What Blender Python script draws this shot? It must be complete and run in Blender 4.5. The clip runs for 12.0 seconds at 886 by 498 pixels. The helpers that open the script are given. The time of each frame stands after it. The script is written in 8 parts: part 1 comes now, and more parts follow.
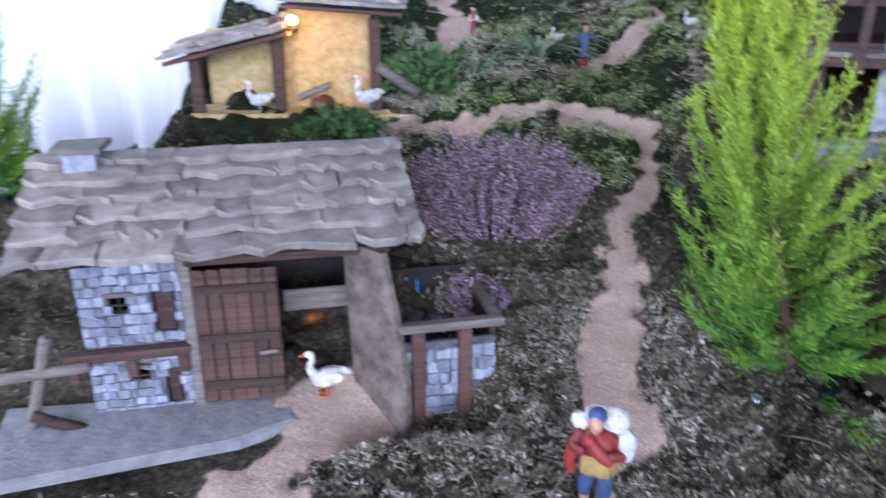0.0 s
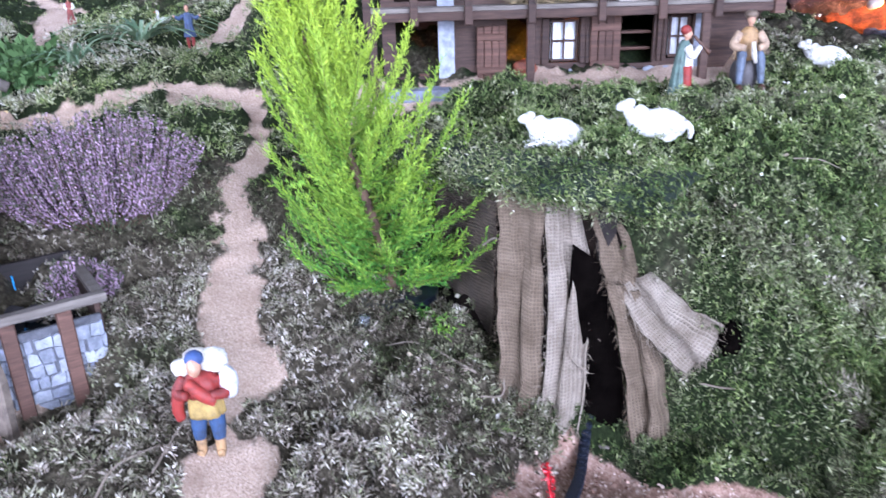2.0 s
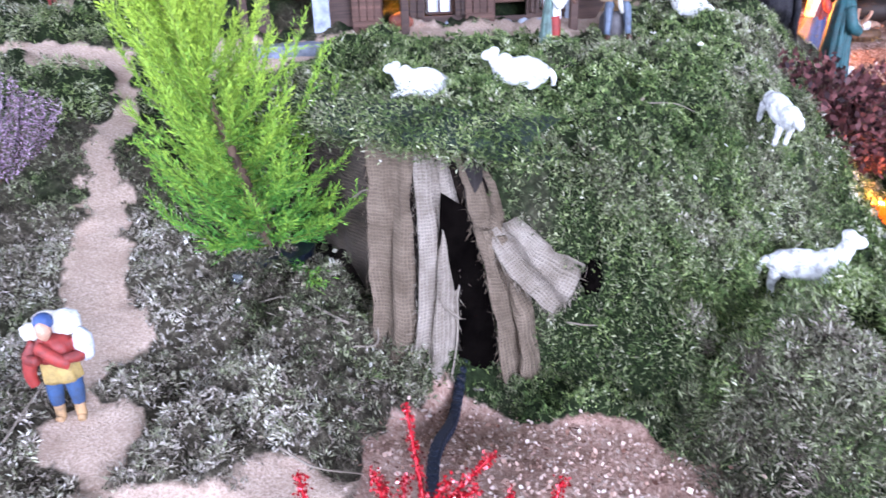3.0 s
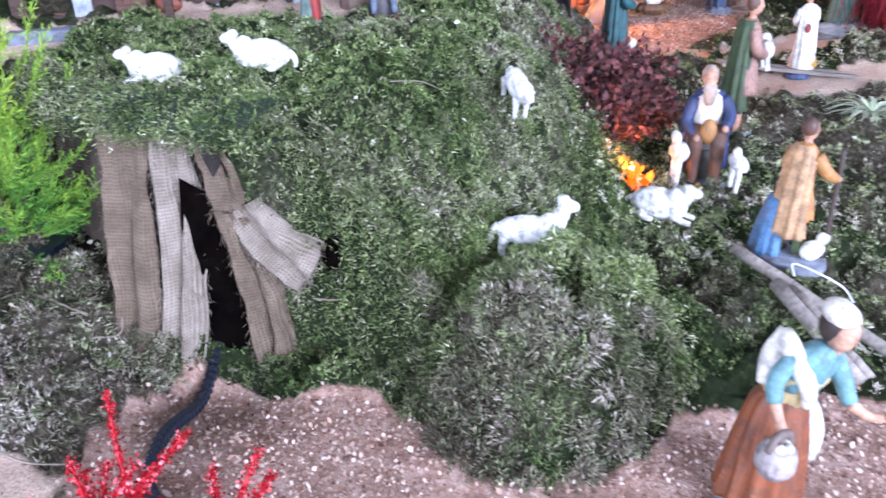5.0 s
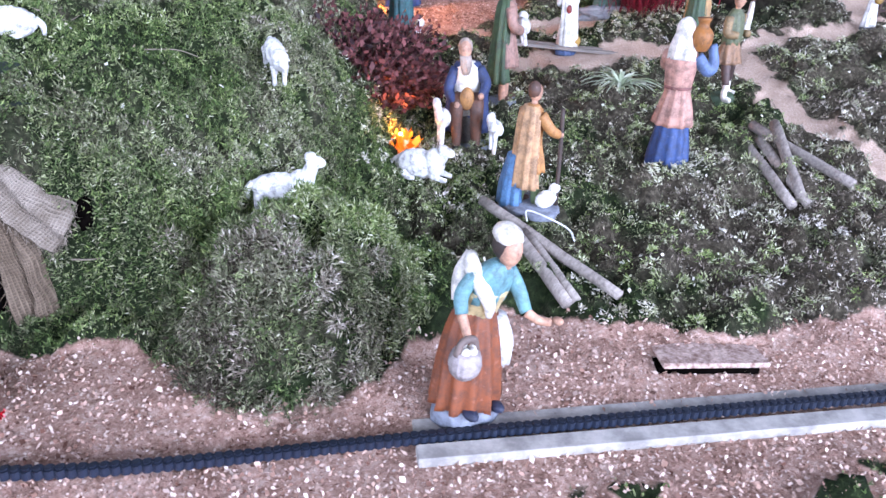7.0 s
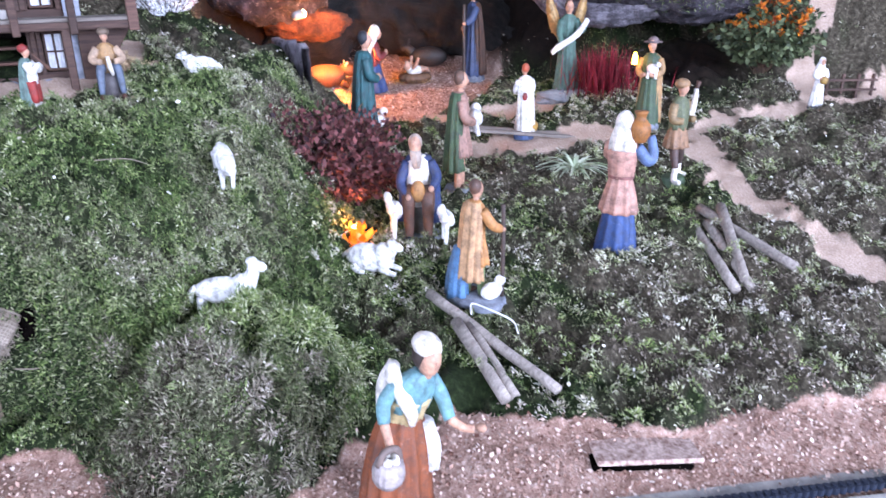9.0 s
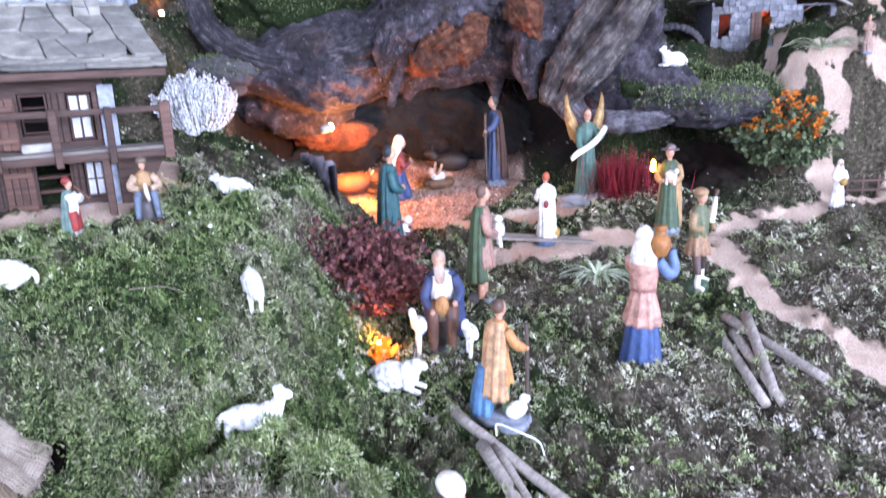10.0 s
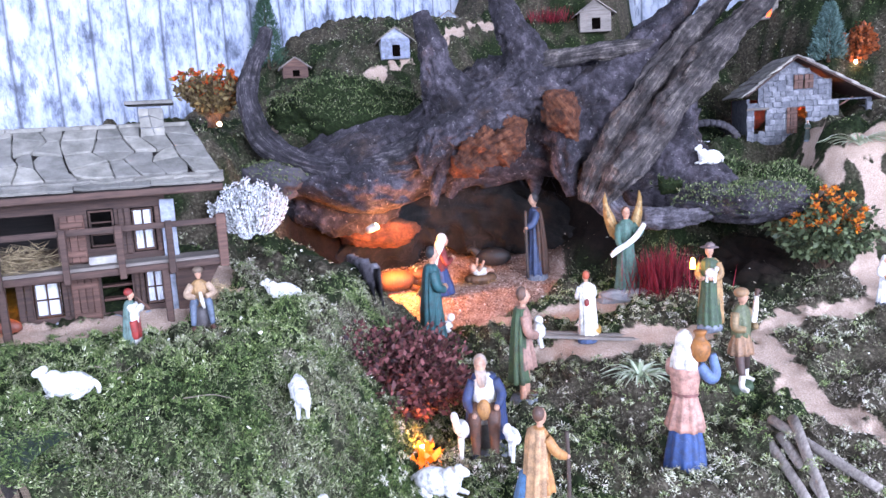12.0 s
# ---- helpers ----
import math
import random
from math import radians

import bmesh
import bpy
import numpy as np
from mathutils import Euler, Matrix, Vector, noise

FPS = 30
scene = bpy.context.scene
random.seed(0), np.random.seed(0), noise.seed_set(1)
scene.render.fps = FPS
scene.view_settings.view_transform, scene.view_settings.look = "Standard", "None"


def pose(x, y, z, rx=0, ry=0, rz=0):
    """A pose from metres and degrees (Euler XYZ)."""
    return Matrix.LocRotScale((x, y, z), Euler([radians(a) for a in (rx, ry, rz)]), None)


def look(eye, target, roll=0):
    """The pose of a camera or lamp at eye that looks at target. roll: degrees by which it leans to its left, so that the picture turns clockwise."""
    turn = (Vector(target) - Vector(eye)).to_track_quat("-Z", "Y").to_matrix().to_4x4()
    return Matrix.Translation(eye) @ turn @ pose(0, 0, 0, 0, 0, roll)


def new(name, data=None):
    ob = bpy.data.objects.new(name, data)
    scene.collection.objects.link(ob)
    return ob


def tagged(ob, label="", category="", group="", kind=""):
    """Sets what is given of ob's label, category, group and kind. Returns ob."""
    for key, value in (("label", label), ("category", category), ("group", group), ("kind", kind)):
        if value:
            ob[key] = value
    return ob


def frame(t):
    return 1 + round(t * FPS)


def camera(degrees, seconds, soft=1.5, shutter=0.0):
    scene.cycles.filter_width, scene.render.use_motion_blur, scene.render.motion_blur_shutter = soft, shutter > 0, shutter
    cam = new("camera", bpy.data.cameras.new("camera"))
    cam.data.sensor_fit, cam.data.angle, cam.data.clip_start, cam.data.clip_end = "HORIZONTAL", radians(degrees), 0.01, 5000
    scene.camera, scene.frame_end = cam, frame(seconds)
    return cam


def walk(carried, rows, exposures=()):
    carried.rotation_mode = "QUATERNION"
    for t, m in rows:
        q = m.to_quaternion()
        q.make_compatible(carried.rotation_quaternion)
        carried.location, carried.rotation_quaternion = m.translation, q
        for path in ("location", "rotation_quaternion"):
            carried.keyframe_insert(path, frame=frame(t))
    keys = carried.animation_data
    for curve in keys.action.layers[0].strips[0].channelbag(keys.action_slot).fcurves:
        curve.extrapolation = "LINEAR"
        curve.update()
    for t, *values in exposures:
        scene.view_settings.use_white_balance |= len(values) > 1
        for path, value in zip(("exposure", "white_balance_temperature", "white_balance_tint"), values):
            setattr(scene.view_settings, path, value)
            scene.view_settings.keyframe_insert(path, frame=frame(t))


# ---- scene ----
cam = camera(62.1, 12.0, shutter=0.5)
PATH = [
    (0, (-0.005, -0.009, 0.568), (0.004, 1.858, -0.15), 0.0),
    (0.5, (0.013, -0.003, 0.53), (0.317, 1.84, -0.185), -1.5),
    (1, (0.069, -0.027, 0.524), (0.634, 1.755, -0.189), -2.9),
    (1.5, (0.099, -0.06, 0.531), (0.83, 1.661, -0.179), -2.2),
    (2, (0.104, -0.084, 0.524), (0.854, 1.625, -0.195), -1.8),
    (2.5, (0.128, -0.105, 0.511), (0.994, 1.522, -0.267), -1.4),
    (3, (0.147, -0.117, 0.506), (1.071, 1.465, -0.299), -1.6),
    (3.5, (0.178, -0.131, 0.496), (1.173, 1.39, -0.339), -2.2),
    (3.7, (0.195, -0.141, 0.501), (1.213, 1.363, -0.337), -2.1),
    (5.3, (0.277, -0.255, 0.511), (1.461, 1.104, -0.356), -1.3),
    (5.5, (0.278, -0.272, 0.508), (1.505, 1.049, -0.357), -1.2),
    (6, (0.288, -0.299, 0.5), (1.63, 0.908, -0.362), 0.8),
    (6.5, (0.286, -0.345, 0.513), (1.742, 0.757, -0.304), 1.2),
    (7, (0.306, -0.383, 0.501), (1.685, 0.762, -0.386), 1.0),
    (7.2, (0.313, -0.4, 0.508), (1.686, 0.779, -0.344), 0.8),
    (8.8, (0.352, -0.442, 0.546), (1.791, 0.729, -0.204), -0.3),
    (9, (0.354, -0.439, 0.552), (1.783, 0.75, -0.186), -0.4),
    (9.5, (0.357, -0.436, 0.573), (1.78, 0.8, -0.097), -1.1),
    (10, (0.36, -0.443, 0.607), (1.797, 0.845, 0.081), -2.0),
    (10.5, (0.356, -0.452, 0.631), (1.792, 0.871, 0.199), -2.4),
    (11, (0.352, -0.459, 0.643), (1.767, 0.903, 0.265), -2.9),
    (11.5, (0.35, -0.468, 0.654), (1.754, 0.92, 0.333), -3.1),
    (12, (0.346, -0.468, 0.655), (1.739, 0.933, 0.346), -3.2),
]
walk(cam, [(t, look(eye, target, roll)) for t, eye, target, roll in PATH],
     [(0, -0.52), (0.5, -0.52), (1, -0.12), (1.5, 0.22), (3, 0.32), (5.5, 0.19), (7, 0.09), (9, 0.12), (10, 0.33), (11, 0.36), (12, 0.28)])

# ---- world, light, exposure ----
world = bpy.data.worlds.new("sky")
scene.world = world
world.use_nodes = True
wn = world.node_tree
sky = wn.nodes.new("ShaderNodeTexSky")
sky.sky_type, sky.sun_disc, sky.sun_elevation, sky.sun_rotation = "NISHITA", False, radians(40), radians(200)
wn.links.new(sky.outputs[0], wn.nodes["Background"].inputs[0])
wn.nodes["Background"].inputs[1].default_value = 0.12


def window_light(name, at, target, w, h, watts, colour):
    """Daylight in a window's opening."""
    data = bpy.data.lights.new(name, "AREA")
    data.shape, data.size, data.size_y, data.energy, data.color = "RECTANGLE", w, h, watts, colour
    ob = new(name, data)
    ob.matrix_world = look(at, target)
    return ob


def bulb_light(name, at, watts, colour, radius=0.006):
    data = bpy.data.lights.new(name, "POINT")
    data.energy, data.color, data.shadow_soft_size = watts, colour, radius
    ob = new(name, data)
    ob.location = at
    return ob


DAY = (0.735, 0.822, 1.18)
window_light("daylight_behind", (0.3, -4.9, 1.40), (0.9, 0.6, 0.5), 4.6, 1.9, 740, DAY)
window_light("daylight_side", (-3.5, 0.0, 1.40), (0.8, 0.6, 0.5), 3.4, 1.8, 240, DAY)
window_light("daylight_curtain", (-0.95, 1.93, 0.95), (-0.95, 0.5, 0.75), 1.3, 1.3, 20, DAY)
WARM = (1.0, 0.30, 0.05)
bulb_light("stable_glow", (1.560, 0.935, 0.345), 7.0, WARM)
bulb_light("campfire_glow", (1.108, 0.382, 0.158), 0.55, WARM)
bulb_light("shed_glow", (-0.243, 1.232, 0.47), 0.35, (1.0, 0.42, 0.10))
bulb_light("chalet_glow", (0.70, 0.97, 0.42), 0.45, WARM)
bulb_light("cottage_glow", (2.655, 0.30, 0.67), 0.55, (1.0, 0.22, 0.05))
bulb_light("orange_shrub_glow", (1.315, 1.315, 0.715), 0.05, WARM)
bulb_light("hillside_glow", (2.80, 0.23, 0.80), 0.05, WARM)
bulb_light("barn_glow", (-0.16, 0.80, 0.17), 0.02, WARM)


# ---- materials ----
def col(h, k=1.0):
    v = [int(h[i:i + 2], 16) / 255 for i in (1, 3, 5)]
    return tuple(k * (c / 12.92 if c < 0.04045 else ((c + 0.055) / 1.055) ** 2.4) for c in v) + (1.0,)


class Nodes:
    """A short way to write a node material."""

    def __init__(self, name, rough=0.8, metal=0.0):
        self.m = bpy.data.materials.new(name)
        self.m.use_nodes = True
        self.t = self.m.node_tree
        self.p = self.t.nodes["Principled BSDF"]
        self.p.inputs["Roughness"].default_value = rough
        self.p.inputs["Metallic"].default_value = metal
        self.c = self.t.nodes.new("ShaderNodeTexCoord").outputs["Object"]

    def link(self, a, b):
        self.t.links.new(a, b)

    def noise(self, scale, detail=4.0, rough=0.6, vec=None):
        n = self.t.nodes.new("ShaderNodeTexNoise")
        n.inputs["Scale"].default_value, n.inputs["Detail"].default_value, n.inputs["Roughness"].default_value = scale, detail, rough
        self.link(vec or self.c, n.inputs["Vector"])
        return n.outputs["Fac"]

    def stretch(self, sx, sy, sz):
        n = self.t.nodes.new("ShaderNodeMapping")
        n.inputs["Scale"].default_value = (sx, sy, sz)
        self.link(self.c, n.inputs["Vector"])
        return n.outputs[0]

    def ramp(self, fac, *stops):
        n = self.t.nodes.new("ShaderNodeValToRGB")
        while len(n.color_ramp.elements) < len(stops):
            n.color_ramp.elements.new(0.5)
        for e, (pos, c) in zip(n.color_ramp.elements, stops):
            e.position, e.color = pos, c
        self.link(fac, n.inputs[0])
        return n.outputs[0]

    def mix(self, fac, a, b, kind="MIX"):
        n = self.t.nodes.new("ShaderNodeMix")
        n.data_type, n.blend_type = "RGBA", kind
        for sock, v in ((n.inputs[0], fac), (n.inputs[6], a), (n.inputs[7], b)):
            if isinstance(v, (int, float)):
                sock.default_value = v
            elif isinstance(v, tuple):
                sock.default_value = v
            else:
                self.link(v, sock)
        return n.outputs[2]

    def base(self, v):
        if isinstance(v, tuple):
            self.p.inputs["Base Color"].default_value = v
        else:
            self.link(v, self.p.inputs["Base Color"])
        return self

    def bump(self, h, strength=0.5, dist=0.002):
        n = self.t.nodes.new("ShaderNodeBump")
        n.inputs["Strength"].default_value, n.inputs["Distance"].default_value = strength, dist
        self.link(h, n.inputs["Height"])
        self.link(n.outputs[0], self.p.inputs["Normal"])
        return self

    def attr(self, name):
        n = self.t.nodes.new("ShaderNodeAttribute")
        n.attribute_name = name
        s = self.t.nodes.new("ShaderNodeSeparateColor")
        self.link(n.outputs["Color"], s.inputs[0])
        return s.outputs

    def rand(self):
        return self.t.nodes.new("ShaderNodeObjectInfo").outputs["Random"]

    def island(self):
        return self.t.nodes.new("ShaderNodeNewGeometry").outputs["Random Per Island"]


def two_tone(name, a, b, scale, rough=0.8, bump=0.4, dist=0.002, lo=0.35, hi=0.65, stretch=None, rand=0.0, spec=None):
    n = Nodes(name, rough)
    vec = n.stretch(*stretch) if stretch else None
    f = n.noise(scale, 6, 0.65, vec)
    c = n.ramp(f, (lo, col(a)), (hi, col(b)))
    if rand:
        c = n.mix(rand, c, n.ramp(n.rand(), (0.0, col("#555555")), (1.0, col("#f4f4f4"))), "OVERLAY")
    n.base(c)
    n.bump(n.noise(scale * 3.5, 4, 0.6, vec), bump, dist)
    if spec is not None:
        n.p.inputs["Specular IOR Level"].default_value = spec
    return n.m


def wool_material():
    n = Nodes("moulded_white_wool", 0.7)
    n.base(n.ramp(n.noise(120, 5, 0.7), (0.35, col("#9d9c9a")), (0.5, col("#dcdbd7")), (0.7, col("#f0efeb"))))
    n.bump(n.noise(190, 4, 0.7), 1.0, 0.003)
    return n.m


PAINTS = {}


def paint(h, rough=0.6):
    """Hand-painted resin of a figurine: one colour with a thin darker wash and a little wear."""
    if (h, rough) not in PAINTS:
        n = Nodes("painted_resin_" + h[1:], rough)
        full = col(h)[:3]
        grey = 0.3 * full[0] + 0.55 * full[1] + 0.15 * full[2]
        full = tuple((0.60 + 0.34 * min(1.0, 1.6 * grey)) * (0.92 * v + 0.08 * g) for v, g in zip(full, (grey * 1.08, grey, grey * 0.92)))
        c = n.mix(n.ramp(n.noise(70, 6, 0.75), (0.38, (0.85, 0.85, 0.85, 1)), (0.58, (0, 0, 0, 1))), full + (1.0,), tuple(0.36 * v + 0.015 for v in full) + (1.0,))
        c = n.mix(n.ramp(n.noise(170, 3, 0.6), (0.62, (0, 0, 0, 1)), (0.72, (0.5, 0.5, 0.5, 1))), c, tuple(min(1.0, 0.08 + 1.15 * v) for v in full) + (1.0,))
        n.base(c)
        n.bump(n.noise(220, 4), 0.25, 0.001)
        PAINTS[(h, rough)] = n.m
    return PAINTS[(h, rough)]


def glow(name, h, strength):
    n = Nodes(name, 0.5)
    n.base(col(h))
    n.p.inputs["Emission Color"].default_value = col(h)
    n.p.inputs["Emission Strength"].default_value = strength
    return n.m


def foliage(name, dark, light, tip=None, rough=0.6, trans=0.0):
    """Leaves: each leaf its own tone; the attribute's blue runs from old growth to young tips."""
    n = Nodes(name, rough)
    c = n.ramp(n.island(), (0.0, col(dark)), (1.0, col(light)))
    if tip:
        c = n.mix(n.attr("tone")["Blue"], c, n.ramp(n.island(), (0.0, col(tip, 0.8)), (1.0, col(tip, 1.15))))
    n.base(c)
    n.p.inputs["Specular IOR Level"].default_value = 0.25
    if trans:
        n.p.inputs["Subsurface Weight"].default_value = 0.0
        n.p.inputs["Transmission Weight"].default_value = 0.0
    return n.m


def ground_material():
    n = Nodes("moss_sand_and_sawdust", 0.95)
    zone = n.attr("zone")
    big, fine = n.noise(9, 5, 0.65), n.noise(130, 5, 0.7)
    green = n.ramp(fine, (0.3, col("#11170c")), (0.55, col("#242e19")), (0.75, col("#435030")))
    dry = n.ramp(fine, (0.3, col("#1f1c17")), (0.52, col("#4a4438")), (0.75, col("#7d7566")))
    moss = n.mix(n.ramp(n.mix(0.55, zone["Green"], big), (0.38, (0, 0, 0, 1)), (0.58, (1, 1, 1, 1))), green, dry)
    grit = n.noise(420, 4, 0.7)
    sand = n.ramp(grit, (0.28, col("#8c7868")), (0.5, col("#c6ad9b")), (0.75, col("#e6d6c8")))
    sand = n.mix(n.ramp(n.noise(30, 4), (0.45, (0, 0, 0, 1)), (0.7, (0.5, 0.5, 0.5, 1))), sand, col("#a88d7a"))
    c = n.mix(n.ramp(n.mix(0.45, zone["Red"], n.noise(90, 5, 0.75)), (0.42, (0, 0, 0, 1)), (0.56, (1, 1, 1, 1))), moss, sand)
    chips = n.ramp(n.mix(0.4, n.noise(170, 5, 0.8), n.noise(28, 4, 0.6)), (0.32, col("#5e4338")), (0.5, col("#ae8d7e")), (0.68, col("#dcc6b9")))
    c = n.mix(n.ramp(n.mix(0.4, zone["Blue"], n.noise(70, 5, 0.75)), (0.42, (0, 0, 0, 1)), (0.56, (1, 1, 1, 1))), c, chips)
    # near-black brown puts the shade of the recesses into the ground's colour
    shade_tone = n.attr("shade_tone")["Red"]
    c = n.mix(shade_tone, c, n.ramp(n.noise(60, 6, 0.7), (0.3, col("#0b0807")), (0.7, col("#221813"))))
    n.base(c)
    n.p.inputs["Specular IOR Level"].default_value = 0.15
    n.bump(n.mix(0.5, fine, grit), 0.9, 0.004)
    return n.m


def moss_material():
    n = Nodes("moss_sprigs", 0.85)
    tone = n.attr("tone")
    green = n.ramp(tone["Red"], (0.0, col("#2b3a1e")), (0.40, col("#576d3c")), (0.76, col("#92a162")), (1.0, col("#c6c9a6")))
    dry = n.ramp(tone["Red"], (0.0, col("#40362e")), (0.42, col("#857a6e")), (0.78, col("#c0b6aa")), (1.0, col("#f0eae2")))
    n.base(n.mix(tone["Green"], green, dry))
    n.p.inputs["Specular IOR Level"].default_value = 0.2
    return n.m


def stone(name, a, b, scale=35, rand=0.5):
    n = Nodes(name, 0.88)
    c = n.ramp(n.noise(scale, 7, 0.7), (0.3, col(a)), (0.7, col(b)))
    c = n.mix(rand, c, n.ramp(n.rand(), (0.0, col("#5d5d60")), (0.5, col("#8a8884")), (1.0, col("#c9c6c0"))), "OVERLAY")
    c = n.mix(n.ramp(n.noise(18, 5, 0.7), (0.58, (0, 0, 0, 1)), (0.74, (0.35, 0.35, 0.35, 1))), c, col("#6d6250"))
    n.base(c)
    n.bump(n.noise(scale * 4, 6, 0.7), 0.7, 0.003)
    return n.m


def wood(name, a, b, rand=0.4, rough=0.75):
    n = Nodes(name, rough)
    grain = n.noise(14, 6, 0.7, n.stretch(1.2, 14, 14))
    c = n.ramp(grain, (0.3, col(a)), (0.68, col(b)))
    c = n.mix(rand, c, n.ramp(n.rand(), (0.0, col("#454545")), (1.0, col("#d0d0d0"))), "OVERLAY")
    n.base(c)
    n.bump(grain, 0.5, 0.0015)
    return n.m


def driftwood(name, a, b, c3):
    n = Nodes(name, 0.9)
    grain = n.t.nodes.new("ShaderNodeUVMap").outputs[0]
    streak = n.noise(60, 8, 0.75, grain)
    g = n.mix(0.5, streak, n.noise(24, 10, 0.8))
    c = n.ramp(g, (0.40, col(a)), (0.52, col(b)), (0.64, col(c3)))
    c = n.mix(n.ramp(n.noise(18, 6, 0.75), (0.40, (0.8, 0.8, 0.8, 1)), (0.52, (0, 0, 0, 1))), c, col(a))
    n.base(c)
    n.bump(n.mix(0.6, streak, n.noise(70, 8, 0.78)), 1.0, 0.014)
    return n.m


def wallpaper_material():
    """A wall covering printed with old bluish-white boards."""
    n = Nodes("board_print_wallpaper", 0.55)
    vec = n.stretch(1, 1, 0.16)
    warp = n.noise(5, 3, 0.5, vec)
    sep = n.t.nodes.new("ShaderNodeSeparateXYZ")
    n.link(n.c, sep.inputs[0])
    add = n.t.nodes.new("ShaderNodeMath")
    add.operation = "MULTIPLY_ADD"
    n.link(warp, add.inputs[0])
    add.inputs[1].default_value = 0.035
    n.link(sep.outputs["X"], add.inputs[2])
    mod = n.t.nodes.new("ShaderNodeMath")
    mod.operation = "PINGPONG"
    n.link(add.outputs[0], mod.inputs[0])
    mod.inputs[1].default_value = 0.058
    peel = n.noise(16, 8, 0.7, n.stretch(1, 1, 0.45))
    c = n.ramp(peel, (0.36, col("#4d5564")), (0.44, col("#8d97aa")), (0.52, col("#b4bccb")), (0.7, col("#d2d7e1")))
    fine = n.noise(38, 7, 0.75, n.stretch(1, 1, 0.3))
    c = n.mix(n.ramp(fine, (0.38, (0.8, 0.8, 0.8, 1)), (0.47, (0, 0, 0, 1))), c, col("#5d6474"))
    seam = n.ramp(mod.outputs[0], (0.0, (0.85, 0.85, 0.85, 1)), (0.0025, (0.6, 0.6, 0.6, 1)), (0.006, (0, 0, 0, 1)))
    c = n.mix(seam, c, col("#3c414c"))
    n.base(c)
    return n.m


def charred_material():
    n = Nodes("charred_lichened_wood", 0.9)
    big, fine = n.noise(11, 8, 0.75), n.noise(48, 9, 0.78)
    c = n.ramp(n.mix(0.5, big, fine), (0.38, col("#0e0c0f")), (0.48, col("#2d2930")), (0.58, col("#5a545c")), (0.68, col("#8f888c")))
    c = n.mix(n.ramp(n.noise(7, 5, 0.7), (0.55, (0, 0, 0, 1)), (0.68, (0.6, 0.6, 0.6, 1))), c, n.ramp(fine, (0.35, col("#1c1310")), (0.65, col("#5a4536"))))
    c = n.mix(n.ramp(n.noise(95, 5, 0.7), (0.62, (0, 0, 0, 1)), (0.70, (0.8, 0.8, 0.8, 1))), c, col("#b9b4b2"))
    n.base(c)
    n.bump(n.mix(0.5, fine, n.noise(120, 6, 0.75)), 1.0, 0.012)
    return n.m


M = dict(
    charred=charred_material(),
    ground=ground_material(), moss=moss_material(),
    slate=stone("grey_slate", "#78746f", "#bdb7ae", 30, 0.40),
    flag=stone("pale_flagstone", "#66655f", "#a5a29a", 28, 0.45),
    wallstone=stone("blue_grey_wall_stone", "#77808f", "#c6cddb", 60, 0.6),
    darkstone=stone("grey_cottage_stone", "#5a5c64", "#9a9ca4", 60, 0.6),
    chipboard=two_tone("sawdust_covered_board", "#8a6f64", "#d0b8ac", 220, 0.95, 0.8, 0.003),
    mortar=two_tone("dark_mortar", "#45474d", "#6d6f76", 90, 0.95),
    rock=stone("dark_rock", "#1e1c20", "#5a565c", 22, 0.1),
    pale_rock=stone("pale_block_of_stone", "#7a7c82", "#aaa9a8", 40, 0.1),
    oak=wood("dark_stained_wood", "#2a1c17", "#5a4238"),
    chestnut=wood("reddish_brown_wood", "#432d26", "#755548"),
    grey_wood=wood("weathered_grey_wood", "#5d5650", "#938a81"),
    stick=wood("peeled_grey_stick", "#6f6660", "#b0a69c", 0.3),
    # in barn and trough this near-black also stands for inner shade
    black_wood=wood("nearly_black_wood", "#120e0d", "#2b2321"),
    drift=driftwood("gnarled_dark_driftwood", "#100e10", "#3c383f", "#938b8b"),
    # darker copy of the driftwood: the grotto's shade is in its colour
    shaded_root=driftwood("grotto_shade_root", "#080707", "#1d1917", "#3a312b"),
    drift_pale=driftwood("bleached_driftwood", "#171414", "#5c5554", "#b8aca0"),
    cut_wood=driftwood("broken_red_brown_wood", "#331c14", "#74452e", "#a4704f"),
    bark=driftwood("grey_bark", "#262328", "#77727a", "#a5a1a6"),
    straw_wall=two_tone("straw_coloured_plaster", "#b39a66", "#d9c391", 70, 0.95, 0.7, 0.004),
    curtain=two_tone("white_gathered_net", "#c9ccd4", "#eceef2", 50, 0.9),
    # flat black that stands for shade in openings and gaps
    dark=two_tone("black_for_shade", "#040303", "#0d0a09", 30, 0.95, spec=0.0),
    burlap=None,
    rubber=two_tone("black_plastic_chain", "#0c1019", "#252d3d", 80, 0.38, 0.2),
    rail=two_tone("grey_painted_board", "#86837f", "#b9b4ad", 40, 0.75, 0.2),
    white_wall=two_tone("pale_plaster", "#7c7c7a", "#949492", 6, 0.9, 0.2),
    floor=two_tone("grey_floor_tile", "#77716b", "#8f8983", 5, 0.6, 0.2),
    cloth=two_tone("dark_green_cloth", "#1f2a22", "#2f3c31", 60, 0.95),
    water=None,
    # the second glow puts lamplight inside a hut into its doorway panel
    bulb=glow("lit_bulb", "#ffd9a0", 30), door_glow=glow("glowing_doorway", "#ff5a14", 2.5),
    # the trickle emits: blue light on the water is put into it
    water_glow=glow("blue_lit_water", "#1f8fd8", 0.5),
    flame=glow("candle_flame", "#ffb040", 25),
)


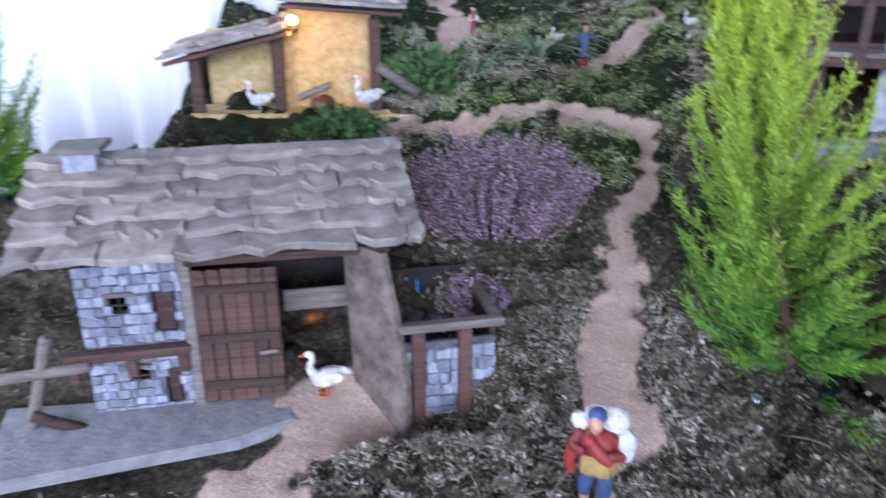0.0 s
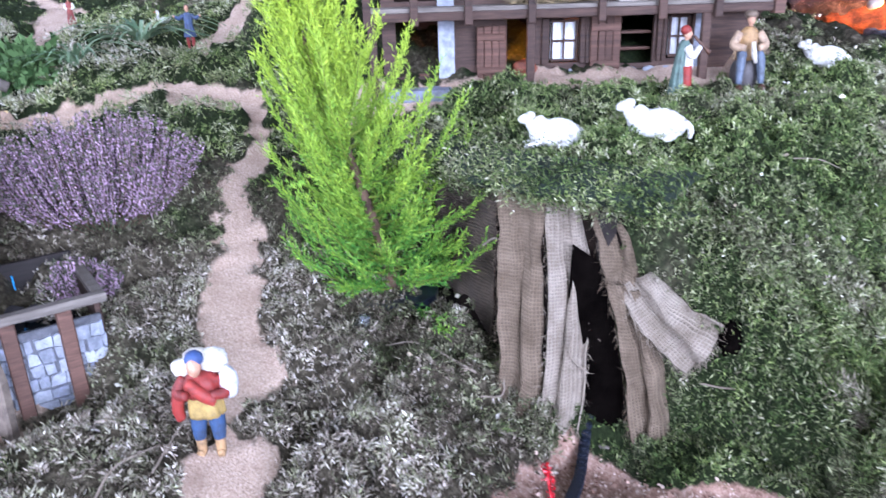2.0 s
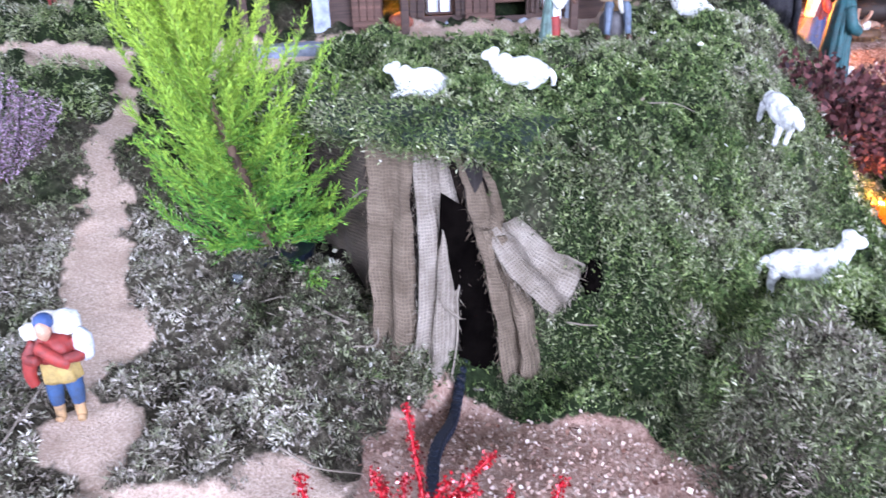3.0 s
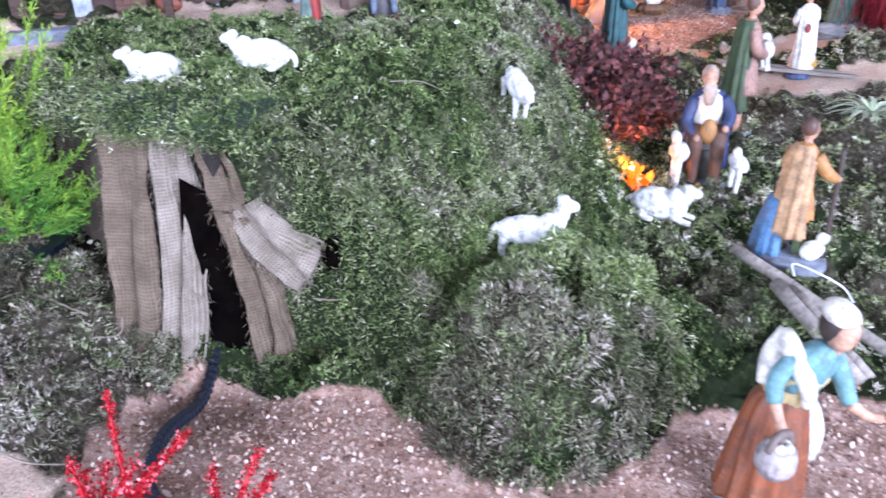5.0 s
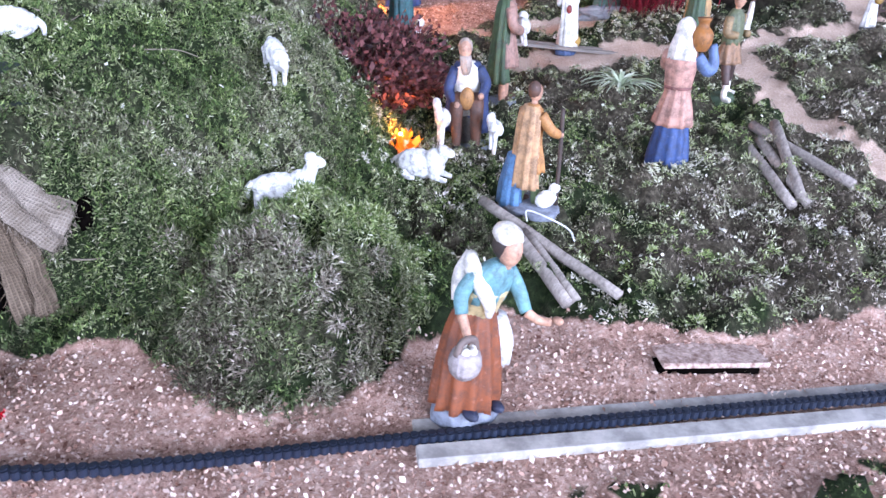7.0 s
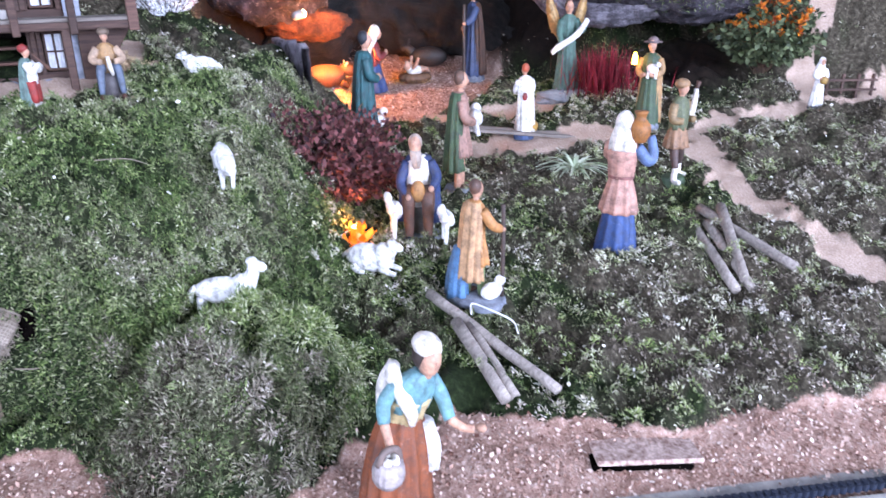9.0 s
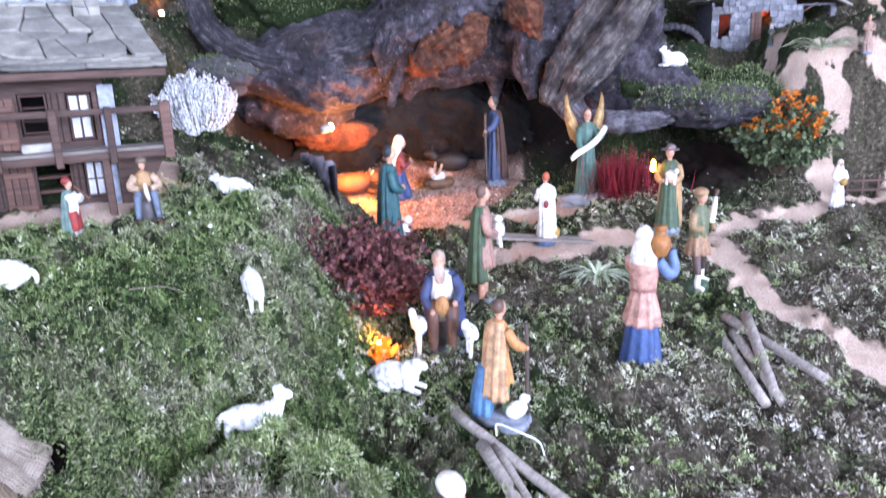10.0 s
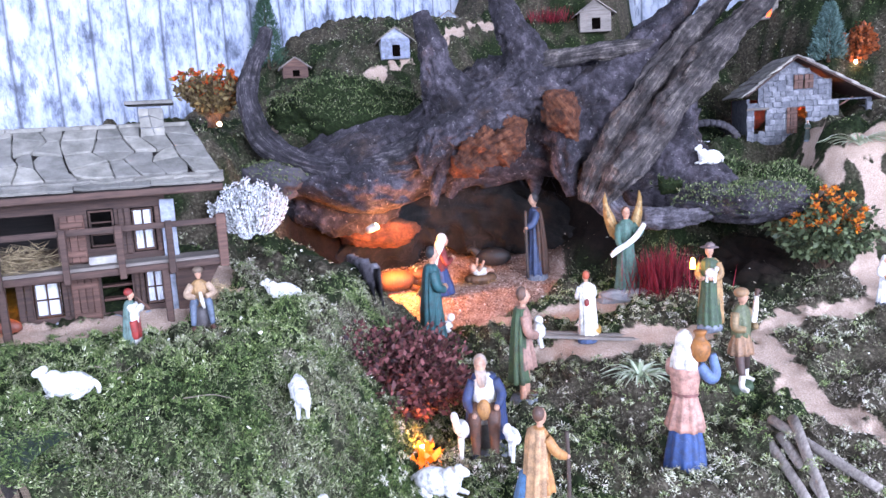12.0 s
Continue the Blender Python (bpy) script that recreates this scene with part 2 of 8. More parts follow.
def burlap_material(name="coarse_jute", dark="#776b5d", light="#aea294", gap="#51453a"):
    n = Nodes(name, 0.95)
    w = []
    for axis in ("X", "Z"):
        sep = n.t.nodes.new("ShaderNodeSeparateXYZ")
        uv = n.t.nodes.new("ShaderNodeUVMap")
        n.link(uv.outputs[0], sep.inputs[0])
        m = n.t.nodes.new("ShaderNodeMath")
        m.operation = "SINE"
        k = n.t.nodes.new("ShaderNodeMath")
        k.operation = "MULTIPLY"
        k.inputs[1].default_value = 2600 if axis == "X" else 1700
        n.link(sep.outputs["X" if axis == "X" else "Y"], k.inputs[0])
        n.link(k.outputs[0], m.inputs[0])
        w.append(m.outputs[0])
    top = n.t.nodes.new("ShaderNodeMath")
    top.operation = "MAXIMUM"
    n.link(w[0], top.inputs[0])
    n.link(w[1], top.inputs[1])
    c = n.ramp(n.noise(25, 5, 0.7), (0.3, col(dark)), (0.7, col(light)))
    c = n.mix(n.ramp(top.outputs[0], (0.2, (0.32, 0.32, 0.32, 1)), (0.9, (0, 0, 0, 1))), c, col(gap))
    n.base(c)
    n.bump(top.outputs[0], 0.8, 0.001)
    return n.m


def water_material():
    n = Nodes("dark_pond_water", 0.06)
    n.base(col("#0b1a22"))
    n.bump(n.noise(40, 3), 0.15, 0.002)
    return n.m


M["burlap"], M["water"] = burlap_material(), water_material()
M["brown_jute"] = burlap_material("brown_jute", "#574939", "#867563", "#382d25")
M["dark_jute"] = burlap_material("dark_taut_jute", "#3a3028", "#64574a", "#1c1714")


# ---- builders ----
def mesh_object(name, verts, faces, mats, parent=None, label="", smooth=False, index=None, uvs=None):
    me = bpy.data.meshes.new(name)
    me.from_pydata([tuple(v) for v in verts], [], faces)
    for m in (mats if isinstance(mats, (list, tuple)) else [mats]):
        me.materials.append(m)
    if index is not None:
        me.polygons.foreach_set("material_index", index)
    if smooth:
        me.polygons.foreach_set("use_smooth", [True] * len(me.polygons))
    if uvs is not None:
        layer = me.uv_layers.new(name="UVMap")
        flat = [c for f in faces for i in f for c in uvs[i]]
        layer.data.foreach_set("uv", flat)
    me.update()
    ob = new(name, me)
    if parent is not None:
        ob.parent = parent
    if label:
        ob["label"] = label
    return ob


def part(name, bm, material, parent, label=""):
    me = bpy.data.meshes.new(name)
    bm.to_mesh(me)
    bm.free()
    me.materials.append(material)
    ob = new(name, me)
    if parent is not None:
        ob.parent = parent
    if label:
        ob["label"] = label
    return ob


def thing(name, label, category, m=None, group="", kind=""):
    ob = new(name)
    ob.empty_display_size = 0.02
    if m is not None:
        ob.matrix_world = m
    return tagged(ob, label, category, group, kind)


def block(name, x0, x1, y0, y1, z0, z1, material, parent, label="", bevel=0.0012, wobble=0.0006, tilt=None):
    """A sawn piece with chamfered, slightly uneven edges."""
    bm = bmesh.new()
    bmesh.ops.create_cube(bm, size=1.0)
    s = (max(x1 - x0, 1e-4), max(y1 - y0, 1e-4), max(z1 - z0, 1e-4))
    bmesh.ops.scale(bm, vec=s, verts=bm.verts)
    b = min(bevel, 0.3 * min(s))
    bmesh.ops.bevel(bm, geom=bm.edges[:], offset=b, segments=1, affect="EDGES", profile=0.5)
    for v in bm.verts:
        v.co += Vector((random.uniform(-1, 1), random.uniform(-1, 1), random.uniform(-1, 1))) * min(wobble, 0.15 * min(s))
    c = Vector(((x0 + x1) / 2, (y0 + y1) / 2, (z0 + z1) / 2))
    ob = part(name, bm, material, parent, label)
    ob.location = c
    if tilt:
        ob.rotation_euler = [radians(a) for a in tilt]
    return ob


def stick_between(name, a, b, r, material, parent, label="", seg=8, rb=None, wobble=0.12):
    """A round, slightly crooked stick from a to b."""
    a, b = Vector(a), Vector(b)
    n = max(3, int((b - a).length / (r * 4)))
    pts = [a.lerp(b, i / n) for i in range(n + 1)]
    for p in pts[1:-1]:
        p += Vector((random.uniform(-1, 1), random.uniform(-1, 1), random.uniform(-1, 1))) * r * wobble
    return mesh_object(name, *tube(pts, [r + ((rb or r) - r) * i / n for i in range(n + 1)], seg), material, parent, label, smooth=True)


def tube(pts, radii, seg=10, bumpy=0.0, ridges=0, flat=1.0, seed=0.0):
    """Verts and faces of a swept, capped tube; bumpy and ridges give it gnarls and grain."""
    pts = [Vector(p) for p in pts]
    verts, faces = [], []
    side = None
    for i, p in enumerate(pts):
        d = (pts[min(i + 1, len(pts) - 1)] - pts[max(i - 1, 0)]).normalized()
        if side is None:
            side = d.orthogonal().normalized()
        side = (side - d * side.dot(d)).normalized()
        up = d.cross(side)
        for k in range(seg):
            a = 2 * math.pi * k / seg
            r = radii[i]
            w = side * math.cos(a) + up * math.sin(a) * flat
            if bumpy:
                q = (p + w * r) * 11 + Vector((seed, seed, seed))
                groove = Vector((math.cos(a) * ridges, math.sin(a) * ridges, i * 0.07 + seed))
                r *= 1 + bumpy * (noise.noise(q) + 0.5 * noise.noise(q * 2.3) + 0.35 * noise.noise(q * 5.5) + 0.2 * noise.noise(q * 12)) - 0.34 * max(0.0, noise.noise(groove)) - 0.20 * abs(noise.noise(groove * 2.6))
            verts.append(p + w * r)
    for i in range(len(pts) - 1):
        for k in range(seg):
            k2 = (k + 1) % seg
            faces.append((i * seg + k, i * seg + k2, (i + 1) * seg + k2, (i + 1) * seg + k))
    verts += [pts[0], pts[-1]]
    a, b = len(verts) - 2, len(verts) - 1
    last = (len(pts) - 1) * seg
    for k in range(seg):
        k2 = (k + 1) % seg
        faces += [(a, k2, k), (b, last + k, last + k2)]
    return verts, faces


def spline(pts, n):
    """Points along a smooth curve through pts (numbers per point may be more than three)."""
    P = np.array(pts, float)
    P = np.vstack([2 * P[0] - P[1], P, 2 * P[-1] - P[-2]])
    out = []
    for i in range(1, len(P) - 2):
        for k in range(n):
            t = k / n
            a, b, c, d = P[i - 1:i + 3]
            out.append(0.5 * (2 * b + (c - a) * t + (2 * a - 5 * b + 4 * c - d) * t * t + (3 * b - a - 3 * c + d) * t ** 3))
    out.append(P[-2])
    return np.array(out)


def blades(name, base, tip, side, width, material, parent=None, label="", tone=None, mid=0.5):
    """Many narrow kite-shaped leaves in one mesh: arrays of roots, tips and sideways directions."""
    n = len(base)
    m = base + (tip - base) * mid
    v = np.empty((n, 4, 3))
    v[:, 0], v[:, 1], v[:, 2], v[:, 3] = base, m + side * width[:, None], tip, m - side * width[:, None]
    me = bpy.data.meshes.new(name)
    me.vertices.add(4 * n)
    me.vertices.foreach_set("co", v.reshape(-1))
    me.loops.add(4 * n)
    me.loops.foreach_set("vertex_index", np.arange(4 * n, dtype=np.int32))
    me.polygons.add(n)
    me.polygons.foreach_set("loop_start", np.arange(0, 4 * n, 4, dtype=np.int32))
    me.polygons.foreach_set("loop_total", np.full(n, 4, dtype=np.int32))
    me.materials.append(material)
    if tone is not None:
        at = me.attributes.new("tone", "FLOAT_COLOR", "POINT")
        rgba = np.ones((n, 4, 4))
        rgba[:, :, :3] = tone[:, None, :]
        at.data.foreach_set("color", rgba.reshape(-1))
    me.update(calc_edges=True)
    ob = new(name, me)
    if parent is not None:
        ob.parent = parent
    if label:
        ob["label"] = label
    return ob


def unit(v):
    return v / np.maximum(np.linalg.norm(v, axis=-1, keepdims=True), 1e-9)


RNG = np.random.default_rng(7)


def lattice_noise(x, y, scale, seed):
    """Smooth value noise in the plane, from -1 to 1."""
    g = np.random.default_rng(seed).uniform(-1, 1, (256, 256))
    u, v = x * scale + 100, y * scale + 100
    i, j = np.floor(u).astype(int), np.floor(v).astype(int)
    a, b = u - i, v - j
    a, b = a * a * (3 - 2 * a), b * b * (3 - 2 * b)
    i, j, i2, j2 = i % 256, j % 256, (i + 1) % 256, (j + 1) % 256
    return (g[i, j] * (1 - a) + g[i2, j] * a) * (1 - b) + (g[i, j2] * (1 - a) + g[i2, j2] * a) * b

# ---- the lie of the land ----
def ramp(a, b, v):
    u = np.clip((v - a) / (b - a), 0.0, 1.0)
    return u * u * (3 - 2 * u)


def soft_min(a, b, k):
    h = np.clip(0.5 + 0.5 * (b - a) / k, 0.0, 1.0)
    return b * (1 - h) + a * h - k * h * (1 - h)


def soft_max(a, b, k):
    return -soft_min(-a, -b, k)


def hill_edge(y):
    """Where the hill is cut off beside the tent."""
    return np.interp(y, [0.3, 0.36, 0.42, 0.5, 0.57, 0.64, 0.72, 0.85, 1.3], [0.640, 0.625, 0.595, 0.542, 0.498, 0.468, 0.45, 0.34, 0.31])


def land(x, y):
    """Height of the bare ground, without its fine lumps."""
    x, y = np.asarray(x, float), np.asarray(y, float)
    # the valley with the barn: a slope that rises to the back
    valley = np.interp(y, [-0.7, 0.0, 0.3, 0.5, 0.68, 0.8, 0.94, 1.28, 1.5, 1.9], [0.0, 0.02, 0.06, 0.105, 0.135, 0.18, 0.247, 0.36, 0.425, 0.5])
    valley = valley + 0.16 * np.clip(x - 0.08, -0.1, 0.25) * ramp(0.8, 1.2, y)
    # the meadow with the shepherds: a tilted plane over the sawdust strip
    meadow = 0.04 + 0.115 * (x - 0.98) + 0.12 * (y + 0.1)
    meadow = meadow + 0.14 * np.clip(x - 1.55, 0, 0.7) * (1 - ramp(0.3, 0.65, y))
    meadow = np.maximum(meadow, 0.018)
    z = valley + (meadow - valley) * ramp(0.42, 0.72, x)
    # the green hill under the chalet, cut off by the tent on one side
    top = 0.332 + 0.17 * (y - 0.6) + 0.06 * (x - 0.8) + 0.1 * np.clip(y - 0.95, 0, 0.3)
    front = 0.05 + 1.08 * (y - 0.22)
    right = 0.212 - 0.5 * (x - 1.039) + 0.9 * (y - 0.422)
    drop = 0.37 - 2.4 * (x - 1.33)
    edge = hill_edge(y)
    steep = 6.0 + (0.75 - 6.0) * ramp(0.7, 0.85, y)
    side = z + steep * (x - edge)
    hill = soft_min(soft_min(top, front, 0.06), soft_min(right, drop, 0.05), 0.06)
    hill = soft_min(hill, side, 0.03)
    z = soft_max(z, hill, 0.015)
    # mossy knoll under the standing sheep, before the hill
    round_ = ((x - 0.757) / 0.140) ** 2 + ((y - 0.212) / 0.118) ** 2
    z = soft_max(z, 0.146 * np.sqrt(np.maximum(1 - round_ ** 1.7, 0.0)), 0.012)
    # the bank behind the chalet and the mountain over the stable
    ridge = ramp(1.60, 2.30, x + 0.35 * (y - 1.6)) * ramp(1.18, 1.75, y + 0.45 * np.clip(x - 2.0, 0, 1.2))
    back = 0.67 + 0.10 * (y - 1.25) + 0.36 * ridge + 0.018 * np.sin(9.0 * x + 3 * y)
    bank = ramp(1.12, 1.27, y + 0.06 * np.sin(7 * x)) * ramp(1.0, 1.27, x)
    z = z + (np.maximum(back, z) - z) * bank
    # the terrace with the stone cottage, and the hill behind it
    terrace = 0.60 + 0.12 * (x - 2.4) - 0.06 * (y - 0.3)
    hollow = 0.27 * np.exp(-((y - 0.33) / 0.13) ** 2)
    rise = ramp(2.08, 2.36, x - hollow + 0.35 * np.clip(y - 0.2, -0.6, 0.3))
    z = z + (np.maximum(terrace, z) - z) * rise
    z = z + 0.42 * ramp(2.75, 3.2, x + 0.1 * np.sin(5 * y)) * ramp(-0.9, 0.1, y)
    z = z + (np.maximum(0.86, z) - z) * ramp(2.1, 2.3, x) * ramp(0.5, 0.75, y)
    # level pad under the shed; beyond it the display ends before the curtain
    pad = ramp(-0.50, -0.44, x) * (1 - ramp(-0.06, 0.0, x)) * ramp(1.18, 1.22, y) * (1 - ramp(1.40, 1.48, y))
    z = z + (np.minimum(z, 0.325) - z) * pad
    z = z - 0.35 * (1 - ramp(-0.55, -0.45, x + 0.1 * np.clip(y - 1.3, 0, 1))) * ramp(1.02, 1.2, y)
    # the raised lip of turf where two sheep lie
    z = z + 0.022 * np.exp(-(((x - 0.625) / 0.09) ** 2 + ((y - 0.570) / 0.055) ** 2)) * ramp(0.20, 0.28, z)
    # the dip where the chain runs out of the tent
    z = z - 0.056 * np.exp(-(((x - 0.485) / 0.085) ** 2 + ((y - 0.420) / 0.085) ** 2))
    # the hollow before the water trough
    z = z - 0.05 * np.exp(-(((x - 0.005) / 0.085) ** 2 + ((y - 0.645) / 0.045) ** 2))
    return z
# ---- end of the land ----

def near_line(x, y, pts):
    """Distance of points to a polyline in the plane."""
    best = np.full(np.shape(x), 9.0)
    for (ax, ay), (bx, by) in zip(pts[:-1], pts[1:]):
        dx, dy = bx - ax, by - ay
        t = np.clip(((x - ax) * dx + (y - ay) * dy) / (dx * dx + dy * dy), 0, 1)
        best = np.minimum(best, np.hypot(x - ax - t * dx, y - ay - t * dy))
    return best


# sandy footpaths: half width and course
PATHS = [
    (0.036, [(0.14, 0.40), (0.143, 0.53), (0.175, 0.63), (0.185, 0.72), (0.214, 0.80), (0.225, 0.86), (0.236, 0.93), (0.295, 0.99), (0.30, 1.09), (0.20, 1.19), (0.12, 1.20), (0.04, 1.185), (-0.1, 1.2)]),
    (0.045, [(0.0, 1.9), (0.02, 1.7), (0.035, 1.6), (0.0, 1.5)]),
    (0.038, [(1.58, -0.30), (1.63, -0.12), (1.71, -0.01), (1.77, 0.065), (1.85, 0.12), (1.94, 0.09), (2.0, 0.02), (2.1, -0.04), (2.25, -0.2)]),
    (0.026, [(2.1, -0.03), (2.2, 0.02), (2.30, 0.03), (2.34, 0.10), (2.29, 0.20), (2.40, 0.21), (2.50, 0.24)]),
    (0.030, [(2.34, 0.10), (2.36, 0.0), (2.42, -0.2)]),
    (0.05, [(0.42, 0.97), (0.50, 0.925), (0.62, 0.885), (0.76, 0.82), (0.87, 0.77), (1.0, 0.80), (1.08, 0.92)]),
    (0.024, [(1.33, 1.31), (1.45, 1.40), (1.62, 1.50), (1.74, 1.57), (1.865, 1.615), (2.03, 1.55), (2.215, 1.482), (2.45, 1.45), (2.7, 1.35)]),
    (0.022, [(1.22, 1.34), (1.36, 1.29)]),
    (0.045, [(1.56, 0.47), (1.64, 0.41), (1.73, 0.31), (1.82, 0.22)]),
    (0.05, [(1.62, 0.66), (1.75, 0.55), (1.84, 0.47)]),
    (0.055, [(-0.08, 0.70), (-0.13, 0.64), (-0.17, 0.56), (-0.12, 0.48)]),
    (0.02, [(0.25, 1.30), (0.34, 1.36), (0.42, 1.42)]),
    (0.025, [(2.75, 0.05), (2.9, 0.12), (3.1, 0.1)]),
    (0.05, [(0.02, 0.36), (0.14, 0.40), (0.26, 0.36)]),
]


def sandiness(x, y):
    w = lattice_noise(x, y, 18, 3) * 0.018 + lattice_noise(x, y, 55, 4) * 0.009 + lattice_noise(x, y, 140, 14) * 0.004
    s = np.zeros(np.shape(x))
    for half, pts in PATHS:
        s = np.maximum(s, 1 - ramp(half * 0.35, half * 1.2, near_line(x, y, pts) + 1.5 * w))
    return s


def stable_floor(x, y):
    """The sawdust floor of the grotto, in front of and under the roots."""
    w = lattice_noise(x, y, 18, 5) * 0.02
    d = np.hypot((x - 1.76) / 0.36, (y - 0.92) / 0.26) + w
    return (1 - ramp(0.9, 1.1, d)) * (land(x, y) < 0.33)


def sawdust(x, y):
    w = lattice_noise(x, y, 16, 6) * 0.03 + lattice_noise(x, y, 45, 8) * 0.012
    line = np.interp(x, [0.25, 0.35, 0.47, 0.594, 0.653, 0.77, 0.934, 1.0, 1.08, 1.225, 1.5], [0.26, 0.37, 0.47, 0.300, 0.150, 0.086, 0.005, -0.08, -0.185, -0.30, -0.50])
    s = (1 - ramp(-0.02, 0.02, y - line + w)) * ramp(0.22, 0.34, x + w) * (1 - ramp(0.06, 0.075, land(x, y)) * (x > 0.55)) * (1 - np.exp(-(((x - 0.75) / 0.15) ** 2 + ((y - 0.17) / 0.10) ** 2) ** 2))
    near = 1 - ramp(-0.02, 0.03, y - np.interp(x, [0.4, 0.6, 0.77, 0.98, 1.2], [-0.3, -0.2, -0.16, -0.345, -0.56]) + w)
    return np.maximum(s * (1 - 0.75 * near * (lattice_noise(x, y, 20, 9) > -0.1)), stable_floor(x, y))


def dryness(x, y):
    """0: fresh green moss, 1: dry grey-brown moss."""
    d = 0.35 * lattice_noise(x, y, 9, 11) + 0.30 * lattice_noise(x, y, 26, 12) + 0.16 * lattice_noise(x, y, 70, 13)
    valley = (1 - ramp(0.42, 0.5, x)) * (1 - ramp(0.72, 1.1, y))
    meadow = ramp(1.0, 1.2, x) * 0.36
    # darker moss beneath the cypress, with its shade put into the tone
    valley = valley * (1 - 0.30 * ramp(0.24, 0.34, x) * ramp(0.42, 0.55, y))
    front = ramp(0.9, 1.1, x) * (1 - ramp(-0.12, 0.12, y)) * 0.45
    knoll = 0.45 * np.exp(-(((x - 0.70) / 0.08) ** 2 + ((y - 0.2) / 0.08) ** 2))
    crest = 0.55 * np.exp(-(((x - 0.96) / 0.10) ** 2 + ((y - 0.44) / 0.07) ** 2))
    return np.clip(0.08 + 0.85 * valley + meadow + front + knoll + crest + d, 0, 1)


def recess_shade(x, y):
    """Dark soil with shade painted in: grotto, hollow, and cut face behind the tent."""
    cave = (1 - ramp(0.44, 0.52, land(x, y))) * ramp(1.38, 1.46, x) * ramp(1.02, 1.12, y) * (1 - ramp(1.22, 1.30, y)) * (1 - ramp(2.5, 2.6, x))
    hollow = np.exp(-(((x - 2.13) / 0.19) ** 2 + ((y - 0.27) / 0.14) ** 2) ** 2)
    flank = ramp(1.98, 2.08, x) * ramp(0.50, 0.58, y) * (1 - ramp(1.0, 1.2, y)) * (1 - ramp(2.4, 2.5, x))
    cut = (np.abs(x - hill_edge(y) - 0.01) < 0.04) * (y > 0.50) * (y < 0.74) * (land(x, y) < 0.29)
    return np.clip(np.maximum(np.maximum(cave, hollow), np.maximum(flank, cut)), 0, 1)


def surface(x, y):
    """The ground with its lumps of moss."""
    s = np.maximum(sandiness(x, y), sawdust(x, y))
    # moss grows in cushions with creases between them
    lump = 0.013 * lattice_noise(x, y, 13, 21) + 0.028 * np.abs(lattice_noise(x, y, 17, 25)) + 0.018 * np.abs(lattice_noise(x, y, 40, 22)) + 0.006 * lattice_noise(x, y, 75, 23) - 0.015
    knoll = np.exp(-(((x - 0.75) / 0.15) ** 2 + ((y - 0.18) / 0.13) ** 2) ** 2)
    lump = lump + knoll * (0.004 + 0.020 * lattice_noise(x, y, 26, 26) + 0.014 * lattice_noise(x, y, 60, 27))
    grain = 0.0012 * lattice_noise(x, y, 120, 24)
    yard = ramp(-0.52, -0.48, x) * (1 - ramp(-0.16, -0.12, x)) * ramp(0.52, 0.55, y) * (1 - ramp(0.68, 0.72, y))
    lump = lump * (1 - yard) - 0.012 * yard
    return land(x, y) + lump * (1 - s) + grain + 0.004 * (1 - s)


def ground_sheet():
    xs, ys = np.arange(-1.25, 3.22, 0.0085), np.arange(-0.78, 1.96, 0.0085)
    X, Y = np.meshgrid(xs, ys, indexing="ij")
    Z = surface(X, Y)
    V = np.stack([X, Y, Z], -1).reshape(-1, 3)
    nx, ny = X.shape
    I = np.arange(nx * ny, dtype=np.int32).reshape(nx, ny)
    F = np.stack([I[:-1, :-1], I[1:, :-1], I[1:, 1:], I[:-1, 1:]], -1).reshape(-1, 4)
    me = bpy.data.meshes.new("ground")
    me.vertices.add(len(V))
    me.vertices.foreach_set("co", V.reshape(-1))
    me.loops.add(4 * len(F))
    me.loops.foreach_set("vertex_index", F.reshape(-1))
    me.polygons.add(len(F))
    me.polygons.foreach_set("loop_start", np.arange(0, 4 * len(F), 4, dtype=np.int32))
    me.polygons.foreach_set("loop_total", np.full(len(F), 4, dtype=np.int32))
    me.polygons.foreach_set("use_smooth", np.ones(len(F), dtype=bool))
    zone = me.attributes.new("zone", "FLOAT_COLOR", "POINT")
    x, y = V[:, 0], V[:, 1]
    rgba = np.stack([sandiness(x, y), dryness(x, y), sawdust(x, y), np.ones(len(V))], -1)
    zone.data.foreach_set("color", rgba.reshape(-1))
    e = recess_shade(x, y)
    at = me.attributes.new("shade_tone", "FLOAT_COLOR", "POINT")
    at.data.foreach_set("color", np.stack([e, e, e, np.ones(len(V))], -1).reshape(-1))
    me.materials.append(M["ground"])
    me.update(calc_edges=True)
    return tagged(new("ground", me), "modelled landscape of moss, sandy paths and sawdust on the display", "ground", kind="structure")


ground_sheet()


def slope_normal(x, y):
    e = 0.006
    dx, dy = (land(x + e, y) - land(x - e, y)) / (2 * e), (land(x, y + e) - land(x, y - e)) / (2 * e)
    return unit(np.stack([-dx, -dy, np.ones_like(dx)], -1))


# footprints that stay clear of moss: centre, half sizes, turn
CLEAR = [(-0.20, 0.75, 0.18, 0.12, 12), (0.73, 0.99, 0.28, 0.13, -23), (-0.27, 1.28, 0.17, 0.10, 4), (2.60, 0.32, 0.17, 0.13, -50), (-0.36, 0.63, 0.12, 0.07, 12), (-0.26, 0.62, 0.12, 0.06, 12)]


def blocked(x, y):
    b = np.zeros(len(x), bool)
    for cx, cy, hx, hy, a in CLEAR:
        c, s = math.cos(radians(a)), math.sin(radians(a))
        u, v = (x - cx) * c + (y - cy) * s, -(x - cx) * s + (y - cy) * c
        b |= (abs(u) < hx) & (abs(v) < hy)
    return b


